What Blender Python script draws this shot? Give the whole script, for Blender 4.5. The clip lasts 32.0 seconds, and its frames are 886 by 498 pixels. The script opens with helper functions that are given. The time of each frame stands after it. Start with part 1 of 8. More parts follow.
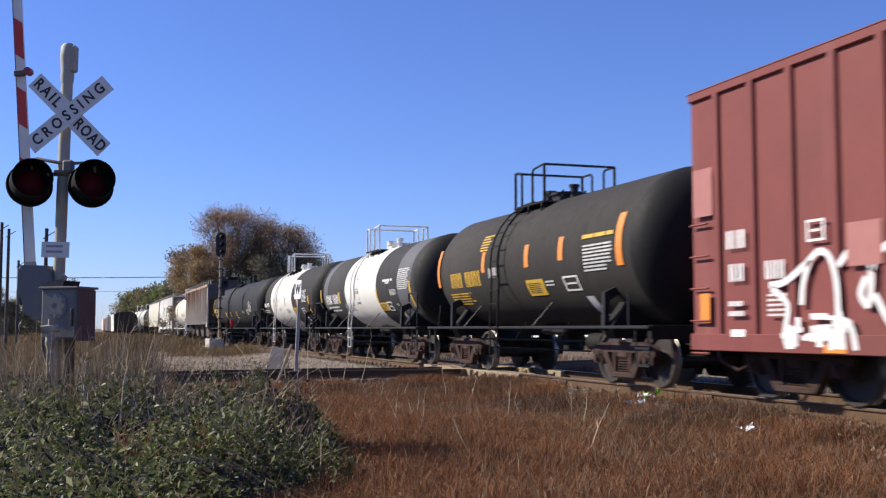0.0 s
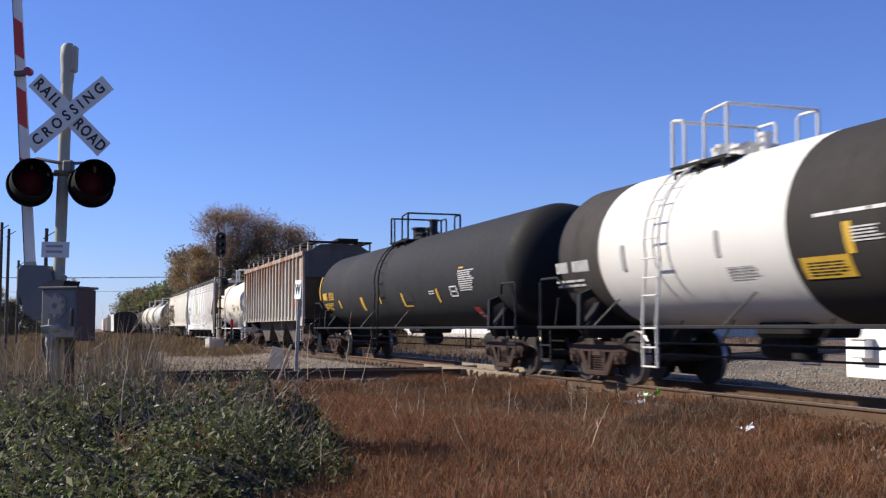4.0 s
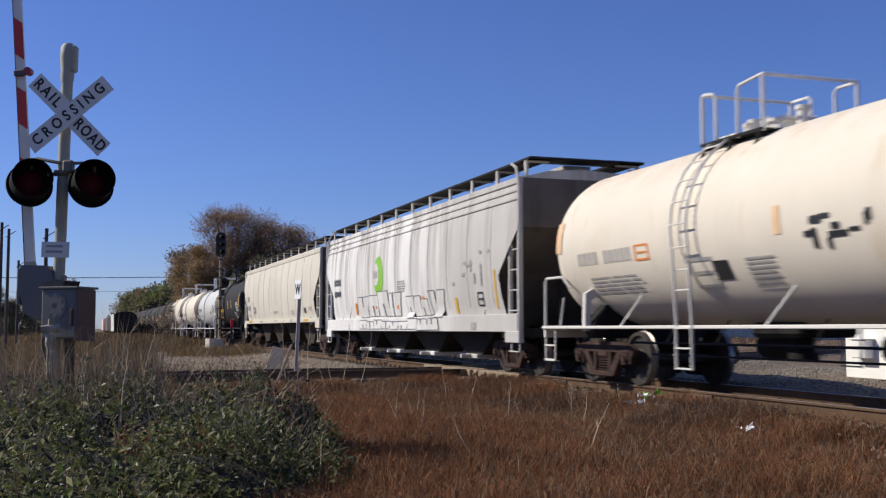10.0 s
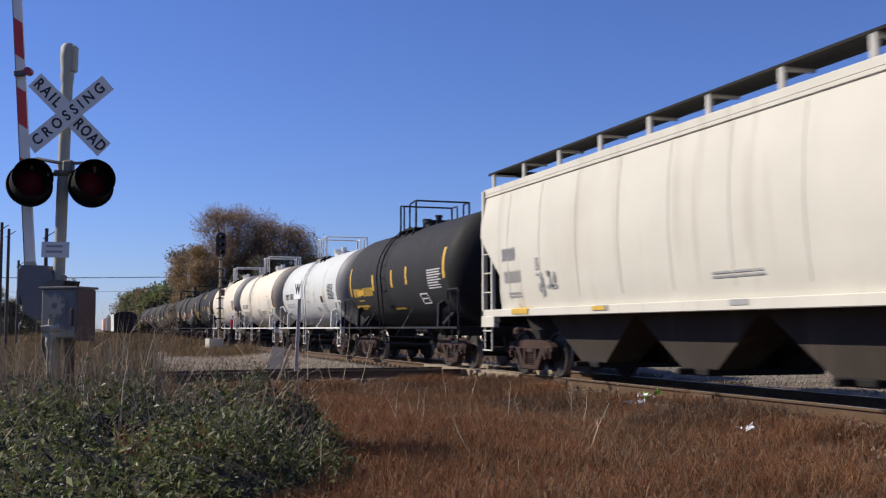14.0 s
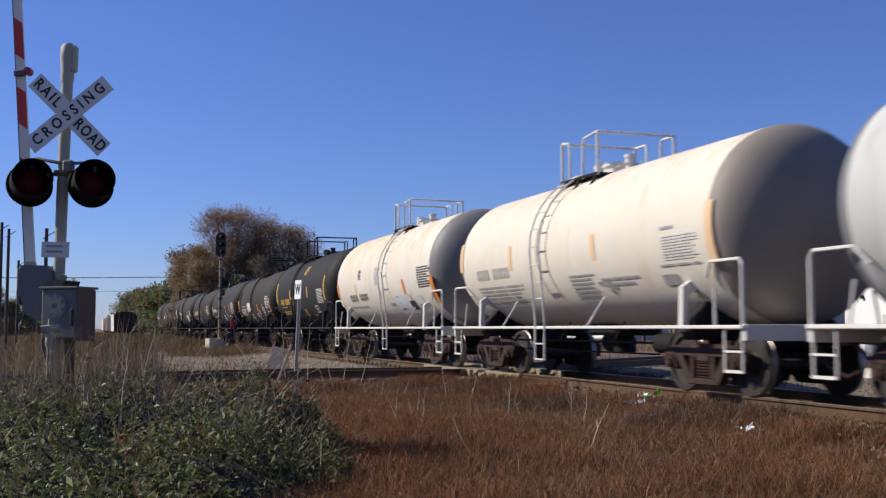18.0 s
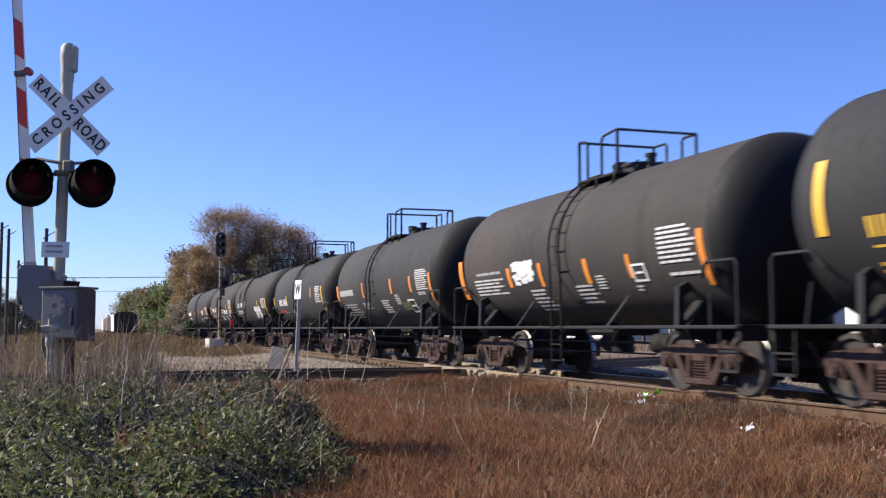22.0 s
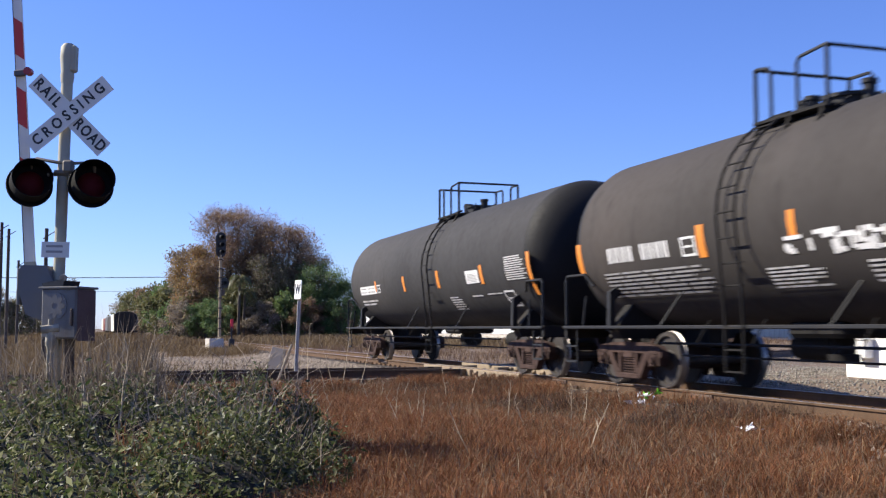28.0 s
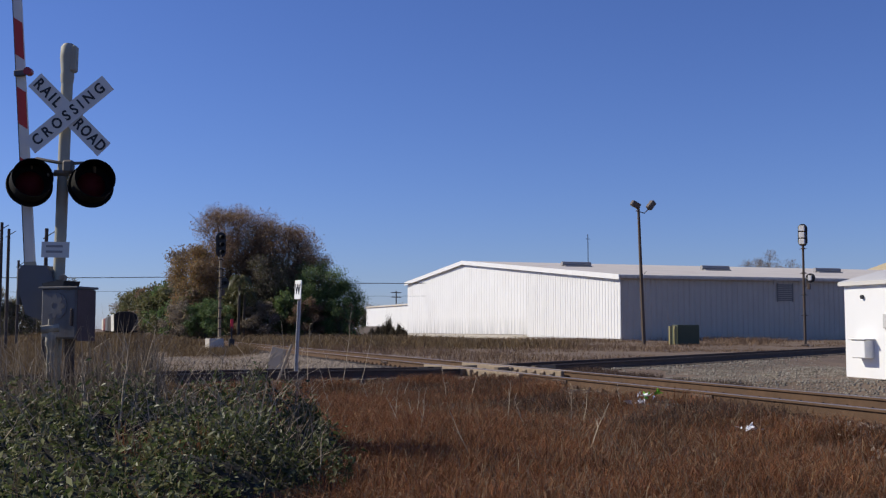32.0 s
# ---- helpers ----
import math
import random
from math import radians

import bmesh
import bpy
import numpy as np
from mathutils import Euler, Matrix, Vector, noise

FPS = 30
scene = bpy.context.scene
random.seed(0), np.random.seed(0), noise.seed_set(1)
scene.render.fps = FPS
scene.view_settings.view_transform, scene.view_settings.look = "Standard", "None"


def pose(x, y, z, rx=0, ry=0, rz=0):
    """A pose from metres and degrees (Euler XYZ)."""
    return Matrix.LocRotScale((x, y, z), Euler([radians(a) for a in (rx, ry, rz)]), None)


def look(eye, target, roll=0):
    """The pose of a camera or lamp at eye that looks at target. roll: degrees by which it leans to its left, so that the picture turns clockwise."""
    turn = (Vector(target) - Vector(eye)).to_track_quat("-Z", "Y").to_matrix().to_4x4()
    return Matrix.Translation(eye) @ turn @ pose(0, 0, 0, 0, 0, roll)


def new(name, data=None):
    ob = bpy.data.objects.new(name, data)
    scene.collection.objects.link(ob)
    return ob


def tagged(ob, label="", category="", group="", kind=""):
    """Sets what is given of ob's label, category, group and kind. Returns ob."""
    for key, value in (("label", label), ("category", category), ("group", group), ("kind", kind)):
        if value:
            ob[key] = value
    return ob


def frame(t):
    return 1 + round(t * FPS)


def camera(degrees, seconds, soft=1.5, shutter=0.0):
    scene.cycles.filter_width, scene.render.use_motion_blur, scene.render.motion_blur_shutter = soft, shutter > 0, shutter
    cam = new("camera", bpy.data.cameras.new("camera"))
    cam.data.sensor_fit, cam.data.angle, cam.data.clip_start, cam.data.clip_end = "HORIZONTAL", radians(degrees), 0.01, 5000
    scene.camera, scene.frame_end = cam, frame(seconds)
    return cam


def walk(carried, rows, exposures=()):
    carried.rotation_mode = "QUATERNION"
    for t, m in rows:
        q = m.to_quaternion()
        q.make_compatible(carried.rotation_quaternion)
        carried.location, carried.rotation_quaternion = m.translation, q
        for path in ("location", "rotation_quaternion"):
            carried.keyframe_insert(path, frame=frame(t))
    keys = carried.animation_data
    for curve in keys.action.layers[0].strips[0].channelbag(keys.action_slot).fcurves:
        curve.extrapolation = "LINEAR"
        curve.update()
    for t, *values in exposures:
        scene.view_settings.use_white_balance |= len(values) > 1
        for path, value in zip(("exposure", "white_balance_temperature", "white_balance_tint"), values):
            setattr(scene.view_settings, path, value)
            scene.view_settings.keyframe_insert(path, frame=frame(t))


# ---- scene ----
cam = camera(45.0, 32.0, soft=1.25, shutter=0.4)
EYE = pose(0, 0, 0.97, 94.26, 0, -18.634)
walk(cam, [(0, EYE), (32, EYE)], exposures=[(0, 0.52), (1, 0.68), (2, 0.51), (3, 0.25), (4.5, 0.55), (6, 0.71), (7, 0.55), (8, 0.27), (9, 0.20), (10, 0.00), (11, -0.04), (12, -0.08), (13, 0.01), (14, 0.15), (17, 0.19), (18, 0.09), (19, 0.07), (20, 0.17), (21, 0.75), (22, 0.81), (23, 0.77), (25, 0.78), (28, 0.81), (29, 0.83), (30, 0.40), (31, -0.07), (32, -0.10)])

# ---- light: winter sun from the left, clear sky ----
SUN_EL, SUN_TO = radians(37), Vector((-0.86, 0.51, 0))
world = bpy.data.worlds.new("sky")
scene.world = world
world.use_nodes = True
wn = world.node_tree
sky = wn.nodes.new("ShaderNodeTexSky")
sky.sky_type = "NISHITA"
sky.sun_disc = False
sky.sun_elevation = SUN_EL
sky.sun_rotation = math.atan2(SUN_TO.x, SUN_TO.y)
sky.air_density, sky.dust_density, sky.ozone_density = 1.0, 0.1, 4.0
deep = wn.nodes.new("ShaderNodeMix")          # deep blue of clear winter air
deep.data_type, deep.blend_type = "RGBA", "MULTIPLY"
deep.inputs["Factor"].default_value = 1.0
deep.inputs["B"].default_value = (0.765, 0.885, 1.44, 1)
wn.links.new(sky.outputs[0], deep.inputs["A"])
wn.links.new(deep.outputs["Result"], wn.nodes["Background"].inputs[0])
wn.nodes["Background"].inputs[1].default_value = 0.0765
sun = new("sun", bpy.data.lights.new("sun", "SUN"))
sun.data.energy, sun.data.angle, sun.data.color = 5.0, radians(0.5), (1.0, 0.925, 0.79)
sun_from = SUN_TO.normalized() * math.cos(SUN_EL) + Vector((0, 0, math.sin(SUN_EL)))
sun.matrix_world = look(sun_from * 60, (0, 0, 0))

# ---- materials ----
MATS = {}


def mat(name, base, rough=0.6, metal=0.0, var=0.25, scale=3.0, dirt=None, dirt_amount=0.0, streak=None, streak_amount=0.0,
        bump=0.0, bump_scale=40.0, island=0.0, spec=0.5, stain=None, stain_z=(1.8, 3.9), ragged=0.0, grimy_end=None):
    """Paint, metal, earth: a base colour with fine grain, broad stains, vertical streaks and relief."""
    if name in MATS:
        return MATS[name]
    m = bpy.data.materials.new(name)
    m.use_nodes = True
    nt = m.node_tree
    N, Lk = nt.nodes, nt.links
    bs = N["Principled BSDF"]
    bs.inputs["Roughness"].default_value = rough
    bs.inputs["Metallic"].default_value = metal
    bs.inputs["Specular IOR Level"].default_value = spec
    tc = N.new("ShaderNodeTexCoord")

    def tex(sc, detail=4.0, stretch=None):
        src = tc.outputs["Object"]
        if stretch:
            mp = N.new("ShaderNodeMapping")
            mp.inputs["Scale"].default_value = stretch
            Lk.new(src, mp.inputs["Vector"])
            src = mp.outputs["Vector"]
        n = N.new("ShaderNodeTexNoise")
        n.inputs["Scale"].default_value = sc
        n.inputs["Detail"].default_value = detail
        Lk.new(src, n.inputs["Vector"])
        return n.outputs["Fac"]

    def mix(a, b, fac):
        x = N.new("ShaderNodeMix")
        x.data_type = "RGBA"
        for sock, v in ((x.inputs["A"], a), (x.inputs["B"], b), (x.inputs["Factor"], fac)):
            if hasattr(v, "is_output"):
                Lk.new(v, sock)
            else:
                sock.default_value = v
        return x.outputs["Result"]

    def ramp(fac, lo, hi, top=1.0):
        r = N.new("ShaderNodeMapRange")
        for k, v in (("From Min", lo), ("From Max", hi), ("To Max", top)):
            r.inputs[k].default_value = v
        Lk.new(fac, r.inputs["Value"])
        return r.outputs["Result"]

    c = tuple(base) + (1,)
    dark = tuple(v * (1 - var) for v in base) + (1,)
    light = tuple(min(1, v * (1 + 0.6 * var)) for v in base) + (1,)
    col = mix(dark, light, ramp(tex(scale), 0.3, 0.7))
    col = mix(col, c, 0.4)
    fine = tex(scale * 14, 3.0)
    col = mix(col, tuple(v * 0.6 for v in base) + (1,), ramp(fine, 0.55, 0.8, 0.35 * min(1, var * 2)))
    if dirt:
        col = mix(col, tuple(dirt) + (1,), ramp(tex(scale * 0.45, 6.0), 0.62 - 0.25 * dirt_amount, 0.8, min(1, 0.35 + dirt_amount)))
    if streak:
        col = mix(col, tuple(streak) + (1,), ramp(tex(1.0, 4.0, (2.6, 2.6, 0.16)), 0.62 - 0.16 * streak_amount, 0.74 - 0.1 * streak_amount, min(1, 0.25 + streak_amount)))
    if stain:    # runs that start at the eave and thin out on their way down
        sx = N.new("ShaderNodeSeparateXYZ")
        Lk.new(tc.outputs["Object"], sx.inputs[0])
        height = sx.outputs["Z"]
        if ragged:    # each run ends at a height of its own
            rag = N.new("ShaderNodeMath")
            rag.operation = "MULTIPLY_ADD"
            Lk.new(tex(1.0, 3.0, (1.9, 1.9, 0.05)), rag.inputs[0])
            rag.inputs[1].default_value = ragged
            Lk.new(height, rag.inputs[2])
            height = rag.outputs[0]
        down = ramp(height, stain_z[0], stain_z[1])
        runs = ramp(tex(1.0, 2.0, (1.25, 1.25, 0.03)), 0.36, 0.50) if ragged else ramp(tex(1.0, 3.0, (1.7, 1.7, 0.10)), 0.42, 0.54)
        thin = ramp(tex(1.0, 5.0, (6.0, 6.0, 0.30)), 0.30, 0.55)
        mul = N.new("ShaderNodeMath")
        mul.operation = "MULTIPLY"
        Lk.new(down, mul.inputs[0])
        Lk.new(runs, mul.inputs[1])
        mu2 = N.new("ShaderNodeMath")
        mu2.operation = "MULTIPLY"
        Lk.new(mul.outputs[0], mu2.inputs[0])
        Lk.new(thin, mu2.inputs[1])
        col = mix(col, tuple(stain) + (1,), mu2.outputs[0])
    if grimy_end:    # one end of the car is dirtier: tone, where it begins and where it is full along the car
        se, blot = N.new("ShaderNodeSeparateXYZ"), N.new("ShaderNodeMath")
        Lk.new(tc.outputs["Object"], se.inputs[0])
        blot.operation = "MULTIPLY_ADD"
        Lk.new(tex(1.0, 5.0, (1.5, 1.5, 0.25)), blot.inputs[0])
        blot.inputs[1].default_value = 6.0
        Lk.new(se.outputs["Y"], blot.inputs[2])
        col = mix(col, tuple(grimy_end[0]) + (1,), ramp(blot.outputs[0], grimy_end[1] + 3, grimy_end[2] + 3, 0.7))
    if island:
        gi = N.new("ShaderNodeNewGeometry")
        oi = N.new("ShaderNodeObjectInfo")
        ad = N.new("ShaderNodeMath")
        ad.operation = "ADD"
        Lk.new(gi.outputs["Random Per Island"], ad.inputs[0])
        Lk.new(oi.outputs["Random"], ad.inputs[1])
        fr = N.new("ShaderNodeMath")
        fr.operation = "FRACT"
        Lk.new(ad.outputs[0], fr.inputs[0])
        hs = N.new("ShaderNodeHueSaturation")
        va = N.new("ShaderNodeMapRange")
        va.inputs["To Min"].default_value, va.inputs["To Max"].default_value = 1 - island, 1 + island
        Lk.new(fr.outputs[0], va.inputs["Value"])
        Lk.new(va.outputs["Result"], hs.inputs["Value"])
        Lk.new(col, hs.inputs["Color"])
        col = hs.outputs["Color"]
    Lk.new(col, bs.inputs["Base Color"])
    rv = N.new("ShaderNodeMapRange")
    rv.inputs["To Min"].default_value, rv.inputs["To Max"].default_value = max(0, rough - 0.12), min(1, rough + 0.12)
    Lk.new(fine, rv.inputs["Value"])
    Lk.new(rv.outputs["Result"], bs.inputs["Roughness"])
    if bump:
        b = N.new("ShaderNodeBump")
        b.inputs["Strength"].default_value = bump
        b.inputs["Distance"].default_value = 0.02
        Lk.new(tex(bump_scale, 4.0), b.inputs["Height"])
        Lk.new(b.outputs["Normal"], bs.inputs["Normal"])
    MATS[name] = m
    return m


def leaf_mat(name, tones, rough=0.6, spec=0.3, sheen=0.25):
    """Leaves and blades: a tone picked per island, a little light through them."""
    m = bpy.data.materials.new(name)
    m.use_nodes = True
    N, Lk = m.node_tree.nodes, m.node_tree.links
    bs = N["Principled BSDF"]
    bs.inputs["Roughness"].default_value = rough
    bs.inputs["Specular IOR Level"].default_value = spec
    g = N.new("ShaderNodeNewGeometry")
    r = N.new("ShaderNodeValToRGB")
    r.color_ramp.interpolation = "LINEAR"
    els = r.color_ramp.elements
    while len(els) < len(tones):
        els.new(0.5)
    for i, t in enumerate(tones):
        els[i].position = i / (len(tones) - 1)
        els[i].color = tuple(t) + (1,)
    Lk.new(g.outputs["Random Per Island"], r.inputs["Fac"])
    n = N.new("ShaderNodeTexNoise")
    n.inputs["Scale"].default_value = 0.9
    tc = N.new("ShaderNodeTexCoord")
    Lk.new(tc.outputs["Object"], n.inputs["Vector"])
    h = N.new("ShaderNodeHueSaturation")
    v = N.new("ShaderNodeMapRange")
    v.inputs["From Min"].default_value, v.inputs["From Max"].default_value = 0.3, 0.7
    v.inputs["To Min"].default_value, v.inputs["To Max"].default_value = 0.7, 1.3
    Lk.new(n.outputs["Fac"], v.inputs["Value"])
    Lk.new(v.outputs["Result"], h.inputs["Value"])
    Lk.new(r.outputs["Color"], h.inputs["Color"])
    Lk.new(h.outputs["Color"], bs.inputs["Base Color"])
    t = N.new("ShaderNodeBsdfTranslucent")
    Lk.new(h.outputs["Color"], t.inputs["Color"])
    mx = N.new("ShaderNodeMixShader")
    mx.inputs[0].default_value = sheen
    out = N["Material Output"]
    Lk.new(bs.outputs[0], mx.inputs[1])
    Lk.new(t.outputs[0], mx.inputs[2])
    Lk.new(mx.outputs[0], out.inputs[0])
    MATS[name] = m
    return m


RUST, GRIME = (0.14, 0.055, 0.025), (0.05, 0.04, 0.032)
BLACKS = mat("tank_black", (0.035, 0.031, 0.0275), 0.8, 0, 0.28, 0.45, (0.058, 0.050, 0.043), 0.6, (0.022, 0.0195, 0.0175), 0.35, spec=0.22)
FITK = mat("fittings_black", (0.015, 0.015, 0.016), 0.6, 0, 0.25, 3.0, (0.034, 0.029, 0.026), 0.3, spec=0.3)
# blacker than the shells: the shade on tank ends is in this colour
SHADEK = mat("head_black_shade", (0.011, 0.0105, 0.0105), 0.7, 0, 0.3, 1.2, (0.02, 0.018, 0.016), 0.3, spec=0.25)
DGREY = mat("tank_dark_grey", (0.037, 0.0355, 0.0355), 0.8, 0, 0.3, 0.45, (0.064, 0.058, 0.054), 0.6, (0.025, 0.0225, 0.022), 0.35, spec=0.22)
CHARC = mat("tank_charcoal", (0.0225, 0.0225, 0.0245), 0.78, 0, 0.25, 0.7, (0.038, 0.035, 0.034), 0.5, (0.016, 0.015, 0.015), 0.3, spec=0.22)
MGREY = mat("tank_grey", (0.10, 0.10, 0.105), 0.7, 0, 0.2, 1.0, (0.09, 0.08, 0.07), 0.25, GRIME, 0.2, spec=0.3)
BROWNB = mat("tank_brown_black", (0.045, 0.0395, 0.036), 0.82, 0, 0.3, 0.45, (0.070, 0.057, 0.049), 0.6, (0.026, 0.022, 0.0195), 0.35, spec=0.22)
WHITE = mat("car_white", (0.66, 0.64, 0.59), 0.65, 0, 0.06, 1.0, (0.55, 0.48, 0.40), 0.15, (0.45, 0.38, 0.30), 0.12, spec=0.3)
SHELLW = mat("shell_white", (0.55, 0.56, 0.54), 0.62, 0, 0.08, 0.8, (0.44, 0.43, 0.39), 0.3, (0.41, 0.375, 0.33), 0.35, spec=0.3)
STAINW = mat("car_stained_white", (0.66, 0.61, 0.52), 0.7, 0, 0.08, 1.0, (0.60, 0.50, 0.35), 0.2, (0.53, 0.41, 0.25), 0.2, stain=(0.60, 0.43, 0.20), stain_z=(2.4, 4.4), spec=0.25)
CREAM = mat("car_cream", (0.69, 0.63, 0.525), 0.75, 0, 0.08, 1.0, (0.6, 0.5, 0.36), 0.2, (0.5, 0.38, 0.24), 0.10, stain=(0.55, 0.38, 0.22), stain_z=(3.2, 4.6), spec=0.22)
BEIGE = mat("hopper_beige", (0.60, 0.565, 0.48), 0.7, 0, 0.1, 0.8, (0.48, 0.43, 0.35), 0.25, (0.42, 0.37, 0.30), 0.3, spec=0.25)
RUSTYW = mat("hopper_rusty_white", (0.44, 0.40, 0.345), 0.75, 0, 0.12, 1.0, (0.40, 0.33, 0.26), 0.3, (0.38, 0.31, 0.24), 0.25, stain=(0.235, 0.098, 0.038), stain_z=(3.7, 5.2), ragged=2.9, spec=0.22)
SOOTYW = mat("hopper_sooty_white", (0.72, 0.715, 0.69), 0.65, 0, 0.06, 1.0, (0.60, 0.57, 0.53), 0.2, (0.52, 0.49, 0.455), 0.2, stain=(0.38, 0.355, 0.325), stain_z=(0.4, 3.8), spec=0.25, grimy_end=((0.40, 0.375, 0.34), -1.5, -5.5))
BOXRED = mat("boxcar_red", (0.195, 0.056, 0.049), 0.7, 0, 0.15, 1.5, (0.14, 0.055, 0.044), 0.3, (0.24, 0.09, 0.08), 0.3, spec=0.25)
TRUCKM = mat("truck_iron", (0.062, 0.037, 0.030), 0.9, 0.0, 0.6, 5.0, (0.030, 0.020, 0.016), 0.5, (0.10, 0.066, 0.055), 0.3, 0.5, 22, spec=0.2)
UNDER = mat("underframe_black", (0.016, 0.0145, 0.0135), 0.8, 0, 0.3, 3.0, (0.035, 0.028, 0.022), 0.3, spec=0.2)
STEEL = mat("worn_steel", (0.3, 0.27, 0.25), 0.4, 0.8, 0.2, 5.0)
WHEELM = mat("wheel_iron", (0.034, 0.028, 0.025), 0.7, 0.1, 0.3, 6.0, RUST, 0.2)
RAILTOP = mat("rail_head", (0.30, 0.25, 0.22), 0.4, 0.7, 0.2, 6.0)
RAILRUST = mat("rail_rust", (0.115, 0.070, 0.042), 0.9, 0, 0.35, 5.0, (0.085, 0.055, 0.036), 0.5, None, 0, 0.2, 60, spec=0.2)
RAILDARK = mat("rail_dark_rust", (0.10, 0.068, 0.05), 0.85, 0, 0.3, 5.0, (0.08, 0.045, 0.03), 0.4)
TIE = mat("tie_wood", (0.1, 0.078, 0.06), 0.9, 0, 0.4, 4.0, None, 0, None, 0, 0.4, 25, island=0.35)
CONC = mat("concrete", (0.52, 0.48, 0.42), 0.85, 0, 0.2, 3.0, (0.3, 0.26, 0.21), 0.3, None, 0, 0.3, 30)
YEL = mat("marking_yellow", (0.60, 0.365, 0.035), 0.6, 0, 0.2, 5.0)
ORG = mat("marking_orange", (0.72, 0.24, 0.03), 0.5, 0, 0.12, 5.0)
PALE = mat("marking_white", (0.72, 0.71, 0.69), 0.55, 0, 0.12, 5.0)
DATA = mat("stencil_white", (0.58, 0.57, 0.55), 0.6, 0, 0.2, 5.0)
INK = mat("marking_black", (0.02, 0.02, 0.022), 0.5, 0, 0.2, 5.0)
GREYM = mat("marking_grey", (0.33, 0.32, 0.31), 0.6, 0, 0.2, 5.0)
REDM = mat("marking_red", (0.5, 0.03, 0.03), 0.5, 0, 0.12, 5.0)
GREEN = mat("marking_green", (0.22, 0.5, 0.02), 0.5, 0, 0.12, 5.0)
PEACH = mat("marking_faded_orange", (0.75, 0.5, 0.28), 0.55, 0, 0.12, 5.0)
PALEB = mat("patch_pale_grey", (0.62, 0.63, 0.66), 0.55, 0, 0.1, 5.0)
BLUEM = mat("marking_blue", (0.2, 0.3, 0.6), 0.55, 0, 0.1, 5.0)
# dirt on the hopper ends, darkened further to hold their shade
GRIMESHADE = mat("end_grime_shade", (0.10, 0.086, 0.075), 0.75, 0, 0.3, 1.5, (0.07, 0.055, 0.045), 0.5, (0.06, 0.05, 0.04), 0.4)
# shade of pale cars' ends put into the colour; the brown one is dusty too
SHADEG = mat("end_shade_grey", (0.17, 0.165, 0.165), 0.6, 0, 0.15, 1.2, (0.1, 0.09, 0.08), 0.3)
SHADEB = mat("head_dusty_shade", (0.24, 0.205, 0.17), 0.65, 0, 0.2, 1.2, (0.15, 0.12, 0.1), 0.4)
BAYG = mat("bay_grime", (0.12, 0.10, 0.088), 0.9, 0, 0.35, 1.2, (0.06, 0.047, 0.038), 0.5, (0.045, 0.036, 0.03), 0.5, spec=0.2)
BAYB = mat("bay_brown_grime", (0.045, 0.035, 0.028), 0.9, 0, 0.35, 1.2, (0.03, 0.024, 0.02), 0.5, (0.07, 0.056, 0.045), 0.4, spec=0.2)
BRACKET = mat("bracket_pale_grey", (0.46, 0.44, 0.40), 0.7, 0, 0.15, 3.0, (0.3, 0.24, 0.18), 0.25)
SPRAYG = mat("sprayed_grey", (0.15, 0.15, 0.15), 0.6, 0, 0.3, 5.0)
PINKM = mat("marking_faded_rose", (0.36, 0.14, 0.12), 0.6, 0, 0.12, 5.0)


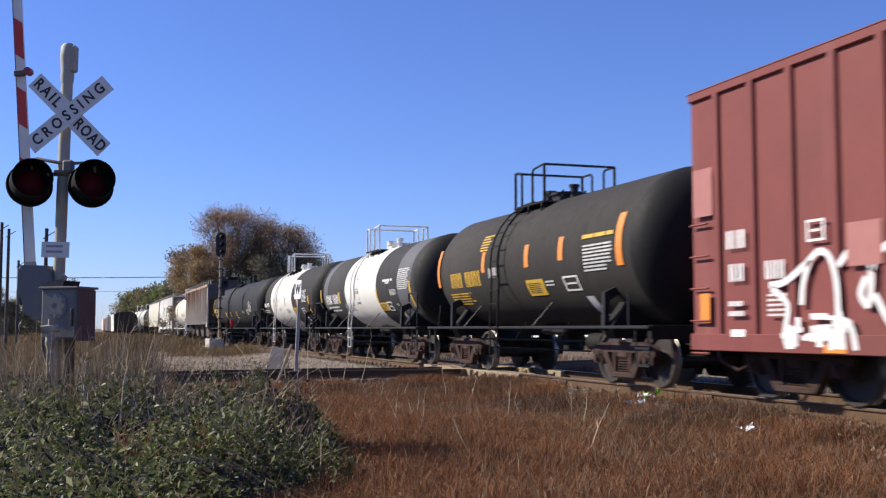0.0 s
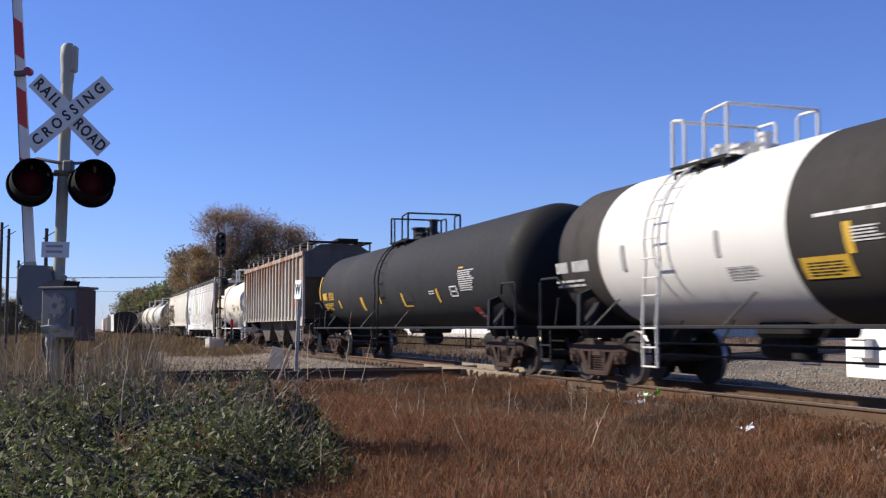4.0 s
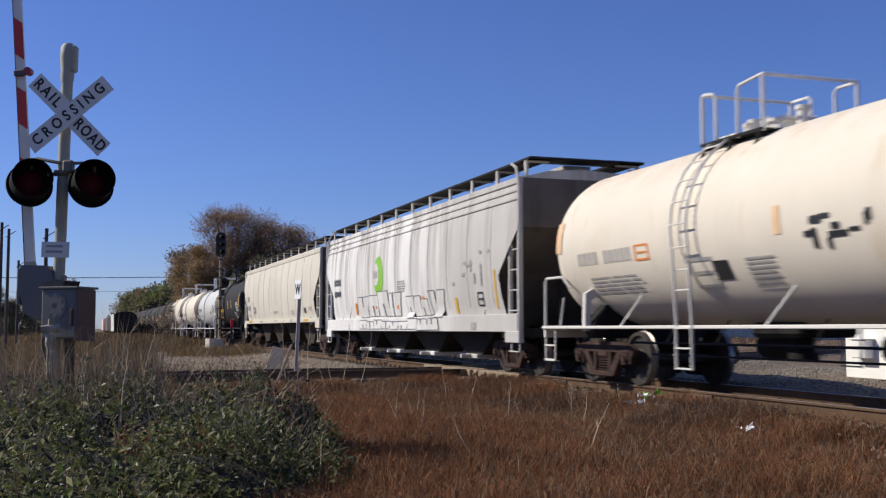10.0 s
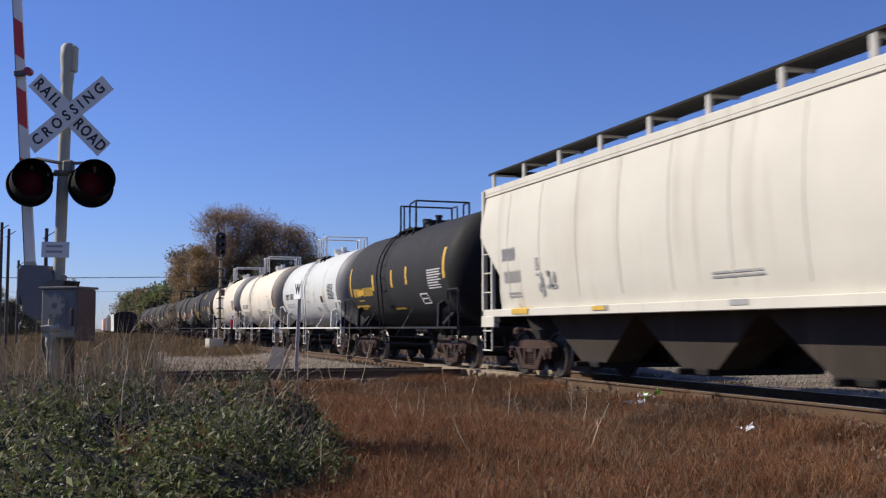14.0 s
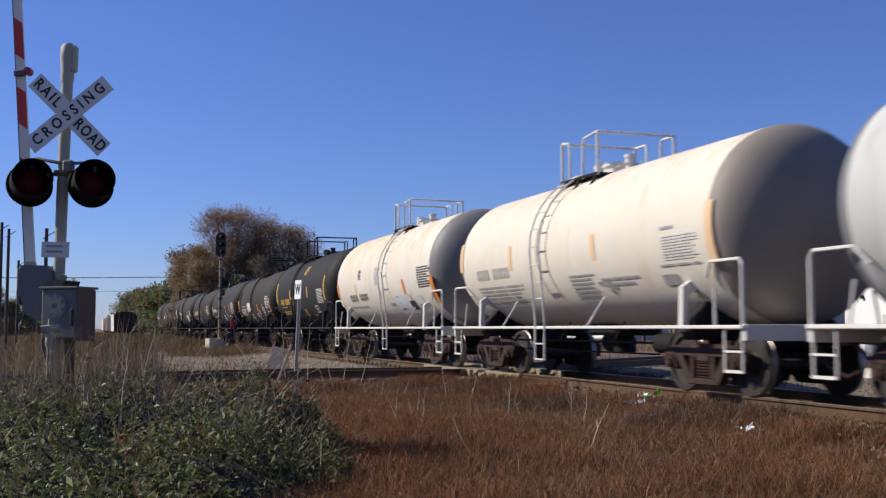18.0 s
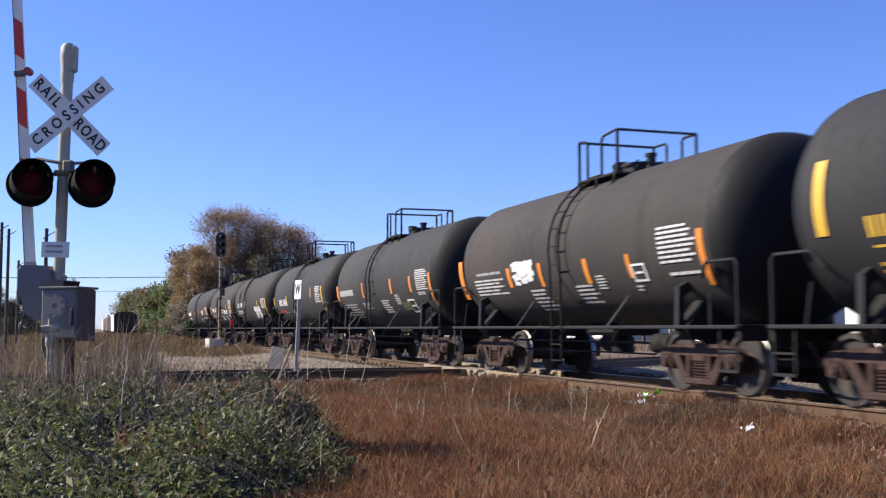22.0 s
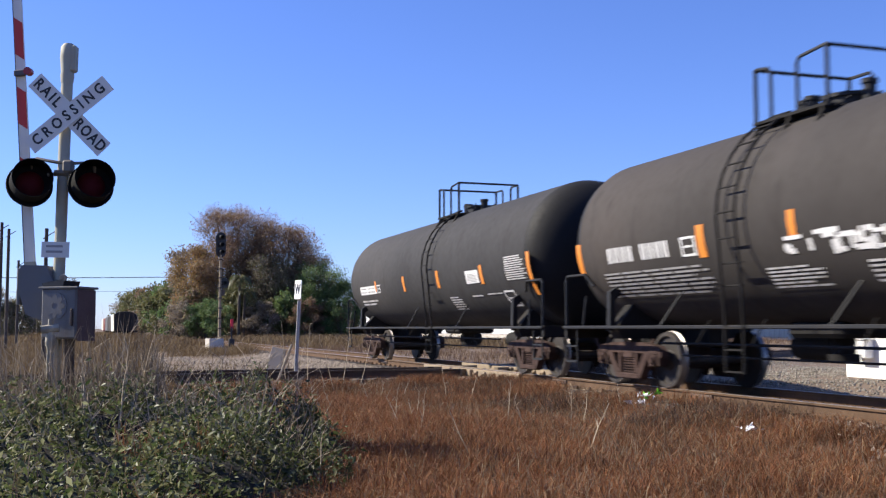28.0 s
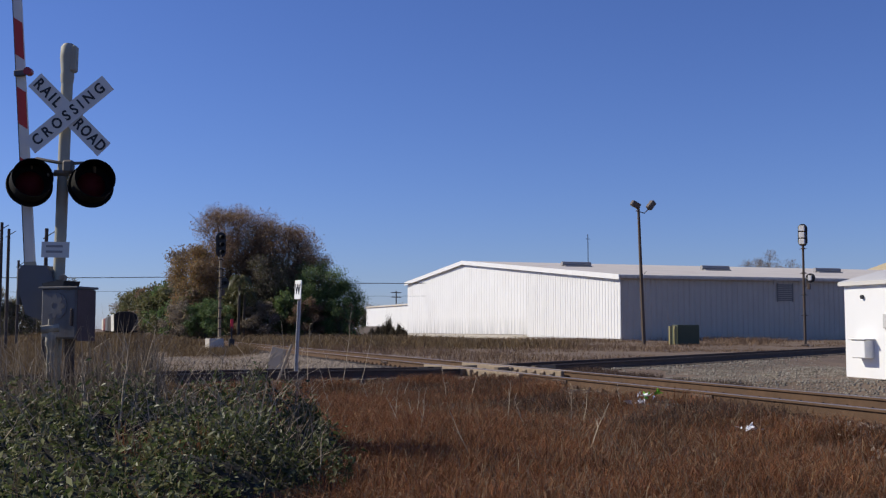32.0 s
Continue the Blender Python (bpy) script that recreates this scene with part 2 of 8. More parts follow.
# ---- mesh building ----
class Geo:
    """Collects vertices and faces of one part."""

    def __init__(self):
        self.v, self.f, self.m = [], [], []

    def add(self, verts, faces, mi=0):
        o = len(self.v)
        self.v += [tuple(p) for p in verts]
        self.f += [tuple(i + o for i in f) for f in faces]
        self.m += [mi] * len(faces)
        return self

    def box(self, x0, y0, z0, x1, y1, z1, c=0.0, mi=0):
        c = min(c, (x1 - x0) * 0.45, (y1 - y0) * 0.45, (z1 - z0) * 0.45)
        if c <= 0:
            p = [(x, y, z) for z in (z0, z1) for y in (y0, y1) for x in (x0, x1)]
            return self.add(p, [(0, 2, 3, 1), (4, 5, 7, 6), (0, 1, 5, 4), (2, 6, 7, 3), (0, 4, 6, 2), (1, 3, 7, 5)], mi)
        vs, idx = [], {}
        for sx in (0, 1):
            for sy in (0, 1):
                for sz in (0, 1):
                    e = ((x0, x1)[sx], (y0, y1)[sy], (z0, z1)[sz])
                    d = (c if sx == 0 else -c, c if sy == 0 else -c, c if sz == 0 else -c)
                    for ax in range(3):
                        q = [e[i] + (0 if i == ax else d[i]) for i in range(3)]
                        idx[sx, sy, sz, ax] = len(vs)
                        vs.append(q)
        F = []
        I = lambda a, b, cc, ax: idx[a, b, cc, ax]
        for ax in range(3):
            for s in (0, 1):
                def k(u, w):
                    t = [0, 0, 0]
                    t[ax], t[(ax + 1) % 3], t[(ax + 2) % 3] = s, u, w
                    return I(*t, ax)
                q = [k(0, 0), k(1, 0), k(1, 1), k(0, 1)]
                F.append(q if s else q[::-1])
        for ax in range(3):
            b, cx = (ax + 1) % 3, (ax + 2) % 3
            for s in (0, 1):
                for u in (0, 1):
                    t0, t1 = [0, 0, 0], [0, 0, 0]
                    t0[b] = t1[b] = s
                    t0[cx] = t1[cx] = u
                    t0[ax], t1[ax] = 0, 1
                    q = [I(*t0, b), I(*t1, b), I(*t1, cx), I(*t0, cx)]
                    F.append(q if s == u else q[::-1])
        for sx in (0, 1):
            for sy in (0, 1):
                for sz in (0, 1):
                    q = [I(sx, sy, sz, 0), I(sx, sy, sz, 1), I(sx, sy, sz, 2)]
                    F.append(q if (sx + sy + sz) % 2 else q[::-1])
        return self.add(vs, F, mi)

    def rod(self, a, b, r, n=8, r2=None, mi=0, caps=True):
        a, b = Vector(a), Vector(b)
        d = (b - a).normalized()
        u = d.cross(Vector((0, 0, 1)) if abs(d.z) < 0.9 else Vector((1, 0, 0))).normalized()
        w = d.cross(u)
        r2 = r if r2 is None else r2
        vs = []
        for p, rr in ((a, r), (b, r2)):
            for i in range(n):
                t = 2 * math.pi * i / n
                vs.append(p + (u * math.cos(t) + w * math.sin(t)) * rr)
        F = [(i, (i + 1) % n, n + (i + 1) % n, n + i) for i in range(n)]
        if caps:
            F += [tuple(range(n - 1, -1, -1)), tuple(range(n, 2 * n))]
        return self.add(vs, F, mi)

    def pipe(self, pts, r, n=6, mi=0):
        """A bent tube, one piece from end to end."""
        P = [Vector(p) for p in pts]
        T = [(P[min(i + 1, len(P) - 1)] - P[max(0, i - 1)]).normalized() for i in range(len(P))]
        u = T[0].cross(Vector((0, 0, 1)) if abs(T[0].z) < 0.9 else Vector((1, 0, 0))).normalized()
        vs = []
        for p, t in zip(P, T):
            u = (u - t * u.dot(t)).normalized()
            w = t.cross(u)
            vs += [p + (u * math.cos(2 * math.pi * k / n) + w * math.sin(2 * math.pi * k / n)) * r for k in range(n)]
        m = len(P)
        F = [(i * n + k, i * n + (k + 1) % n, (i + 1) * n + (k + 1) % n, (i + 1) * n + k) for i in range(m - 1) for k in range(n)]
        F += [tuple(range(n - 1, -1, -1)), tuple(range((m - 1) * n, m * n))]
        return self.add(vs, F, mi)

    def lathe(self, prof, axis="y", centre=(0, 0, 0), n=32, mis=None, closed=True):
        """prof: rows of (place along the axis, radius)."""
        vs, F, ms = [], [], []
        for p, r in prof:
            for i in range(n):
                t = 2 * math.pi * i / n
                a, b = r * math.cos(t), r * math.sin(t)
                q = {"y": (a, p, b), "z": (a, b, p), "x": (p, a, b)}[axis]
                vs.append(tuple(q[j] + centre[j] for j in range(3)))
        for k in range(len(prof) - 1):
            for i in range(n):
                j = (i + 1) % n
                q = (k * n + i, k * n + j, (k + 1) * n + j, (k + 1) * n + i)
                F.append(q[::-1] if axis == "y" else q)
                ms.append(mis[k] if mis else 0)
        if closed:
            e = tuple(range(n))
            l = tuple(range((len(prof) - 1) * n, len(prof) * n))
            F += [e if axis == "y" else e[::-1], l[::-1] if axis == "y" else l]
            ms += [ms[0], ms[-1]]
        o = len(self.v)
        self.v += vs
        self.f += [tuple(i + o for i in f) for f in F]
        self.m += ms
        return self

    def prism(self, poly, axis, a, b, mi=0):
        """A polygon (2D, counter-clockwise) pushed along an axis from a to b."""
        n = len(poly)

        def pt(p, h):
            return {"x": (h, p[0], p[1]), "y": (p[0], h, p[1]), "z": (p[0], p[1], h)}[axis]
        vs = [pt(p, a) for p in poly] + [pt(p, b) for p in poly]
        F = [tuple(range(n))[::-1], tuple(range(n, 2 * n))] + [(i, (i + 1) % n, n + (i + 1) % n, n + i) for i in range(n)]
        if axis == "y":
            F = [f[::-1] for f in F]
        return self.add(vs, F, mi)

    def quad(self, a, b, c, d, mi=0):
        return self.add([a, b, c, d], [(0, 1, 2, 3)], mi)

    def mesh(self, name, mats, smooth=True):
        me = bpy.data.meshes.new(name)
        me.from_pydata(self.v, [], self.f)
        for m in (mats if isinstance(mats, (list, tuple)) else [mats]):
            me.materials.append(m)
        if any(self.m):
            me.polygons.foreach_set("material_index", self.m)
        if smooth:
            me.polygons.foreach_set("use_smooth", [True] * len(self.f))
            me.update()
            me.set_sharp_from_angle(angle=radians(38))
        me.update()
        return me


CACHE = {}


def part(name, geo, material, parent=None, label="", at=None, key=None, smooth=True):
    """One mesh object under a thing or a part. key: alike pieces share one mesh."""
    if key and key in CACHE:
        me = CACHE[key]
    else:
        if callable(geo):
            geo = geo()
        me = geo.mesh(name, material, smooth)
        if key:
            CACHE[key] = me
    ob = new(name, me)
    if parent is not None:
        ob.parent = parent
    if at is not None:
        ob.matrix_basis = at if isinstance(at, Matrix) else Matrix.Translation(at)
    if label:
        ob["label"] = label
    return ob


def thing(name, label, category, at=None, group="", kind=""):
    ob = new(name)
    ob.empty_display_size = 0.3
    if at is not None:
        ob.matrix_basis = at if isinstance(at, Matrix) else Matrix.Translation(at)
    return tagged(ob, label, category, group, kind)


TX = 9.94      # centre line of the main track


def travel(t):
    """Metres that the train has run since the start: it gains speed slowly."""
    u = t - 16
    return 9.299 * u + 0.0221 * u * u - 8.78e-5 * u ** 3 - (9.299 * -16 + 0.0221 * 256 + 8.78e-5 * 4096)


# ---- running gear ----
WHEEL_R = 0.457
TRAIN = []       # (car, place of its middle along the track at the start)
WHEELS = []      # (wheelset, its pose in the truck)


def side_frame_geo():
    g = Geo()
    # top chord, pedestals with bearing jaws, columns, tension member
    g.prism([(-1.12, 0.50), (-1.12, 0.60), (-1.02, 0.68), (-0.5, 0.74), (0.5, 0.74), (1.02, 0.68), (1.12, 0.60), (1.12, 0.50), (0.62, 0.56), (-0.62, 0.56)], "x", -0.07, 0.07)
    for s in (-1, 1):
        g.box(-0.08, min(s * 0.72, s * 0.78), 0.34, 0.08, max(s * 0.72, s * 0.78), 0.6, 0.01)
        g.box(-0.08, min(s * 1.0, s * 1.07), 0.36, 0.08, max(s * 1.0, s * 1.07), 0.6, 0.01)
        a = [(s * 0.74, 0.58), (s * 0.56, 0.58), (s * 0.24, 0.16), (s * 0.42, 0.14)]
        g.prism(a if s < 0 else a[::-1], "x", -0.075, 0.075)
        g.box(-0.075, min(s * 0.24, s * 0.33), 0.16, 0.075, max(s * 0.24, s * 0.33), 0.6, 0.012)
    g.box(-0.085, -0.40, 0.12, 0.085, 0.40, 0.22, 0.02)
    return g


def spring_geo():
    g = Geo()
    prof = []
    for i in range(6):
        z = 0.22 + i * 0.045
        prof += [(z, 0.045), (z + 0.011, 0.062), (z + 0.025, 0.062), (z + 0.036, 0.045)]
    return g.lathe(prof, "z", n=10)


def wheelset_geo():
    g = Geo()
    g.rod((-0.98, 0, 0), (0.98, 0, 0), 0.075, 12)
    for s in (-1, 1):
        x = lambda v: s * v
        prof = [(x(0.675), 0.10), (x(0.675), 0.40), (x(0.685), 0.48), (x(0.71), 0.484), (x(0.722), 0.462), (x(0.82), 0.455), (x(0.822), 0.395),
                (x(0.775), 0.38), (x(0.765), 0.17), (x(0.80), 0.14), (x(0.80), 0.10)]
        mis = [0, 0, 0, 1, 1, 0, 0, 0, 0, 0]
        g.lathe(prof if s > 0 else prof, "x", n=28, mis=mis, closed=False)
    return g


def bolster_geo():
    g = Geo()
    g.box(-1.06, -0.2, 0.46, 1.06, 0.2, 0.62, 0.03)
    g.box(-0.5, -0.24, 0.58, 0.5, 0.24, 0.8, 0.05)
    for s in (-1, 1):
        g.rod((-0.9, s * 0.42, 0.33), (0.9, s * 0.42, 0.33), 0.045, 6)
        for q in (-1, 1):
            g.box(q * 0.75 - 0.06, s * 0.42 - 0.05 if s < 0 else s * 0.36, 0.28, q * 0.75 + 0.06, s * 0.36 if s < 0 else s * 0.42 + 0.05, 0.5, 0.02)
    return g


def cap_geo():
    g = Geo()
    g.rod((-0.09, 0, 0), (0.03, 0, 0), 0.105, 10)
    g.rod((-0.13, 0, 0), (-0.09, 0, 0), 0.06, 8)
    return g


def adapter_geo():
    g = Geo()
    g.box(-0.09, -0.13, 0.54, 0.09, 0.13, 0.62, 0.02)
    g.box(-0.06, -0.06, 0.60, 0.06, 0.06, 0.66, 0.01)
    return g


def shoe_geo():
    """A brake shoe on its hanger, close to the tread."""
    g = Geo()
    pts = [(0.49 * math.sin(t), 0.457 - 0.49 * math.cos(t)) for t in (0.95, 1.15, 1.35, 1.55)]
    out = [(0.55 * math.sin(t), 0.457 - 0.55 * math.cos(t)) for t in (1.55, 1.35, 1.15, 0.95)]
    g.prism(pts + out, "x", -0.05, 0.05)
    g.rod((0, 0.55, 0.4), (0, 0.46, 0.78), 0.018, 5)
    return g


def truck(car, y, mt=TRUCKM):
    tk = part("truck", bolster_geo, mt, car, at=(0, y, 0), key=("bolster", mt.name))
    for s in (-1, 1):
        part("side_frame", side_frame_geo, mt, tk, at=(s * 0.985, 0, 0), key=("sf", mt.name))
        for q in (-0.14, 0, 0.14):
            part("spring", spring_geo, mt, tk, at=(s * 0.985, q, 0), key=("spring", mt.name))
        for q in (-0.889, 0.889):
            part("bearing_adapter", adapter_geo, mt, tk, at=(s * 0.985, q, 0), key=("adapter", mt.name))
            part("brake_shoe", shoe_geo, mt, tk, at=pose(s * 0.77, q, 0, 0, 0, 0 if q < 0 else 180), key=("shoe", mt.name))
            part("bearing_cap", cap_geo, mt, tk, at=pose(s * 1.0, q, WHEEL_R, 0, 0, 0 if s < 0 else 180), key=("bcap", mt.name))
    for q in (-0.889, 0.889):
        w = part("wheelset", wheelset_geo, [WHEELM, STEEL], tk, at=(0, q, WHEEL_R), key="wheelset")
        WHEELS.append((w, q))
    return tk


def coupler_geo():
    g = Geo()
    g.box(-0.09, -0.75, 0.78, 0.09, 0.0, 0.95, 0.02)
    g.box(-0.16, -0.92, 0.74, 0.13, -0.66, 1.0, 0.05)
    g.box(0.02, -1.0, 0.76, 0.18, -0.84, 0.98, 0.05)
    g.pipe([(-0.3, -0.4, 0.8), (-0.32, -0.7, 0.45), (-0.2, -0.95, 0.32), (-0.05, -1.02, 0.4)], 0.03)
    return g


def coupler(car, y, front):
    part("coupler", coupler_geo, TRUCKM, car, at=pose(0, y, 0, 0, 0, 0 if front else 180), key="coupler")


def rail_hoop(g, pts, r=0.022):
    g.pipe(pts, r, 6)


# ---- tank cars ----
def on_tank(R, zc, y0, y1, z0, z1, off=0.006, far=False, lean=0.0):
    """A sign or mark that follows the tank's side; lean slants its upright edges along the tank."""
    g = Geo()
    a0 = math.asin(max(-1, min(1, (z0 - zc) / R)))
    a1 = math.asin(max(-1, min(1, (z1 - zc) / R)))
    n = max(1, int(abs(a1 - a0) / 0.08))
    vs = []
    for i in range(n + 1):
        a = a0 + (a1 - a0) * i / n
        x, z = -(R + off) * math.cos(a), zc + (R + off) * math.sin(a)
        k = lean * (i / n)
        vs += [((-x if far else x), y0 + k, z), ((-x if far else x), y1 + k, z)]
    F = [(2 * i, 2 * i + 1, 2 * i + 3, 2 * i + 2) for i in range(n)]
    g.add(vs, F if far else [f[::-1] for f in F])
    return g


def join(parts):
    g = Geo()
    for p in parts:
        g.add(p.v, p.f)
    return g


def text_bars(place, y0, y1, z0, z1, rows=3, rng=None, words=2, fill=0.6):
    """Rows of plain bars in the place of writing."""
    rng = rng or random.Random(3)
    out = []
    h = (z1 - z0) / rows
    for r in range(rows):
        y, end = y0, y1 - rng.random() * (y1 - y0) * 0.25 * (rows > 1)
        while y < end - 0.02:
            w = min((y1 - y0) / words * (0.6 + 0.7 * rng.random()), end - y)
            out.append(place(y0 + y1 - y - w * 0.9, y0 + y1 - y, z0 + h * r, z0 + h * (r + fill)))
            y += w
    return join(out)


def glyph_bars(place, y0, y1, z0, z1, n):
    """A row of plain upright bars in the place of a car's lettering."""
    gap = n // 2 if n > 7 else -1      # a space between initials and number
    w = (y1 - y0) / n
    return join([place(y0 + (i + k) * w, y0 + (i + k + 0.27) * w, z0, z1) for i in range(n) if i != gap for k in (0.1, 0.55)])


def sprayed_blocks(car, place, y0, y1, z0, z1, n, rng):
    """Fat sprayed blocks with dark rims: leaning, tapering, of uneven height."""
    w = (y1 - y0) / n

    def bent(a, b, c, d, lean, taper, out):
        g = place(a, b, c, d)
        m, h, yc = (c + d) / 2, max(d - c, 0.01), (a + b) / 2
        g.v = [(x - out, yc + (y - yc) * (1 + taper * (z - m) / h) + lean * (z - m), z) for x, y, z in g.v]
        return g
    for i in range(n):
        a, b = y0 + i * w, y0 + (i + 0.94) * w
        c, d = z0 + rng.uniform(0, 0.12) * (z1 - z0), z1 - rng.uniform(0, 0.3) * (z1 - z0)
        ln, tp = rng.uniform(-0.35, 0.35), rng.uniform(-0.45, 0.45)
        part("sprayed_rim", bent(a - 0.03, b + 0.035, c - 0.015, d + 0.03, ln, tp, 0.001), SPRAYG, car)
        part("sprayed_block", bent(a, b, c, d, ln, tp, 0.004), SOOTYW, car)
        k = rng.uniform(0.3, 0.55)
        part("sprayed_slot", bent(a + w * k, a + w * (k + 0.13), c if rng.random() < 0.5 else (c + d) / 2, (c + d) / 2 if rng.random() < 0.5 else d, ln + 0.2, 0.3, 0.007), SPRAYG, car)


def scribble(place, y0, y1, z0, z1, rng, n=14, w=0.06):
    """Sprayed loops: short overlapping strokes."""
    out = []
    for _ in range(n):
        y, z = rng.uniform(y0, y1), rng.uniform(z0, z1)
        if rng.random() < 0.5:
            out.append(place(y, y + w * rng.uniform(1, 1.8), z, min(z1 + 0.05, z + (z1 - z0) * rng.uniform(0.3, 0.7))))
        else:
            out.append(place(y, y + rng.uniform(2, 5) * w, z, z + w * rng.uniform(0.7, 1.2)))
    return out


def mark_parts(car, marks, place, rng):
    """Lettering, data panels, stripes and sprayed patches of a car."""
    flat = place
    for i, (kind, m, y0, y1, z0, z1, n) in enumerate(marks):
        def place(a, b, c, d, lift=0.0007 * i):
            g = flat(a, b, c, d)
            g.v = [(x - lift, y, z) for x, y, z in g.v]
            return g
        w = max(y1 - y0, 0.05)
        y1 = y0 + w
        if kind == "bar":
            part("marking", place(y0, y1, z0, z1), m, car)
        elif kind == "rows":
            tagged(part("data_stencil", text_bars(place, y0, y1, z0, z1, n if n < 3 else n + 2, rng, 5 if n > 4 else 3, 0.5), DATA if m is PALE else m, car), kind="stuff")
        elif kind == "glyph":
            tagged(part("lettering", glyph_bars(place, y0, y1, z0, z1, n), m, car), kind="stuff")
        elif kind == "blocks":
            sprayed_blocks(car, place, y0, y1, z0, z1, n, rng)
        elif kind == "scrib":
            for stroke in scribble(place, y0, y1 - 0.15, z0, z1, rng, n, min(0.07, (z1 - z0) * 0.22)):
                part("sprayed_stroke", stroke, m, car)
        elif kind == "disc":
            g = Geo()
            for k in range(45):
                z = z0 + (z1 - z0) * k / 44
                h = max(0.004, (y1 - y0) / 2 * math.sqrt(max(0, 1 - (2 * k / 44 - 1) ** 2)))
                g.v += place((y0 + y1) / 2 - h, (y0 + y1) / 2 + h, z, z + 0.002).v[:2]
            g.f = [(2 * k + 2, 2 * k + 3, 2 * k + 1, 2 * k) for k in range(44)]
            g.m = [0] * 44
            part("disc", g, m, car)
        else:
            s = min((y1 - y0) * 0.12, 0.05)
            h = min((z1 - z0) * 0.12, 0.05)
            out = [place(y0, y1, z0, z0 + h), place(y0, y1, z1 - h, z1), place(y0, y0 + s, z0 + h, z1 - h), place(y1 - s, y1, z0 + h, z1 - h),
                   place(y0 + 2 * s, y1 - 2 * s, (z0 + z1) / 2 - h / 2, (z0 + z1) / 2 + h / 2)]
            part("stencil", join(out), m, car)


def tank_car(label, front, rear, R, shell, fittings=FITK, bands=None, marks=(), dome="platform", ladder_y=0.0,
             zb=1.0, sill_mat=None, end_mat=None, platform_y=0.0, bottom_pipe=True, straps=(), seed=1, ladder_mat=None, pl=0.78, hoops=True):
    rng = random.Random(seed)
    zc = zb + R
    mid = (front + rear) / 2
    half = (rear - front) / 2 - 0.07
    sill_mat = sill_mat or fittings
    # dark tanks: the shade of the ends comes from a darker head colour
    end_mat = end_mat or (SHADEK if shell in (BLACKS, DGREY, BROWNB, CHARC) else None)
    car = thing("tank_car", label, "tank car", pose(TX, mid, 0), "cars of the freight train")
    TRAIN.append((car, mid))
    # shell with elliptical heads
    prof, mis = [], []
    hd = R * 0.5
    for i in range(9):
        a = math.pi / 2 * i / 8
        prof.append((-half - hd * math.cos(a), max(0.02, R * math.sin(a))))
    cuts = sorted({-half + 0.06, half - 0.06, *(c for b in (bands or ()) for c in b[:2])})
    ys = [-half] + [c for c in cuts] + [half]
    for y in ys[1:-1]:
        prof.append((y, R))
    for i in range(9):
        a = math.pi / 2 * (8 - i) / 8
        prof.append((half + hd * math.cos(a), max(0.02, R * math.sin(a))))
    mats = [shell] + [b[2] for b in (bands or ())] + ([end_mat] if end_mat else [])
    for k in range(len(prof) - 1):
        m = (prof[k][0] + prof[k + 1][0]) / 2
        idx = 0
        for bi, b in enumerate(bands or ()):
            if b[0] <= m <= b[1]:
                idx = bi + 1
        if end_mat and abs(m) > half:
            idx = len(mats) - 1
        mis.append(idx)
    part("tank", Geo().lathe(prof, "y", (0, 0, zc), 56, mis), mats, car)
    place = lambda y0, y1, z0, z1: on_tank(R, zc, y0, y1, z0, z1)
    # weld rings and straps round the shell
    for y in straps:
        g = Geo()
        g.lathe([(y - 0.05, R), (y - 0.045, R + 0.012), (y + 0.045, R + 0.012), (y + 0.05, R)], "y", (0, 0, zc), 48, closed=False)
        part("strap", g, shell, car)
    # saddles under the tank and bolsters
    ty = half - 0.9
    for s in (-1, 1):
        g = Geo()
        y = s * ty
        g.prism([(-1.35, 0.98), (-1.25, 0.80), (1.25, 0.80), (1.35, 0.98), (1.0, zc - math.sqrt(max(0, R * R - 1.0)) - 0.0), (0.5, zb + 0.1), (-0.5, zb + 0.1), (-1.0, zc - math.sqrt(max(0, R * R - 1.0)))], "y", y - 0.16, y + 0.16)
        # black on every car: the tank's shadow on the saddle put into colour
        part("saddle", g, UNDER, car)
        edge = lambda z: math.sqrt(max(0.2, R * R - (z - zc) ** 2)) - 0.03
        for q in (-1, 1):
            g = Geo()
            g.prism([(q * 1.31, 0.93), (q * 1.42, 0.93), (q * 1.40, 1.60), (q * edge(1.70), 1.70), (q * edge(1.58), 1.58), (q * 1.30, 1.46)][::q], "y", y - 0.055, y + 0.055)
            part("saddle_post", g, sill_mat, car)
    # centre sill stubs and body
    for s in (-1, 1):
        g = Geo()
        a, b = sorted((s * (half + 0.62), s * (ty - 1.2)))
        g.box(-0.2, a, 0.68, 0.2, b, 1.02, 0.02)
        part("stub_sill", g, UNDER, car)
    # side rails at platform height, with brackets
    end = half + 0.78
    for s in (-1, 1):
        g = Geo()
        g.box(s * 1.46 - 0.03, -end, 0.965, s * 1.46 + 0.03, end, 1.02, 0.01)
        for y in (ladder_y - 1.9, ladder_y + 2.1):
            g.rod((s * 1.44, y, 0.99), (s * R * 0.80, y - 0.3, zc - R * 0.64), 0.018, 5)
        part("side_rail", g, sill_mat, car)
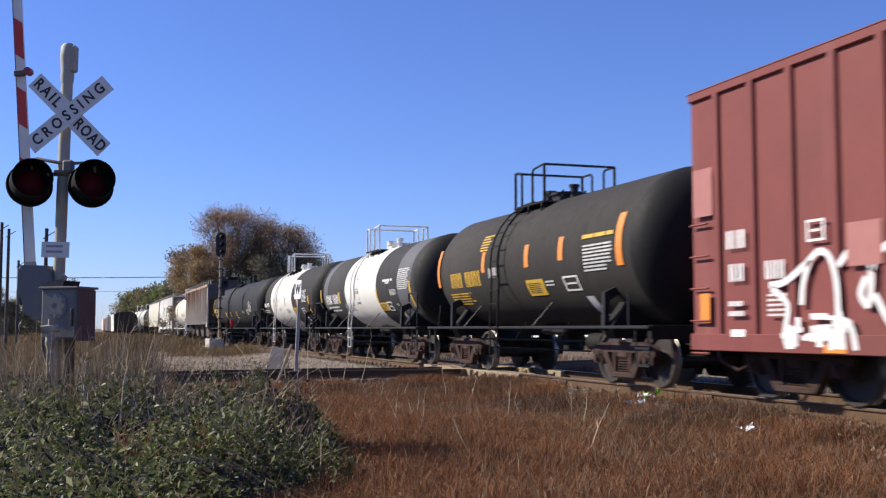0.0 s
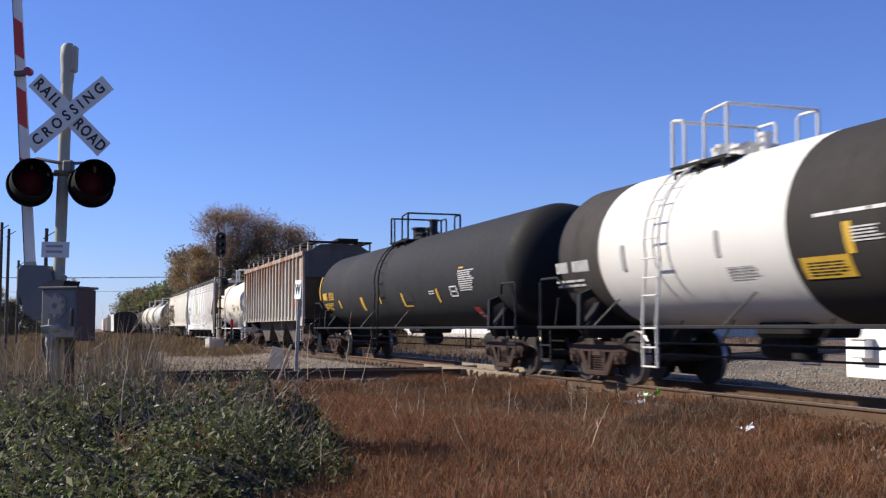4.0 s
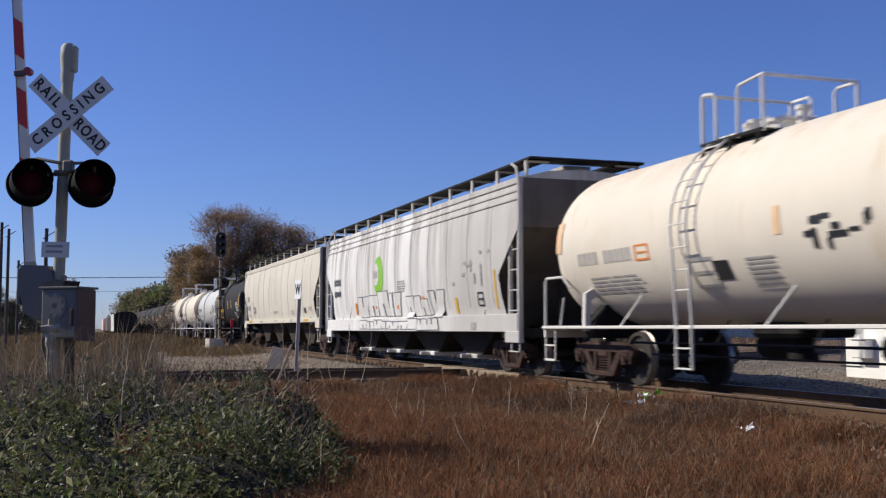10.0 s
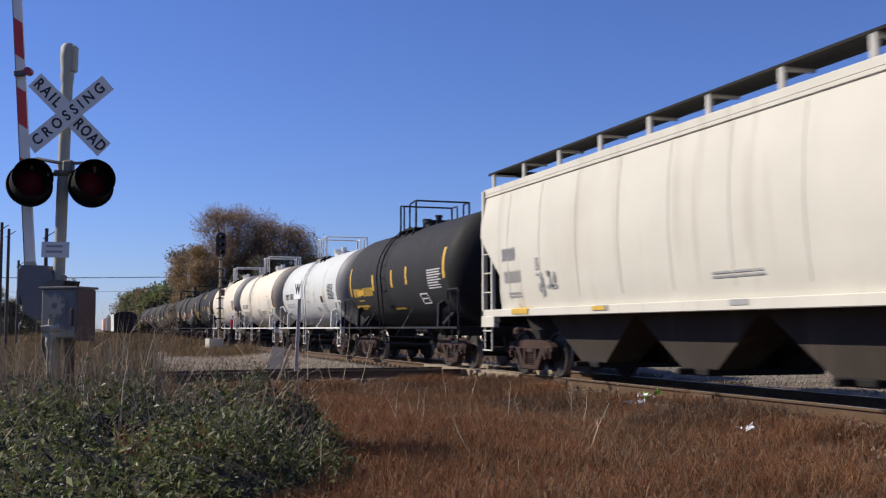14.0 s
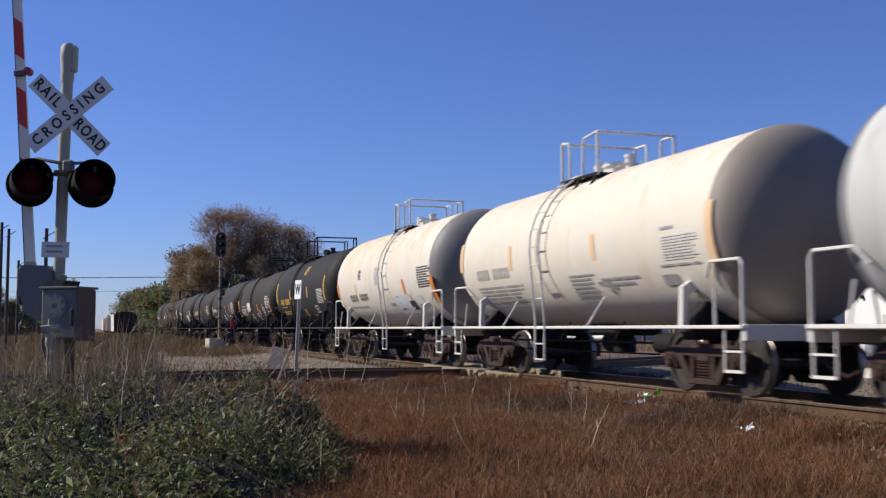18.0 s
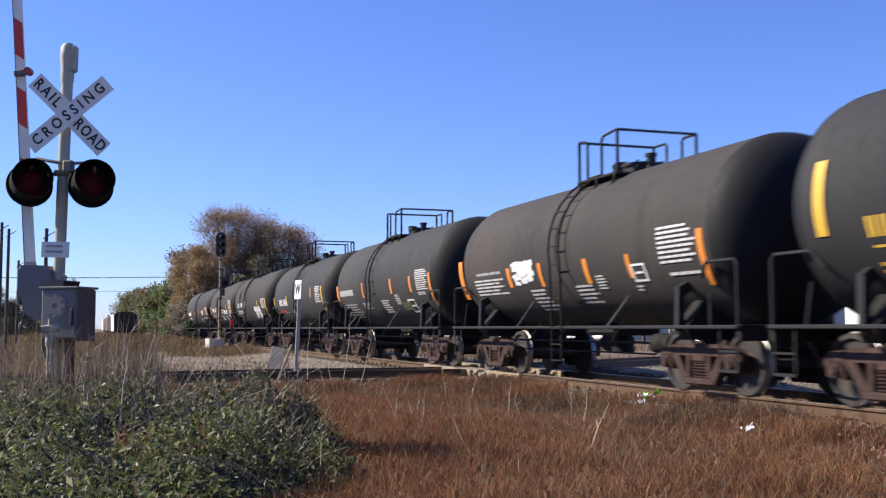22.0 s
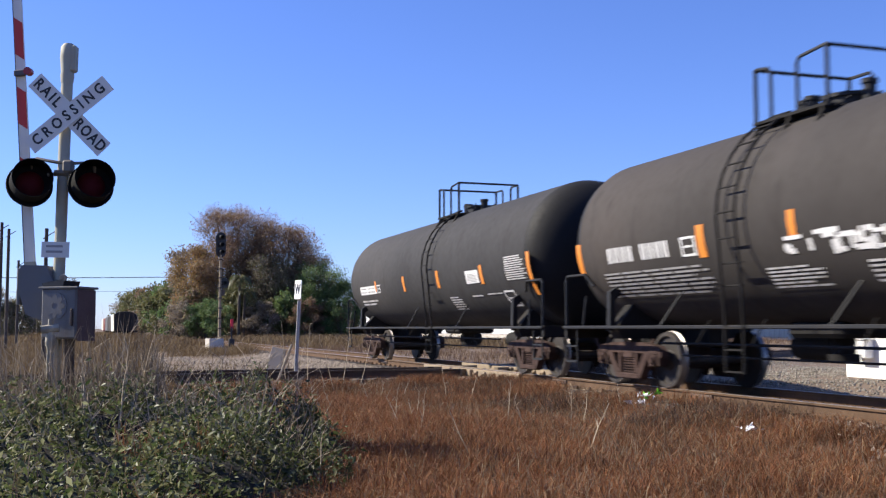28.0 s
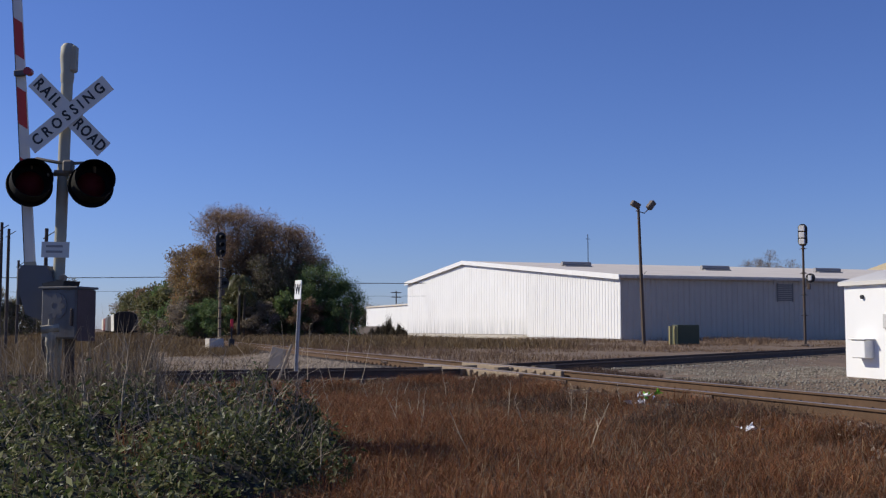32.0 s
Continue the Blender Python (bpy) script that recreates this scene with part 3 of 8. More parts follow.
    # end platforms, end sills, hand holds
    for s in (-1, 1):
        g = Geo()
        a, b = sorted((s * (half + 0.30), s * end))
        g.box(-1.44, a, 0.955, 1.44, b, 0.99, 0.008)
        a, b = sorted((s * (end - 0.06), s * (end + 0.02)))
        g.box(-1.44, a, 0.80, 1.44, b, 1.03, 0.01)
        part("end_platform", g, UNDER if sill_mat in (FITK, UNDER) else sill_mat, car)
        for q in (-1, 1):
            g = Geo()
            x = q * 1.43
            if hoops:
                rail_hoop(g, [(x, s * (end - 0.05), 1.0), (x, s * (end - 0.05), 1.86), (x, s * (end - 0.12), 1.93), (x, s * (half - 0.05), 1.93), (x * 0.95, s * (half - 0.25), 1.72)], 0.026)
            rail_hoop(g, [(x, s * (half + 0.05), 1.0), (x * 0.97, s * (half - 0.02), 1.55)], 0.02)
            g.box(x - 0.02, min(s * (end - 0.5), s * (end - 0.05)), 0.36, x + 0.02, max(s * (end - 0.5), s * (end - 0.05)), 0.4)
            for e in (0.5, 0.07):
                g.rod((x, s * (end - e), 0.38), (x, s * (end - e), 0.97), 0.018, 5)
            g.box(x - 0.02, min(s * (end - 0.5), s * (end - 0.05)), 0.64, x + 0.02, max(s * (end - 0.5), s * (end - 0.05)), 0.67)
            part("grab_rail", g, sill_mat, car)
        coupler(car, s * (half + 0.35), s < 0)
        truck(car, s * ty)
    # brake gear at the rear end
    g = Geo()
    g.rod((0.55, half + 0.62, 1.75), (0.55, half + 0.66, 1.75), 0.28, 14)
    g.rod((0.55, half + 0.6, 1.0), (0.55, half + 0.6, 1.8), 0.04, 6)
    g.box(0.4, half + 0.5, 1.55, 0.7, half + 0.62, 1.95, 0.03)
    part("brake_wheel", g, UNDER, car)
    part("brake_cylinder", Geo().rod((-0.55, -half + 2.4, 0.72), (-0.55, -half + 3.0, 0.72), 0.17, 12), UNDER, car)
    part("air_reservoir", Geo().lathe([(0.8, 0.02), (0.85, 0.17), (0.95, 0.21), (1.65, 0.21), (1.75, 0.17), (1.8, 0.02)], "y", (0.5, 0, 0.7), 14), UNDER, car)
    part("control_valve", Geo().box(-0.75, -half + 1.9, 0.6, -0.4, -half + 2.25, 0.95, 0.04), UNDER, car)
    # pipes along the belly
    g = Geo()
    g.pipe([(-1.15, -ty + 1.3, 0.74), (-1.15, ty - 1.3, 0.74)], 0.022)
    for y in (-1.6, 0.6, 2.0):
        g.rod((-1.15, y, 0.74), (-0.9, y, 1.1), 0.016, 5)
    part("brake_pipe", g, UNDER, car)
    part("brake_rod", Geo().pipe([(-0.95, -ty + 1.4, 0.55), (-0.95, ty - 1.6, 0.55)], 0.018), UNDER, car)
    if bottom_pipe:
        g = Geo()
        g.rod((0, 0.1, zb + 0.1), (0, 0.1, 0.62), 0.16, 12)
        g.rod((0, 0.1, 0.62), (0, 0.1, 0.5), 0.22, 12)
        g.box(-0.5, -0.5, 0.84, 0.5, 0.7, 1.06, 0.06)
        part("bottom_outlet", g, UNDER, car)
    # ladder up the near side and the far side
    for q in (-1, 1):
        g = Geo()
        side = [(q * 1.5, 0.36), (q * 1.5, 1.02), (q * 1.5, 1.12)] + [(q * (R + 0.12) * math.cos(a), zc + (R + 0.12) * math.sin(a)) for a in (-0.2, 0.0, 0.2, 0.4, 0.6, 0.8, 1.0, 1.15)]
        g.pipe([(x, ladder_y - 0.22, z) for x, z in side] + [(x, ladder_y + 0.22, z) for x, z in side[::-1]], 0.022, 6)
        lm = ladder_mat or (UNDER if shell in (BLACKS, DGREY, BROWNB, CHARC) else sill_mat)
        ld = part("ladder", g, lm, car)
        rungs = [Geo().box(q * 1.5 - 0.025, ladder_y - 0.22, z - 0.012, q * 1.5 + 0.025, ladder_y + 0.22, z + 0.012) for z in (0.38, 0.68, 0.98)]
        rr = R + 0.12
        for i in range(9):
            a = -0.62 + i * 0.22
            zz = zc + rr * math.sin(a)
            xx = rr * math.cos(a) if a > 0 else max(rr * math.cos(a), 1.5)
            rungs.append(Geo().rod((q * xx, ladder_y - 0.22, zz), (q * xx, ladder_y + 0.22, zz), 0.014, 5))
        for r in rungs:
            part("rung", r, lm, ld)
    # top platform, rails and fittings
    top = zc + R
    py = ladder_y - 0.42 + platform_y
    for q in (-1, 1):
        g = Geo()
        a, b = sorted((q * 0.40, q * 0.86))
        for k in range(5):
            g.box(a + 0.092 * k, py - pl - 0.02, top - 0.13, a + 0.092 * k + 0.065, py + pl + 0.02, top - 0.09)
        for y in (-0.7, 0, 0.7):
            g.box(a, py + y - 0.03, top - 0.2, b, py + y + 0.03, top - 0.13)
            g.rod((q * 0.82, py + y, top - 0.15), (q * R * 0.62, py + y, zc + R * 0.77), 0.03, 5)
        part("grating", g, UNDER, car)
    h = 0.68
    for s in (1, -1):
        ye = py + s * pl
        g = Geo()
        n0, f0, dp = -0.82, 0.82, 0.06
        r1 = ye - s * (0.36 if s > 0 else 0.62)
        r2 = ye - s * 0.5
        z0, z1 = top - 0.14, top + h
        g.pipe([(n0, r1, z0), (n0, r1, z1 - dp - 0.06), (n0, r1 + s * dp, z1 - 0.04), (n0, ye - s * dp, z1), (n0, ye, z1), (f0, ye, z1), (f0, r2 + s * dp, z1), (f0, r2, z1 - dp), (f0, r2, z0)], 0.026)
        g.rod((n0, ye, z0), (n0, ye, z1), 0.03, 6)
        g.rod((f0, ye, z0), (f0, ye, z1), 0.03, 6)
        part("platform_railing", g, fittings, car)
    g = Geo()
    g.rod((0, py - 0.25, top - 0.1), (0, py - 0.25, top + 0.10), 0.36, 18)
    g.rod((0, py - 0.25, top + 0.10), (0, py - 0.25, top + 0.15), 0.40, 18)
    for i in range(8):
        a = i * math.pi / 4
        g.rod((0.37 * math.cos(a), py - 0.25 + 0.37 * math.sin(a), top + 0.06), (0.37 * math.cos(a), py - 0.25 + 0.37 * math.sin(a), top + 0.19), 0.025, 5)
    part("manway", g, fittings, car)
    for y, r, hh in ((0.45, 0.1, 0.22), (0.65, 0.06, 0.2), (-0.72, 0.09, 0.22)) + (((-1.15, 0.12, 0.42), (0.25, 0.2, 0.3)) if dome == "valves" else ()):
        g = Geo()
        g.rod((-0.1, py + y, top - 0.1), (-0.1, py + y, top + hh), r, 10)
        g.rod((-0.1, py + y, top + hh), (-0.1, py + y, top + hh + 0.06), r * 1.25, 10)
        part("valve", g, fittings, car)
    mark_parts(car, marks, place, rng)
    return car
# ---- markings: kind, paint, from and to along the car, bottom and top, count ----
MARK_1 = [("glyph", PALE, 6.43, 6.92, 2.06, 2.31, 2), ("glyph", PALE, 6.47, 6.86, 1.61, 1.85, 2), ("glyph", PALE, 5.59, 6.03, 1.61, 1.85, 3), ("frame", PALE, 4.81, 5.15, 2.03, 2.30, 0), ("rows", PALE, 6.46, 6.85, 1.14, 1.41, 2), ("rows", PALE, 5.55, 5.96, 1.13, 1.45, 3), ("bar", ORG, 7.31, 7.56, 1.05, 1.47, 0), ("bar", PALE, 6.47, 6.80, 0.86, 0.96, 0), ("bar", PINKM, 7.20, 7.69, 2.57, 3.26, 0), ("bar", PINKM, 3.84, 4.42, 1.69, 2.20, 0), ("bar", ORG, 4.47, 4.87, 0.68, 0.78, 0), ("scrib", PALE, 4.32, 5.62, 0.71, 1.12, 26)]
MARK_2 = [("bar", ORG, 5.02, 5.18, 2.00, 2.93, 0), ("rows", YEL, 1.63, 2.23, 2.72, 3.10, 4), ("bar", ORG, 1.85, 2.04, 2.23, 2.69, 0), ("glyph", YEL, 2.19, 4.23, 1.95, 2.30, 10), ("rows", YEL, 2.89, 4.44, 1.55, 1.85, 3), ("bar", GREYM, 1.15, 1.62, 2.10, 2.31, 0), ("bar", ORG, -0.64, -0.44, 2.22, 2.68, 0), ("bar", YEL, -1.22, -0.37, 1.64, 1.96, 0), ("rows", INK, -1.14, -0.44, 1.69, 1.91, 4), ("rows", PALE, -1.79, -1.31, 1.81, 1.94, 2), ("bar", ORG, -2.30, -2.09, 2.26, 2.71, 0), ("rows", PALE, -4.30, -3.16, 2.00, 2.50, 6), ("frame", PALE, -2.79, -2.16, 1.68, 1.96, 0), ("bar", ORG, -4.64, -4.42, 2.04, 2.94, 0), ("rows", YEL, -4.35, -3.11, 2.59, 2.73, 1), ("bar", PALE, -3.09, -2.80, 1.20, 1.57, 0)]
MARK_3 = [("glyph", PALE, 3.38, 5.39, 1.86, 2.19, 11), ("rows", PALE, 3.31, 5.26, 1.60, 1.83, 2), ("bar", YEL, 3.17, 3.34, 1.86, 2.25, 0), ("bar", YEL, 6.12, 6.27, 1.97, 2.42, 0), ("rows", GREYM, 1.21, 2.68, 1.59, 1.85, 3), ("bar", GREYM, 0.45, 1.08, 2.13, 2.22, 0), ("rows", PALE, -3.66, -2.59, 2.38, 2.52, 1), ("glyph", PALE, -3.30, -2.89, 2.31, 2.41, 3), ("rows", PALE, -4.06, -3.30, 1.96, 2.14, 3), ("bar", YEL, -1.89, -1.74, 1.80, 2.19, 0), ("bar", YEL, -2.67, -1.80, 1.53, 1.77, 0), ("rows", INK, -2.62, -1.87, 1.56, 1.73, 3), ("frame", PALE, -3.17, -2.69, 1.51, 1.78, 0), ("rows", PALE, -5.38, -4.21, 2.10, 2.71, 9), ("rows", PALE, -3.95, -3.68, 1.65, 1.72, 2), ("bar", YEL, -5.48, -5.34, 1.53, 2.30, 0), ("bar", PALE, -3.98, -3.66, 1.21, 1.52, 0)]
MARK_4 = [("rows", PALE, -4.51, -3.34, 2.07, 2.58, 8), ("rows", PALE, -3.20, -1.80, 2.35, 2.44, 1), ("bar", YEL, -2.48, -2.33, 1.87, 2.25, 0), ("rows", PALE, -3.05, -2.46, 2.00, 2.20, 3), ("bar", YEL, -2.35, -1.41, 1.60, 1.87, 0), ("rows", INK, -2.27, -1.51, 1.63, 1.82, 3), ("frame", PALE, -3.70, -3.11, 1.59, 1.83, 0), ("bar", YEL, -4.93, -4.75, 1.51, 2.30, 0), ("bar", PALE, -3.56, -3.24, 1.29, 1.61, 0), ("glyph", PALE, 4.48, 5.87, 2.01, 2.21, 8), ("rows", PALE, 4.71, 5.96, 1.75, 1.92, 2), ("rows", GREYM, -0.50, 0.25, 1.67, 1.86, 3), ("bar", GREYM, 0.31, 0.42, 2.00, 2.38, 0), ("bar", GREYM, 3.11, 3.24, 1.94, 2.37, 0)]
MARK_5 = [("glyph", YEL, 7.33, 9.09, 2.00, 2.28, 9), ("rows", YEL, 7.53, 9.03, 1.65, 1.92, 3), ("bar", YEL, 6.47, 6.70, 1.70, 1.96, 0), ("bar", YEL, 3.28, 3.58, 1.57, 1.99, 0), ("bar", YEL, 1.13, 1.27, 1.73, 1.99, 0), ("bar", YEL, -1.30, -1.13, 1.62, 1.98, 0), ("bar", YEL, -1.92, -1.18, 1.59, 1.63, 0), ("bar", INK, -2.18, -1.45, 1.73, 2.00, 0), ("rows", PALE, -4.21, -3.73, 1.87, 1.99, 2), ("bar", YEL, -4.49, -4.34, 1.65, 2.00, 0), ("frame", PALE, -5.98, -5.46, 1.76, 2.02, 0), ("rows", PALE, -7.35, -6.23, 1.88, 2.39, 8), ("bar", YEL, -6.63, -6.31, 2.41, 2.45, 0), ("bar", REDM, -6.90, -6.51, 1.17, 1.49, 0), ("rows", PALE, -6.83, -6.58, 1.26, 1.41, 2), ("bar", YEL, 9.40, 9.54, 2.03, 2.92, 0), ("bar", YEL, 8.41, 8.94, 2.03, 2.26, 0)]
MARK_6 = [("bar", ORG, -6.71, -6.25, 1.90, 2.12, 0), ("bar", ORG, -4.42, -4.00, 1.58, 1.68, 0), ("frame", INK, -5.20, -4.81, 1.68, 1.97, 0), ("bar", GREYM, 1.70, 2.14, 1.61, 1.70, 0), ("bar", GREYM, -1.98, -1.54, 1.66, 1.75, 0), ("rows", GREYM, -1.05, -0.60, 1.66, 1.80, 2), ("rows", GREYM, -5.91, -5.61, 1.70, 1.93, 3), ("glyph", INK, 5.48, 5.89, 2.47, 2.70, 2), ("glyph", INK, 4.72, 5.25, 2.49, 2.69, 3), ("glyph", INK, 5.52, 5.91, 2.05, 2.24, 2), ("glyph", INK, 4.77, 5.11, 2.05, 2.27, 2), ("glyph", INK, 4.19, 4.32, 2.02, 2.24, 1), ("bar", ORG, 6.26, 6.61, 1.84, 2.08, 0), ("rows", GREYM, 5.47, 5.93, 1.59, 1.82, 2), ("rows", GREYM, 4.76, 5.13, 1.63, 1.85, 2), ("bar", ORG, 3.92, 4.35, 1.61, 1.70, 0)]
MARK_7 = [("glyph", GREYM, 2.61, 4.60, 2.09, 2.31, 10), ("rows", GREYM, 2.38, 4.26, 1.58, 1.90, 3), ("frame", ORG, 2.02, 2.48, 2.07, 2.33, 0), ("bar", PEACH, -5.07, -4.93, 1.98, 2.85, 0), ("bar", PEACH, -1.38, -1.24, 2.19, 2.56, 0), ("bar", INK, -0.06, 0.37, 1.67, 1.94, 0), ("frame", GREYM, 0.32, 0.95, 1.57, 2.01, 0), ("rows", GREYM, -1.19, -0.47, 1.53, 1.97, 5), ("scrib", INK, -3.14, -1.77, 1.93, 2.31, 12), ("rows", GREYM, -4.64, -3.67, 1.98, 2.29, 5), ("rows", GREYM, -4.11, -3.73, 2.51, 2.57, 1), ("bar", GREYM, -3.90, -3.45, 1.62, 1.82, 0), ("bar", PEACH, 5.20, 5.42, 2.37, 2.94, 0)]
MARK_8 = [("glyph", INK, 6.65, 7.67, 2.43, 2.65, 4), ("glyph", INK, 6.65, 7.67, 2.05, 2.24, 4), ("disc", GREEN, 1.28, 2.35, 1.92, 3.13, 0), ("bar", YEL, -7.72, -7.61, 1.40, 2.24, 0), ("bar", YEL, -5.15, -4.97, 1.34, 1.70, 0), ("frame", INK, -6.90, -6.53, 1.47, 1.79, 0), ("scrib", GREYM, -7.57, -4.55, 1.90, 2.66, 10), ("rows", GREYM, -1.02, -0.18, 1.99, 2.33, 3), ("bar", GREYM, -6.46, -6.16, 0.95, 1.11, 0), ("disc", SOOTYW, 1.74, 2.46, 2.26, 2.93, 0), ("bar", GREYM, 1.86, 2.34, 2.48, 2.70, 0), ("blocks", PALE, -0.40, 4.36, 1.32, 2.06, 4), ("blocks", PALE, -4.17, -1.03, 1.26, 1.92, 5), ("blocks", PALE, -3.77, 4.15, 0.94, 1.24, 9), ("bar", ORG, 4.55, 4.77, 1.42, 1.79, 0), ("bar", ORG, 2.10, 2.30, 1.37, 1.72, 0), ("bar", ORG, -0.22, -0.03, 1.39, 1.81, 0), ("bar", ORG, -2.57, -2.42, 1.38, 1.81, 0)]
MARK_9 = [("frame", INK, -7.01, -6.58, 1.59, 1.81, 0), ("bar", INK, -6.94, -6.69, 1.64, 1.77, 0), ("bar", YEL, -7.56, -6.66, 1.26, 1.38, 0), ("bar", GREYM, -4.18, -3.82, 1.26, 1.37, 0), ("bar", GREYM, -0.36, 0.08, 1.29, 1.37, 0), ("bar", GREYM, 3.66, 4.07, 1.28, 1.37, 0), ("rows", GREYM, -4.40, -3.88, 1.55, 1.76, 3), ("rows", GREYM, -5.49, -5.07, 1.54, 1.63, 2), ("rows", GREYM, -0.75, 0.53, 1.68, 1.80, 2), ("rows", GREYM, -8.20, -7.49, 1.70, 1.86, 2), ("glyph", GREYM, 7.67, 8.39, 2.38, 2.64, 4), ("glyph", GREYM, 7.45, 8.34, 1.92, 2.16, 6), ("rows", GREYM, 7.46, 8.14, 1.62, 1.75, 2), ("rows", GREYM, 6.46, 6.67, 2.12, 2.38, 3), ("scrib", GREYM, 5.67, 6.73, 1.58, 2.01, 14), ("bar", YEL, 7.06, 7.91, 1.27, 1.40, 0), ("bar", YEL, 3.76, 4.24, 1.29, 1.38, 0)]
MARK_10 = [("glyph", YEL, 2.11, 4.51, 1.99, 2.25, 8), ("bar", YEL, 1.83, 2.03, 2.13, 2.61, 0), ("bar", YEL, -0.24, -0.07, 2.16, 2.65, 0), ("bar", YEL, -1.70, -1.54, 2.19, 2.68, 0), ("rows", PALE, -4.70, -3.53, 2.00, 2.52, 6), ("frame", PALE, -3.23, -2.56, 1.63, 1.91, 0), ("bar", YEL, -4.97, -4.79, 2.22, 2.99, 0), ("rows", YEL, 3.07, 4.68, 1.65, 1.80, 1), ("rows", YEL, -0.63, 0.39, 1.53, 1.63, 1), ("bar", YEL, 4.68, 4.81, 2.03, 2.93, 0), ("bar", YEL, 3.23, 3.97, 2.03, 2.20, 0), ("rows", YEL, 3.34, 4.00, 1.85, 1.91, 1), ("rows", YEL, 3.44, 4.06, 1.59, 1.73, 2)]
MARK_11 = [("glyph", INK, 2.79, 4.53, 2.21, 2.44, 9), ("rows", GREYM, 2.44, 4.41, 1.89, 2.07, 2), ("bar", PEACH, 1.86, 2.01, 1.96, 2.37, 0), ("bar", PEACH, -1.46, -1.32, 2.01, 2.43, 0), ("frame", INK, -2.90, -2.52, 1.96, 2.19, 0), ("bar", INK, -2.82, -2.60, 2.00, 2.15, 0), ("rows", INK, -4.95, -3.84, 2.05, 2.60, 9), ("bar", PEACH, -3.12, -3.02, 1.99, 2.41, 0), ("bar", GREYM, -1.97, -1.49, 1.65, 1.80, 0), ("frame", GREYM, -3.14, -2.68, 1.62, 1.89, 0)]
MARK_12 = [("glyph", GREYM, 2.42, 4.34, 2.04, 2.26, 10), ("rows", GREYM, 1.86, 4.45, 1.47, 1.92, 4), ("bar", PEACH, -1.61, -1.44, 2.17, 2.62, 0), ("bar", PEACH, 2.20, 2.37, 2.18, 2.69, 0), ("bar", PEACH, -5.30, -5.11, 1.94, 2.81, 0), ("rows", GREYM, -1.44, -0.35, 1.49, 1.98, 5), ("rows", GREYM, -2.95, -1.57, 1.71, 1.89, 2), ("rows", PALE, -4.99, -3.86, 2.02, 2.41, 7), ("rows", GREYM, -4.25, -3.85, 2.49, 2.58, 1), ("rows", GREYM, -4.87, -3.69, 1.93, 1.99, 1), ("bar", GREYM, -4.08, -3.63, 1.65, 1.81, 0), ("scrib", GREYM, -2.11, -1.29, 1.55, 1.76, 8), ("bar", PEACH, 5.14, 5.33, 2.27, 2.93, 0)]
MARK_13 = [("glyph", INK, 1.41, 3.71, 1.86, 2.07, 9), ("rows", GREYM, 1.80, 4.05, 1.65, 1.75, 1), ("rows", INK, 1.92, 2.31, 2.53, 2.85, 5), ("rows", GREYM, -0.33, 0.29, 2.29, 2.84, 6), ("bar", PEACH, 2.64, 2.81, 2.05, 2.40, 0), ("bar", ORG, -2.76, -2.58, 1.94, 2.34, 0), ("rows", INK, -5.19, -4.05, 2.06, 2.63, 7), ("bar", PALEB, -3.00, -1.47, 1.40, 1.92, 0), ("bar", BLUEM, -1.95, -1.63, 1.69, 1.89, 0), ("rows", INK, -2.05, -1.62, 1.52, 1.58, 1), ("bar", INK, -3.21, -2.72, 1.50, 1.74, 0), ("bar", PALEB, -4.01, -3.46, 1.64, 1.87, 0), ("bar", ORG, -5.36, -5.13, 1.55, 2.33, 0), ("bar", ORG, 5.04, 5.21, 2.00, 2.49, 0), ("bar", PEACH, -0.18, -0.01, 1.89, 2.27, 0)]
MARK_14 = [("glyph", YEL, 2.09, 4.20, 2.01, 2.25, 10), ("frame", YEL, 1.25, 1.61, 1.99, 2.25, 0), ("rows", YEL, 2.97, 4.13, 1.89, 1.95, 1), ("rows", YEL, 2.43, 4.14, 1.60, 1.77, 2), ("bar", YEL, 1.70, 1.87, 2.19, 2.62, 0), ("bar", YEL, -0.48, -0.34, 2.17, 2.60, 0), ("bar", YEL, -1.89, -1.77, 2.19, 2.62, 0), ("rows", YEL, -1.28, -0.59, 3.14, 3.49, 5), ("rows", YEL, -0.89, -0.47, 1.50, 1.78, 4), ("rows", YEL, -2.49, -1.83, 1.50, 1.55, 1), ("frame", PALE, -3.32, -2.75, 1.60, 1.86, 0), ("bar", YEL, 4.83, 5.03, 2.08, 3.00, 0), ("rows", PALE, -4.76, -3.61, 1.95, 2.49, 8), ("bar", YEL, -5.02, -4.86, 2.02, 2.94, 0)]
MARK_15 = [("bar", ORG, 5.28, 5.53, 1.66, 2.54, 0), ("rows", GREYM, 2.92, 4.39, 2.15, 2.26, 1), ("rows", PALE, 2.75, 4.58, 1.72, 2.09, 3), ("bar", ORG, 2.42, 2.59, 1.84, 2.24, 0), ("scrib", PALE, 1.12, 2.33, 1.86, 2.30, 60), ("bar", ORG, 0.81, 0.95, 1.80, 2.26, 0), ("rows", PALE, 0.77, 1.62, 1.34, 1.79, 4), ("bar", ORG, -1.21, -1.05, 1.78, 2.22, 0), ("rows", PALE, -1.27, -0.46, 1.44, 1.80, 3), ("rows", PALE, -1.78, -1.40, 1.67, 1.93, 3), ("bar", ORG, -2.77, -2.65, 1.81, 2.20, 0), ("frame", PALE, -3.22, -2.76, 1.74, 2.03, 0), ("rows", PALE, -2.94, -2.71, 1.60, 1.71, 2), ("rows", PALE, -4.85, -3.74, 1.98, 2.58, 6), ("rows", PALE, -4.77, -3.92, 1.79, 1.88, 1), ("bar", ORG, -5.03, -4.88, 1.61, 2.43, 0)]
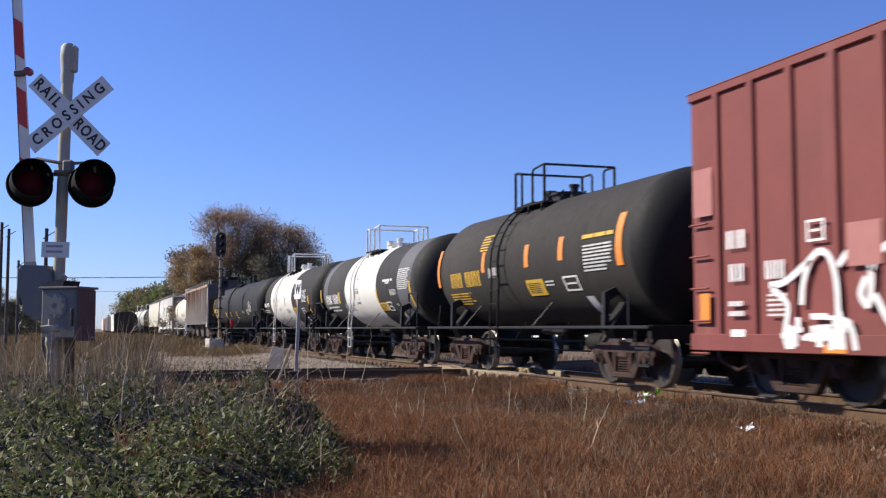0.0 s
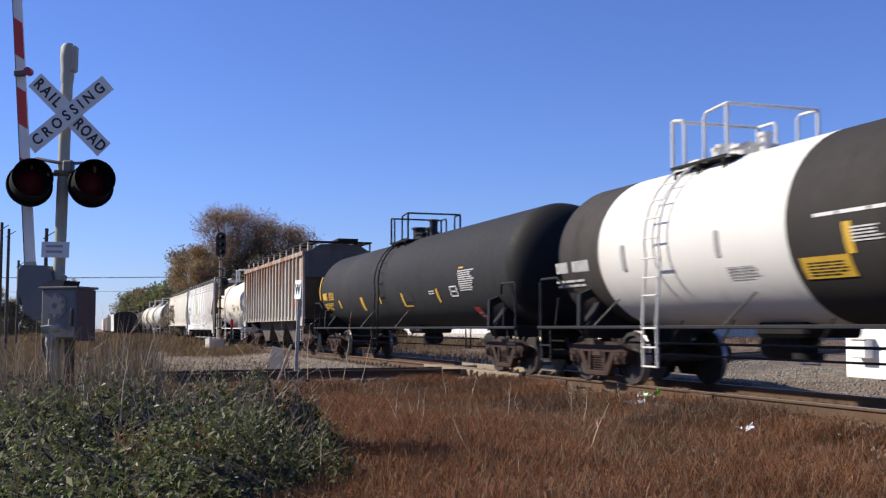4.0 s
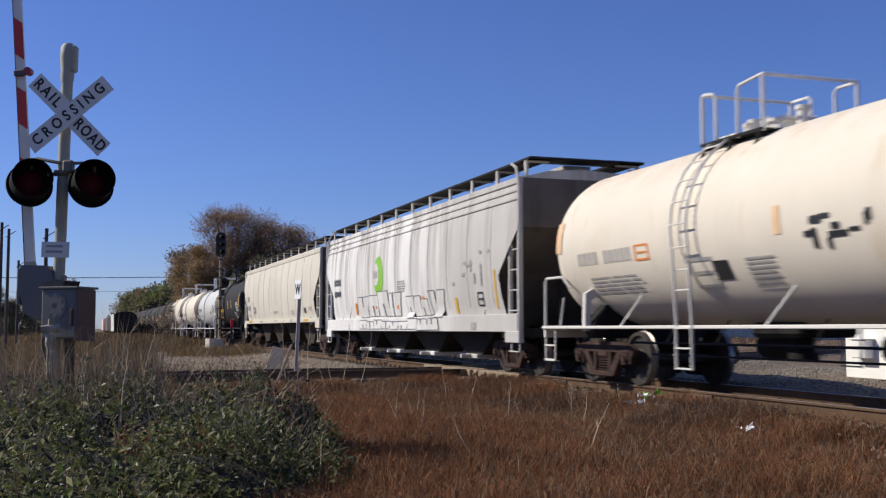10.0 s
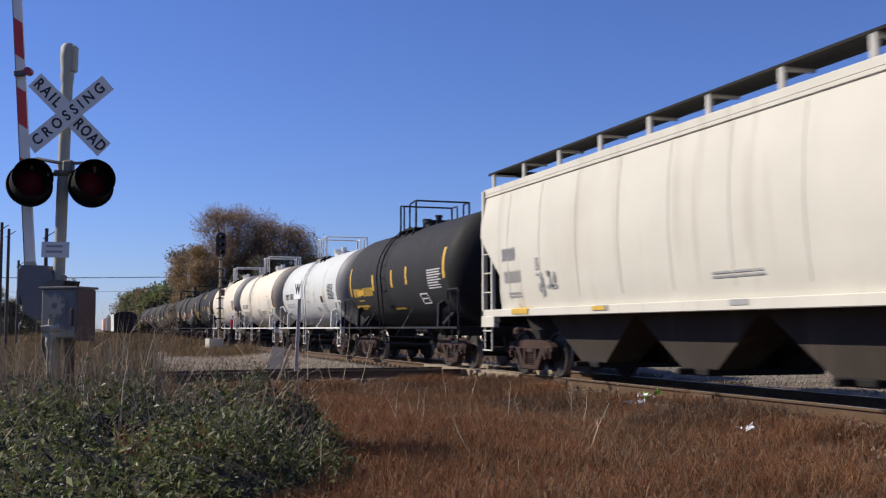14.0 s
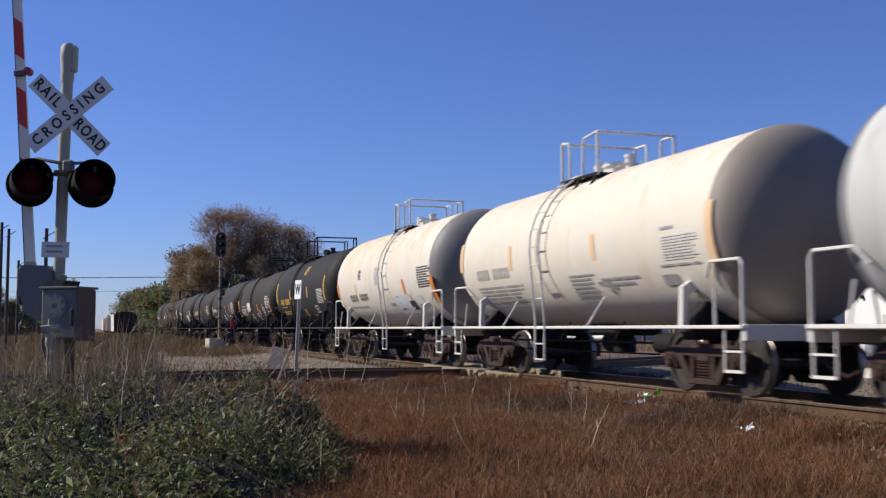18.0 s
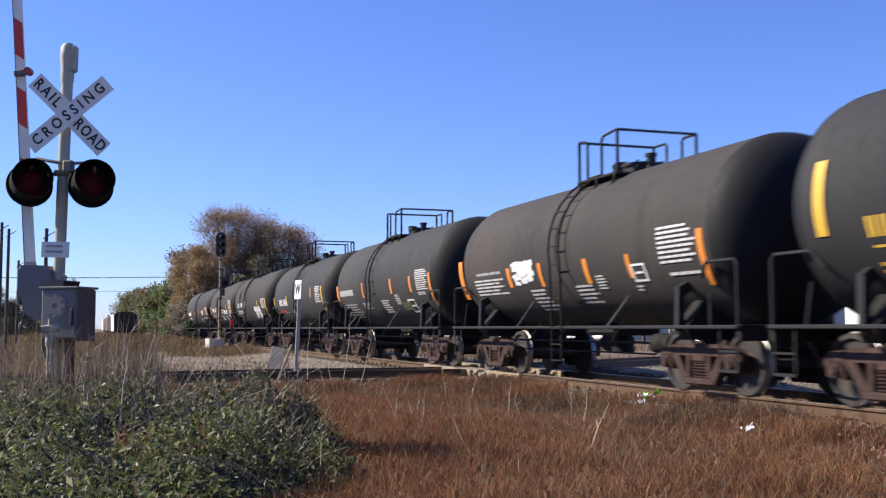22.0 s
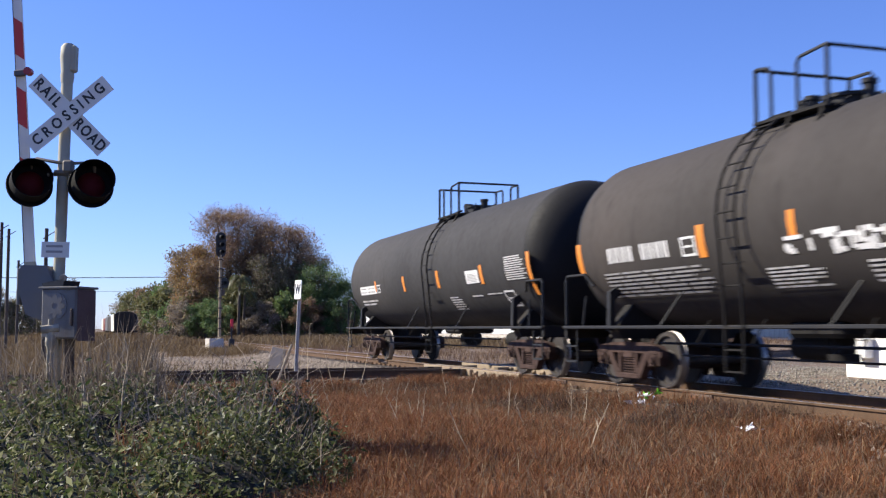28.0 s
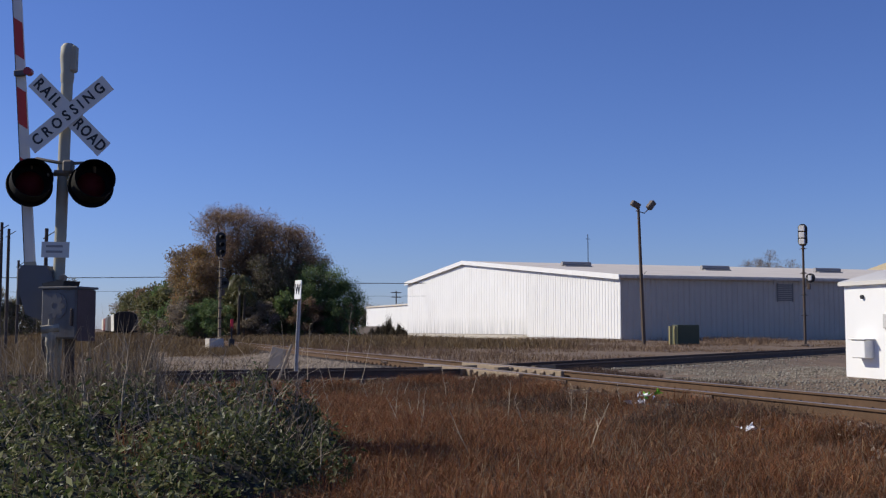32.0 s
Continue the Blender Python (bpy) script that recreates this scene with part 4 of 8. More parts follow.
MARK_16 = [("bar", ORG, 5.22, 5.44, 1.73, 2.44, 0), ("bar", GREYM, 3.16, 5.01, 2.07, 2.26, 0), ("rows", GREYM, 2.88, 4.63, 1.34, 1.83, 4), ("bar", ORG, 1.82, 1.94, 1.94, 2.43, 0), ("rows", GREYM, 1.29, 2.31, 1.60, 1.82, 3), ("bar", ORG, -1.48, -1.33, 1.99, 2.41, 0), ("rows", PALE, -0.87, 0.00, 1.46, 1.86, 4), ("rows", PALE, -2.08, -1.61, 1.68, 1.97, 4), ("bar", ORG, -3.43, -3.28, 1.97, 2.41, 0), ("frame", PALE, -3.30, -2.70, 1.43, 1.79, 0), ("rows", PALE, -4.99, -3.92, 2.01, 2.57, 8), ("rows", PALE, -4.74, -3.94, 1.88, 1.97, 2), ("bar", ORG, -5.19, -5.03, 1.55, 2.42, 0), ("bar", mat("sprayed_olive", (0.075, 0.085, 0.030), 0.8, 0, 0.4, 4.0), -2.85, -2.03, 1.50, 1.72, 0)]
MARK_17 = [("bar", CHARC, -0.85, 0.60, 2.45, 3.30, 0), ("glyph", PALE, 2.48, 4.29, 1.99, 2.26, 9), ("rows", REDM, 3.14, 4.40, 1.70, 1.86, 1), ("rows", GREYM, 2.53, 3.24, 1.68, 1.74, 1), ("bar", YEL, 2.36, 2.50, 1.96, 2.38, 0), ("bar", YEL, 0.30, 0.42, 1.91, 2.33, 0), ("rows", PALE, 0.96, 1.77, 1.44, 1.81, 5), ("bar", YEL, 5.40, 5.56, 1.67, 2.40, 0), ("rows", PALE, -4.65, -3.65, 1.99, 2.62, 8), ("bar", YEL, -4.90, -4.74, 1.68, 2.57, 0)]
MARK_18 = [("glyph", PALE, 2.56, 4.41, 2.16, 2.39, 8), ("rows", PALE, 2.55, 4.50, 1.83, 2.01, 2), ("frame", PALE, 1.47, 1.82, 2.14, 2.44, 0), ("scrib", PALE, -3.40, -1.37, 1.49, 2.05, 70), ("rows", PALE, -5.03, -3.94, 2.00, 2.49, 7), ("bar", YEL, -2.74, -2.61, 2.08, 2.43, 0), ("bar", YEL, -5.32, -5.10, 1.60, 2.43, 0)]
MARK_19 = [("bar", ORG, 5.20, 5.38, 1.95, 2.47, 0), ("glyph", PALE, 2.23, 4.26, 2.07, 2.32, 9), ("frame", PALE, 1.47, 1.87, 2.04, 2.33, 0), ("bar", ORG, 1.22, 1.41, 2.00, 2.47, 0), ("bar", ORG, -0.86, -0.72, 2.14, 2.47, 0), ("bar", ORG, -3.03, -2.89, 2.01, 2.45, 0), ("scrib", PALE, -3.50, -0.50, 1.86, 2.14, 34), ("rows", GREYM, 1.25, 4.50, 1.51, 1.94, 5), ("rows", PALE, -1.18, -0.02, 1.51, 1.80, 4), ("rows", PALE, -2.67, -1.97, 1.52, 1.80, 3), ("frame", PALE, -4.05, -3.50, 1.52, 1.80, 0), ("rows", PALE, -5.11, -4.02, 2.18, 2.71, 8), ("bar", GREYM, -4.95, -4.13, 1.87, 2.10, 0), ("bar", ORG, -5.27, -5.11, 1.59, 2.44, 0)]
MARK_20 = [("bar", PALE, 4.27, 6.17, 2.03, 2.28, 0), ("glyph", SPRAYG, 4.47, 6.07, 2.08, 2.23, 8), ("frame", PALE, 3.81, 4.16, 2.05, 2.28, 0), ("rows", PALE, 4.35, 6.30, 1.71, 1.90, 2), ("bar", ORG, 4.21, 4.36, 2.09, 2.40, 0), ("bar", ORG, 1.24, 1.42, 2.00, 2.41, 0), ("bar", ORG, -1.76, -1.57, 1.99, 2.42, 0), ("bar", PALE, -4.56, -3.73, 2.01, 2.30, 0), ("rows", GREYM, -4.48, -3.83, 2.04, 2.24, 4), ("bar", ORG, -4.84, -4.67, 1.97, 2.39, 0), ("rows", PALE, -2.94, -2.16, 1.44, 1.77, 4), ("rows", PALE, -4.43, -3.74, 1.71, 1.77, 1), ("rows", PALE, -5.65, -4.75, 1.73, 1.78, 1), ("frame", PALE, -6.31, -5.75, 1.45, 1.79, 0), ("rows", PALE, -7.35, -6.22, 1.99, 2.50, 9), ("bar", ORG, -7.56, -7.41, 1.65, 2.51, 0)]
MARK_17 += [("bar", YEL, -2.9, -2.78, 2.2, 2.6, 0)]
# ---- covered hoppers ----
def side_place(x):
    def place(y0, y1, z0, z1):
        g = Geo()
        return g.quad((x, y0, z0), (x, y0, z1), (x, y1, z1), (x, y1, z0))
    return place


POSTS = [-6.98 + 13.96 * i / 17 for i in range(18)]      # ribs of the rusty hopper, along the car


def panel_paint():
    """Dirty white panel with a soft run of rust from its top edge, of a width and length of its own."""
    m = bpy.data.materials.new("panel_rusty_white")
    m.use_nodes = True
    N, Lk = m.node_tree.nodes, m.node_tree.links
    bs = N["Principled BSDF"]
    bs.inputs["Roughness"].default_value, bs.inputs["Specular IOR Level"].default_value = 0.75, 0.22
    tc, oi, sx = N.new("ShaderNodeTexCoord"), N.new("ShaderNodeObjectInfo"), N.new("ShaderNodeSeparateXYZ")
    Lk.new(tc.outputs["Object"], sx.inputs[0])

    def calc(op, *vals):
        n = N.new("ShaderNodeMath")
        n.operation = op
        for k, v in enumerate(vals):
            if hasattr(v, "is_output"):
                Lk.new(v, n.inputs[k])
            else:
                n.inputs[k].default_value = v
        return n.outputs[0]

    def ramp(v, lo, hi):
        n = N.new("ShaderNodeMapRange")
        n.interpolation_type = "SMOOTHSTEP"
        for k, e in (("Value", v), ("From Min", lo), ("From Max", hi)):
            if hasattr(e, "is_output"):
                Lk.new(e, n.inputs[k])
            else:
                n.inputs[k].default_value = e
        return n.outputs["Result"]
    rnd = [calc("FRACT", calc("MULTIPLY", oi.outputs["Random"], k)) for k in (1.0, 7.13, 23.7, 61.9)]
    mp = N.new("ShaderNodeMapping")
    mp.inputs["Scale"].default_value = (1, 7, 0.7)
    off = N.new("ShaderNodeCombineXYZ")
    Lk.new(calc("MULTIPLY", rnd[1], 40.0), off.inputs[0])
    Lk.new(off.outputs[0], mp.inputs["Location"])
    Lk.new(tc.outputs["Object"], mp.inputs["Vector"])
    ns = N.new("ShaderNodeTexNoise")
    ns.inputs["Scale"].default_value, ns.inputs["Detail"].default_value = 1.0, 5.0
    Lk.new(mp.outputs[0], ns.inputs["Vector"])
    fine = N.new("ShaderNodeTexNoise")
    fine.inputs["Scale"].default_value, fine.inputs["Detail"].default_value = 9.0, 4.0
    Lk.new(tc.outputs["Object"], fine.inputs["Vector"])
    rough = calc("MULTIPLY", calc("SUBTRACT", ns.outputs["Fac"], 0.5), 1.0)
    across = calc("ABSOLUTE", calc("ADD", sx.outputs["Y"], calc("MULTIPLY", calc("SUBTRACT", rnd[2], 0.5), 0.35)))
    across = calc("ADD", across, calc("MULTIPLY", rough, 0.5))
    depth = calc("ADD", calc("MULTIPLY", sx.outputs["Z"], -1.0), calc("MULTIPLY", rough, 1.6))
    length = calc("ADD", 0.55, calc("MULTIPLY", rnd[0], 1.9))
    down = ramp(depth, length, calc("MULTIPLY", length, 0.45))
    side = ramp(across, 0.42, 0.12)
    amount = calc("MULTIPLY", calc("MULTIPLY", down, side), calc("ADD", 0.55, calc("MULTIPLY", rnd[3], 0.45)))

    def mix(a, b, fac):
        x = N.new("ShaderNodeMix")
        x.data_type = "RGBA"
        for sock, v in ((x.inputs["A"], a), (x.inputs["B"], b), (x.inputs["Factor"], fac)):
            if hasattr(v, "is_output"):
                Lk.new(v, sock)
            else:
                sock.default_value = v
        return x.outputs["Result"]
    base = mix((0.46, 0.425, 0.37, 1), (0.38, 0.34, 0.285, 1), ramp(fine.outputs["Fac"], 0.35, 0.7))
    rust = mix((0.22, 0.088, 0.032, 1), (0.13, 0.058, 0.028, 1), ramp(ns.outputs["Fac"], 0.4, 0.65))
    Lk.new(mix(base, rust, amount), bs.inputs["Base Color"])
    return m


rust_panel = panel_paint()


def hopper_car(label, front, rear, paint, style, eave=4.15, marks=(), bays=3, seed=2, sill_z=(1.18, 1.36), end_paint=None, bay_mat=None):
    """style: 'ribbed' (posts outside) or 'round' (smooth bulging sides)."""
    rng = random.Random(seed)
    mid, half = (front + rear) / 2, (rear - front) / 2
    car = thing("covered_hopper_car", label, "hopper car", pose(TX, mid, 0), "cars of the freight train")
    TRAIN.append((car, mid))
    end_paint = end_paint or GRIMESHADE
    bay_mat = bay_mat or paint
    s0, s1 = sill_z
    W = 1.52
    # cross-section of one side, from the sill up to the eave
    if style == "round":
        cs = [(W - 0.10, s1 - 0.02), (W - 0.02, s1 + 0.35), (W + 0.035, s1 + 0.9), (W + 0.05, (s1 + eave) / 2), (W + 0.02, eave - 0.7), (W - 0.05, eave - 0.25), (W - 0.09, eave)]
    else:
        cs = [(W - 0.06, s1 - 0.02), (W - 0.06, (s1 + eave) / 2), (W - 0.06, eave)]
    # end cut of the body: slope sheets run inwards below

    def end_y(z):
        """How far the body reaches along the car at height z."""
        if z >= 3.0:
            return half
        if z >= 2.1:
            return half - (3.0 - z) / 0.9 * 1.1
        return half - 1.1 + (2.1 - z) * 0.2
    zs = sorted([s1 - 0.02 + (eave - s1 + 0.02) * i / 14 for i in range(15)] + [2.1, 3.0])

    def width(z):
        for (xa, za), (xb, zb_) in zip(cs[:-1], cs[1:]):
            if za <= z <= zb_ + 1e-6:
                return xa + (xb - xa) * (z - za) / (zb_ - za)
        return cs[-1][0]
    for q in (-1, 1):
        g = Geo()
        vs, F = [], []
        for z in zs:
            e = end_y(z)
            for k in range(9):
                vs.append((q * width(z), -e + 2 * e * k / 8, z))
        for i in range(16):
            for k in range(8):
                f = (i * 9 + k, i * 9 + k + 1, (i + 1) * 9 + k + 1, (i + 1) * 9 + k)
                F.append(f if q > 0 else f[::-1])
        g.add(vs, F)
        part("side_sheet", g, paint, car)
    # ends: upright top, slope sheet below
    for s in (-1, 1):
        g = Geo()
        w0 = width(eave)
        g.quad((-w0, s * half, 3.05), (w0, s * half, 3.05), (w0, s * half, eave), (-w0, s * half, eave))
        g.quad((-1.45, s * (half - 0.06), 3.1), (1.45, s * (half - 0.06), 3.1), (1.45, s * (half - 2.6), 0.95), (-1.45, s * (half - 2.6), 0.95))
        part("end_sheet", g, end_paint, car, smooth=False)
    # roof with its curve, hatches, running boards
    g = Geo()
    w0 = width(eave)
    crown = [(-w0 - 0.02, eave), (-w0 * 0.6, eave + 0.16), (0, eave + 0.22), (w0 * 0.6, eave + 0.16), (w0 + 0.02, eave)]
    g.prism(crown, "y", -half, half)
    g.box(-w0 - 0.05, -half, eave - 0.10, -w0 + 0.02, half, eave + 0.03, 0.01)
    g.box(w0 - 0.02, -half, eave - 0.10, w0 + 0.05, half, eave + 0.03, 0.01)
    part("roof", g, paint, car)
    g = Geo()
    g.box(-0.32, -half + 0.4, eave + 0.26, 0.32, half - 0.4, eave + 0.36, 0.02)
    part("roof_hatch", g, paint, car)
    rb = eave + 0.40
    n = max(8, int(2 * half / 1.62))
    for q in (-1, 1):
        for k in range(4):
            g = Geo().box(q * (0.84 + 0.14 * k) - 0.066, -half - 0.1, rb - 0.02, q * (0.84 + 0.14 * k) + 0.066, half + 0.1, rb + 0.02)
            part("running_board", g, UNDER, car)
        for i in range(n + 1):
            y = -half + 0.15 + (2 * half - 0.3) * i / n
            g = Geo()
            g.box(min(q * 0.78, q * 1.32), y - 0.03, rb - 0.06, max(q * 0.78, q * 1.32), y + 0.03, rb - 0.02)
            g.box(q * 1.29 - 0.025, y - 0.06, eave + 0.02, q * 1.29 + 0.025, y + 0.06, rb - 0.02, 0.005)
            part("board_bracket", g, BRACKET, car)
    for s in (-1, 1):
        g = Geo()
        a, b = sorted((s * (half - 0.5), s * (half + 0.12)))
        g.box(-1.32, a, rb - 0.02, 1.32, b, rb + 0.03, 0.01)
        part("end_running_board", g, UNDER, car)
        if style == "ribbed":    # raised roof end with a hatch box over it
            a, b = sorted((s * (half - 0.45), s * (half + 0.004)))
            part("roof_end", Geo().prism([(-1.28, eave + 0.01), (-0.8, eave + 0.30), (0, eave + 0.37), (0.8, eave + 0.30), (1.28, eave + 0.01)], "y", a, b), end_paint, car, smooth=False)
            a, b = sorted((s * (half - 0.9), s * (half + 0.16)))
            part("hatch_box", Geo().box(-0.12, a, rb + 0.034, 0.72, b, rb + 0.15, 0.02), UNDER, car)
    # posts of the ribbed side
    if style == "ribbed":
        def low(y):
            """Bottom of the side sheet at y, over the sloping ends."""
            e = abs(y) - (half - 1.1)
            return s1 if e < 0 else 2.1 + e / 1.1 * 0.9
        for q in (-1, 1):
            for y in POSTS:
                g = Geo()
                g.box(min(q * (W - 0.1), q * (W + 0.045)), y - 0.055, low(y) - 0.12, max(q * (W - 0.1), q * (W + 0.045)), y + 0.055, eave - 0.02, 0.012)
                part("side_post", g, paint, car)
            for a, b in zip(POSTS[:-1], POSTS[1:]):
                g = Geo()
                w = (b - a) / 2 - 0.058
                top = eave - 0.16
                g.add([(-0.006, -w, s1 + 0.002 - top), (-0.006, w, s1 + 0.002 - top), (-0.006, w, 0), (-0.006, -w, 0), (0.006, -w, s1 + 0.002 - top), (0.006, w, s1 + 0.002 - top), (0.006, w, 0), (0.006, -w, 0)],
                      [(3, 2, 1, 0), (4, 5, 6, 7), (0, 1, 5, 4), (2, 3, 7, 6), (1, 2, 6, 5), (3, 0, 4, 7)])
                part("side_panel", g, rust_panel, car, at=(q * (W - 0.054), (a + b) / 2, top), key=("rib_panel", round(w, 3)))
        for q in (-1, 1):
            g = Geo()
            g.box(q * (W - 0.02) - 0.06, -half, eave - 0.16, q * (W - 0.02) + 0.06, half, eave + 0.02, 0.015)
            part("top_chord", g, paint, car)
    else:
        for q in (-1, 1):
            g = Geo()
            for z in (eave - 0.24, eave - 0.42) if style == "round" and bays == 0 else (eave - 0.13,):
                x = width(z) + 0.012
                g.box(q * x - 0.02, -half + 0.02, z - 0.03, q * x + 0.02, half - 0.02, z + 0.03, 0.008)
            part("top_chord", g, paint, car)
        m = 12
        for q in (-1, 1):
            for i in range(1, m):
                y = -half + 2 * half * i / m
                g = Geo()
                pts = [(q * (width(z) + 0.004), y, z) for z in zs[1:-1]]
                for a, b in zip(pts[:-1], pts[1:]):
                    g.rod(a, b, 0.004, 4, caps=False)
                part("side_seam", g, paint, car)
    # side sill
    for q in (-1, 1):
        g = Geo()
        w1 = W - 0.075 if style == "ribbed" else W - 0.04
        g.box(q * w1 - 0.05, -half, s0, q * w1 + 0.05, half, s1, 0.012)
        part("side_sill", g, paint, car)
    g = Geo()
    g.box(-0.22, -half - 0.25, 0.72, 0.22, half + 0.25, 1.05, 0.02)
    part("centre_sill", g, UNDER, car)
    # discharge bays
    nb = bays or 4
    span = 2 * (half - 2.5)
    for i in range(nb):
        y = -span / 2 + span * (i + 0.5) / nb
        w = span / nb * 0.5
        g = Geo()
        for q in (-1, 1):
            top = [(q * 1.06, y - w, s0 + 0.02), (q * 1.06, y + w, s0 + 0.02), (q * 0.15, y + w, s0 + 0.02), (q * 0.15, y - w, s0 + 0.02)]
            bot = [(q * 0.95, y - 0.5, 0.36), (q * 0.95, y + 0.5, 0.36), (q * 0.3, y + 0.5, 0.36), (q * 0.3, y - 0.5, 0.36)]
            F = [(0, 1, 5, 4), (1, 2, 6, 5), (2, 3, 7, 6), (3, 0, 4, 7), (4, 5, 6, 7)]
            g.add(top + bot, F if q < 0 else [f[::-1] for f in F])
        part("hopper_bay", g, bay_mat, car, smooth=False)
        g = Geo()
        g.box(-1.06, y - 0.4, 0.26, 1.06, y + 0.4, 0.37, 0.02)
        for q in (-1, 1):
            g.rod((q * 1.06, y, 0.32), (q * 1.32, y, 0.32), 0.05, 8)
        part("outlet_gate", g, UNDER if paint is not SOOTYW else paint, car)
    # ends: corner posts, ladders, platforms
    for s in (-1, 1):
        g = Geo()
        a, b = sorted((s * (half - 1.0), s * half))
        g.box(-1.5, a, s0 - 0.12, 1.5, b, s0 + 0.08, 0.01)
        part("end_platform", g, UNDER, car)
        for q in (-1, 1):
            x = q * (W - 0.04)
            g = Geo()
            g.box(x - 0.05, min(s * (half - 0.10), s * half), s0 - 0.1, x + 0.05, max(s * (half - 0.10), s * half), eave, 0.01)
            g.box(x - 0.04, min(s * (half - 0.60), s * (half - 0.52)), s0, x + 0.04, max(s * (half - 0.60), s * (half - 0.52)), 2.75, 0.01)
            part("corner_post", g, paint, car)
            for k in range(6):
                z = 0.5 + 0.42 * k
                part("rung", Geo().rod((x - q * -0.03, s * (half - 0.56), z), (x - q * -0.03, s * (half - 0.05), z), 0.016, 5), paint, car)
            for e in (0.08, 0.5):
                part("sill_step_bar", Geo().rod((x, s * (half - e), 0.48), (x, s * (half - e), s0), 0.02, 5), paint, car)
            g = Geo()
            g.box(x - 0.06, min(s * (half - 0.75), s * half), s0 - 0.22, x + 0.06, max(s * (half - 0.75), s * half), s0 + 0.02, 0.01)
            part("corner_plate", g, paint, car)
        if bays == 0:
            for q in (-1, 1):
                x = q * (W + 0.02)
                part("corner_pipe", Geo().pipe([(x, s * (half + 0.06), s0), (x, s * (half + 0.06), eave - 0.22), (x * 0.99, s * (half - 0.02), eave - 0.02), (x * 0.95, s * (half - 0.28), eave + 0.24), (x * 0.9, s * (half - 0.7), eave + 0.38)], 0.03), paint, car)
        for k in (-0.5, 0.5):
            g = Geo()
            g.box(k - 0.06, min(s * (half - 1.5), s * (half - 0.15)), s0, k + 0.06, max(s * (half - 1.5), s * (half - 0.15)), s0 + 0.12, 0.01)
            g.rod((k, s * (half - 0.2), s0), (k, s * (half - 0.08), 3.0), 0.05, 6)
            part("end_frame", g, UNDER, car)
        coupler(car, s * (half - 0.3), s < 0)
        truck(car, s * (half - 1.55))
    def place(y0, y1, z0, z1):
        g = Geo()
        k = 4
        V = []
        if style == "ribbed":    # between two posts
            pitch = POSTS[1] - POSTS[0]
            c = POSTS[0] + pitch * (math.floor(((y0 + y1) / 2 - POSTS[0]) / pitch) + 0.5)
            w = min((y1 - y0) / 2, pitch / 2 - 0.1)
            m = max(c - pitch / 2 + 0.09 + w, min(c + pitch / 2 - 0.09 - w, (y0 + y1) / 2))
            y0, y1 = m - w, m + w
        for i in range(k + 1):
            z = z0 + (z1 - z0) * i / k
            x = -(W + 0.018 if z < s1 and style != "ribbed" else width(z) + (0.016 if style == "ribbed" else 0.008))
            V += [(x, y0, z), (x, y1, z)]
        return g.add(V, [(2 * i + 2, 2 * i + 3, 2 * i + 1, 2 * i) for i in range(k)])
    mark_parts(car, marks, place, rng)
    return car


# ---- boxcar ----
def spline(pts, n):
    out = []
    P = [Vector(p) for p in pts]
    for i in range(len(P) - 1):
        p0, p1, p2, p3 = P[max(0, i - 1)], P[i], P[i + 1], P[min(len(P) - 1, i + 2)]
        for k in range(n):
            t = k / n
            out.append(0.5 * (2 * p1 + (p2 - p0) * t + (2 * p0 - 5 * p1 + 4 * p2 - p3) * t * t + (3 * p1 - 3 * p2 + p3 - p0) * t ** 3))
    out.append(P[-1])
    return out


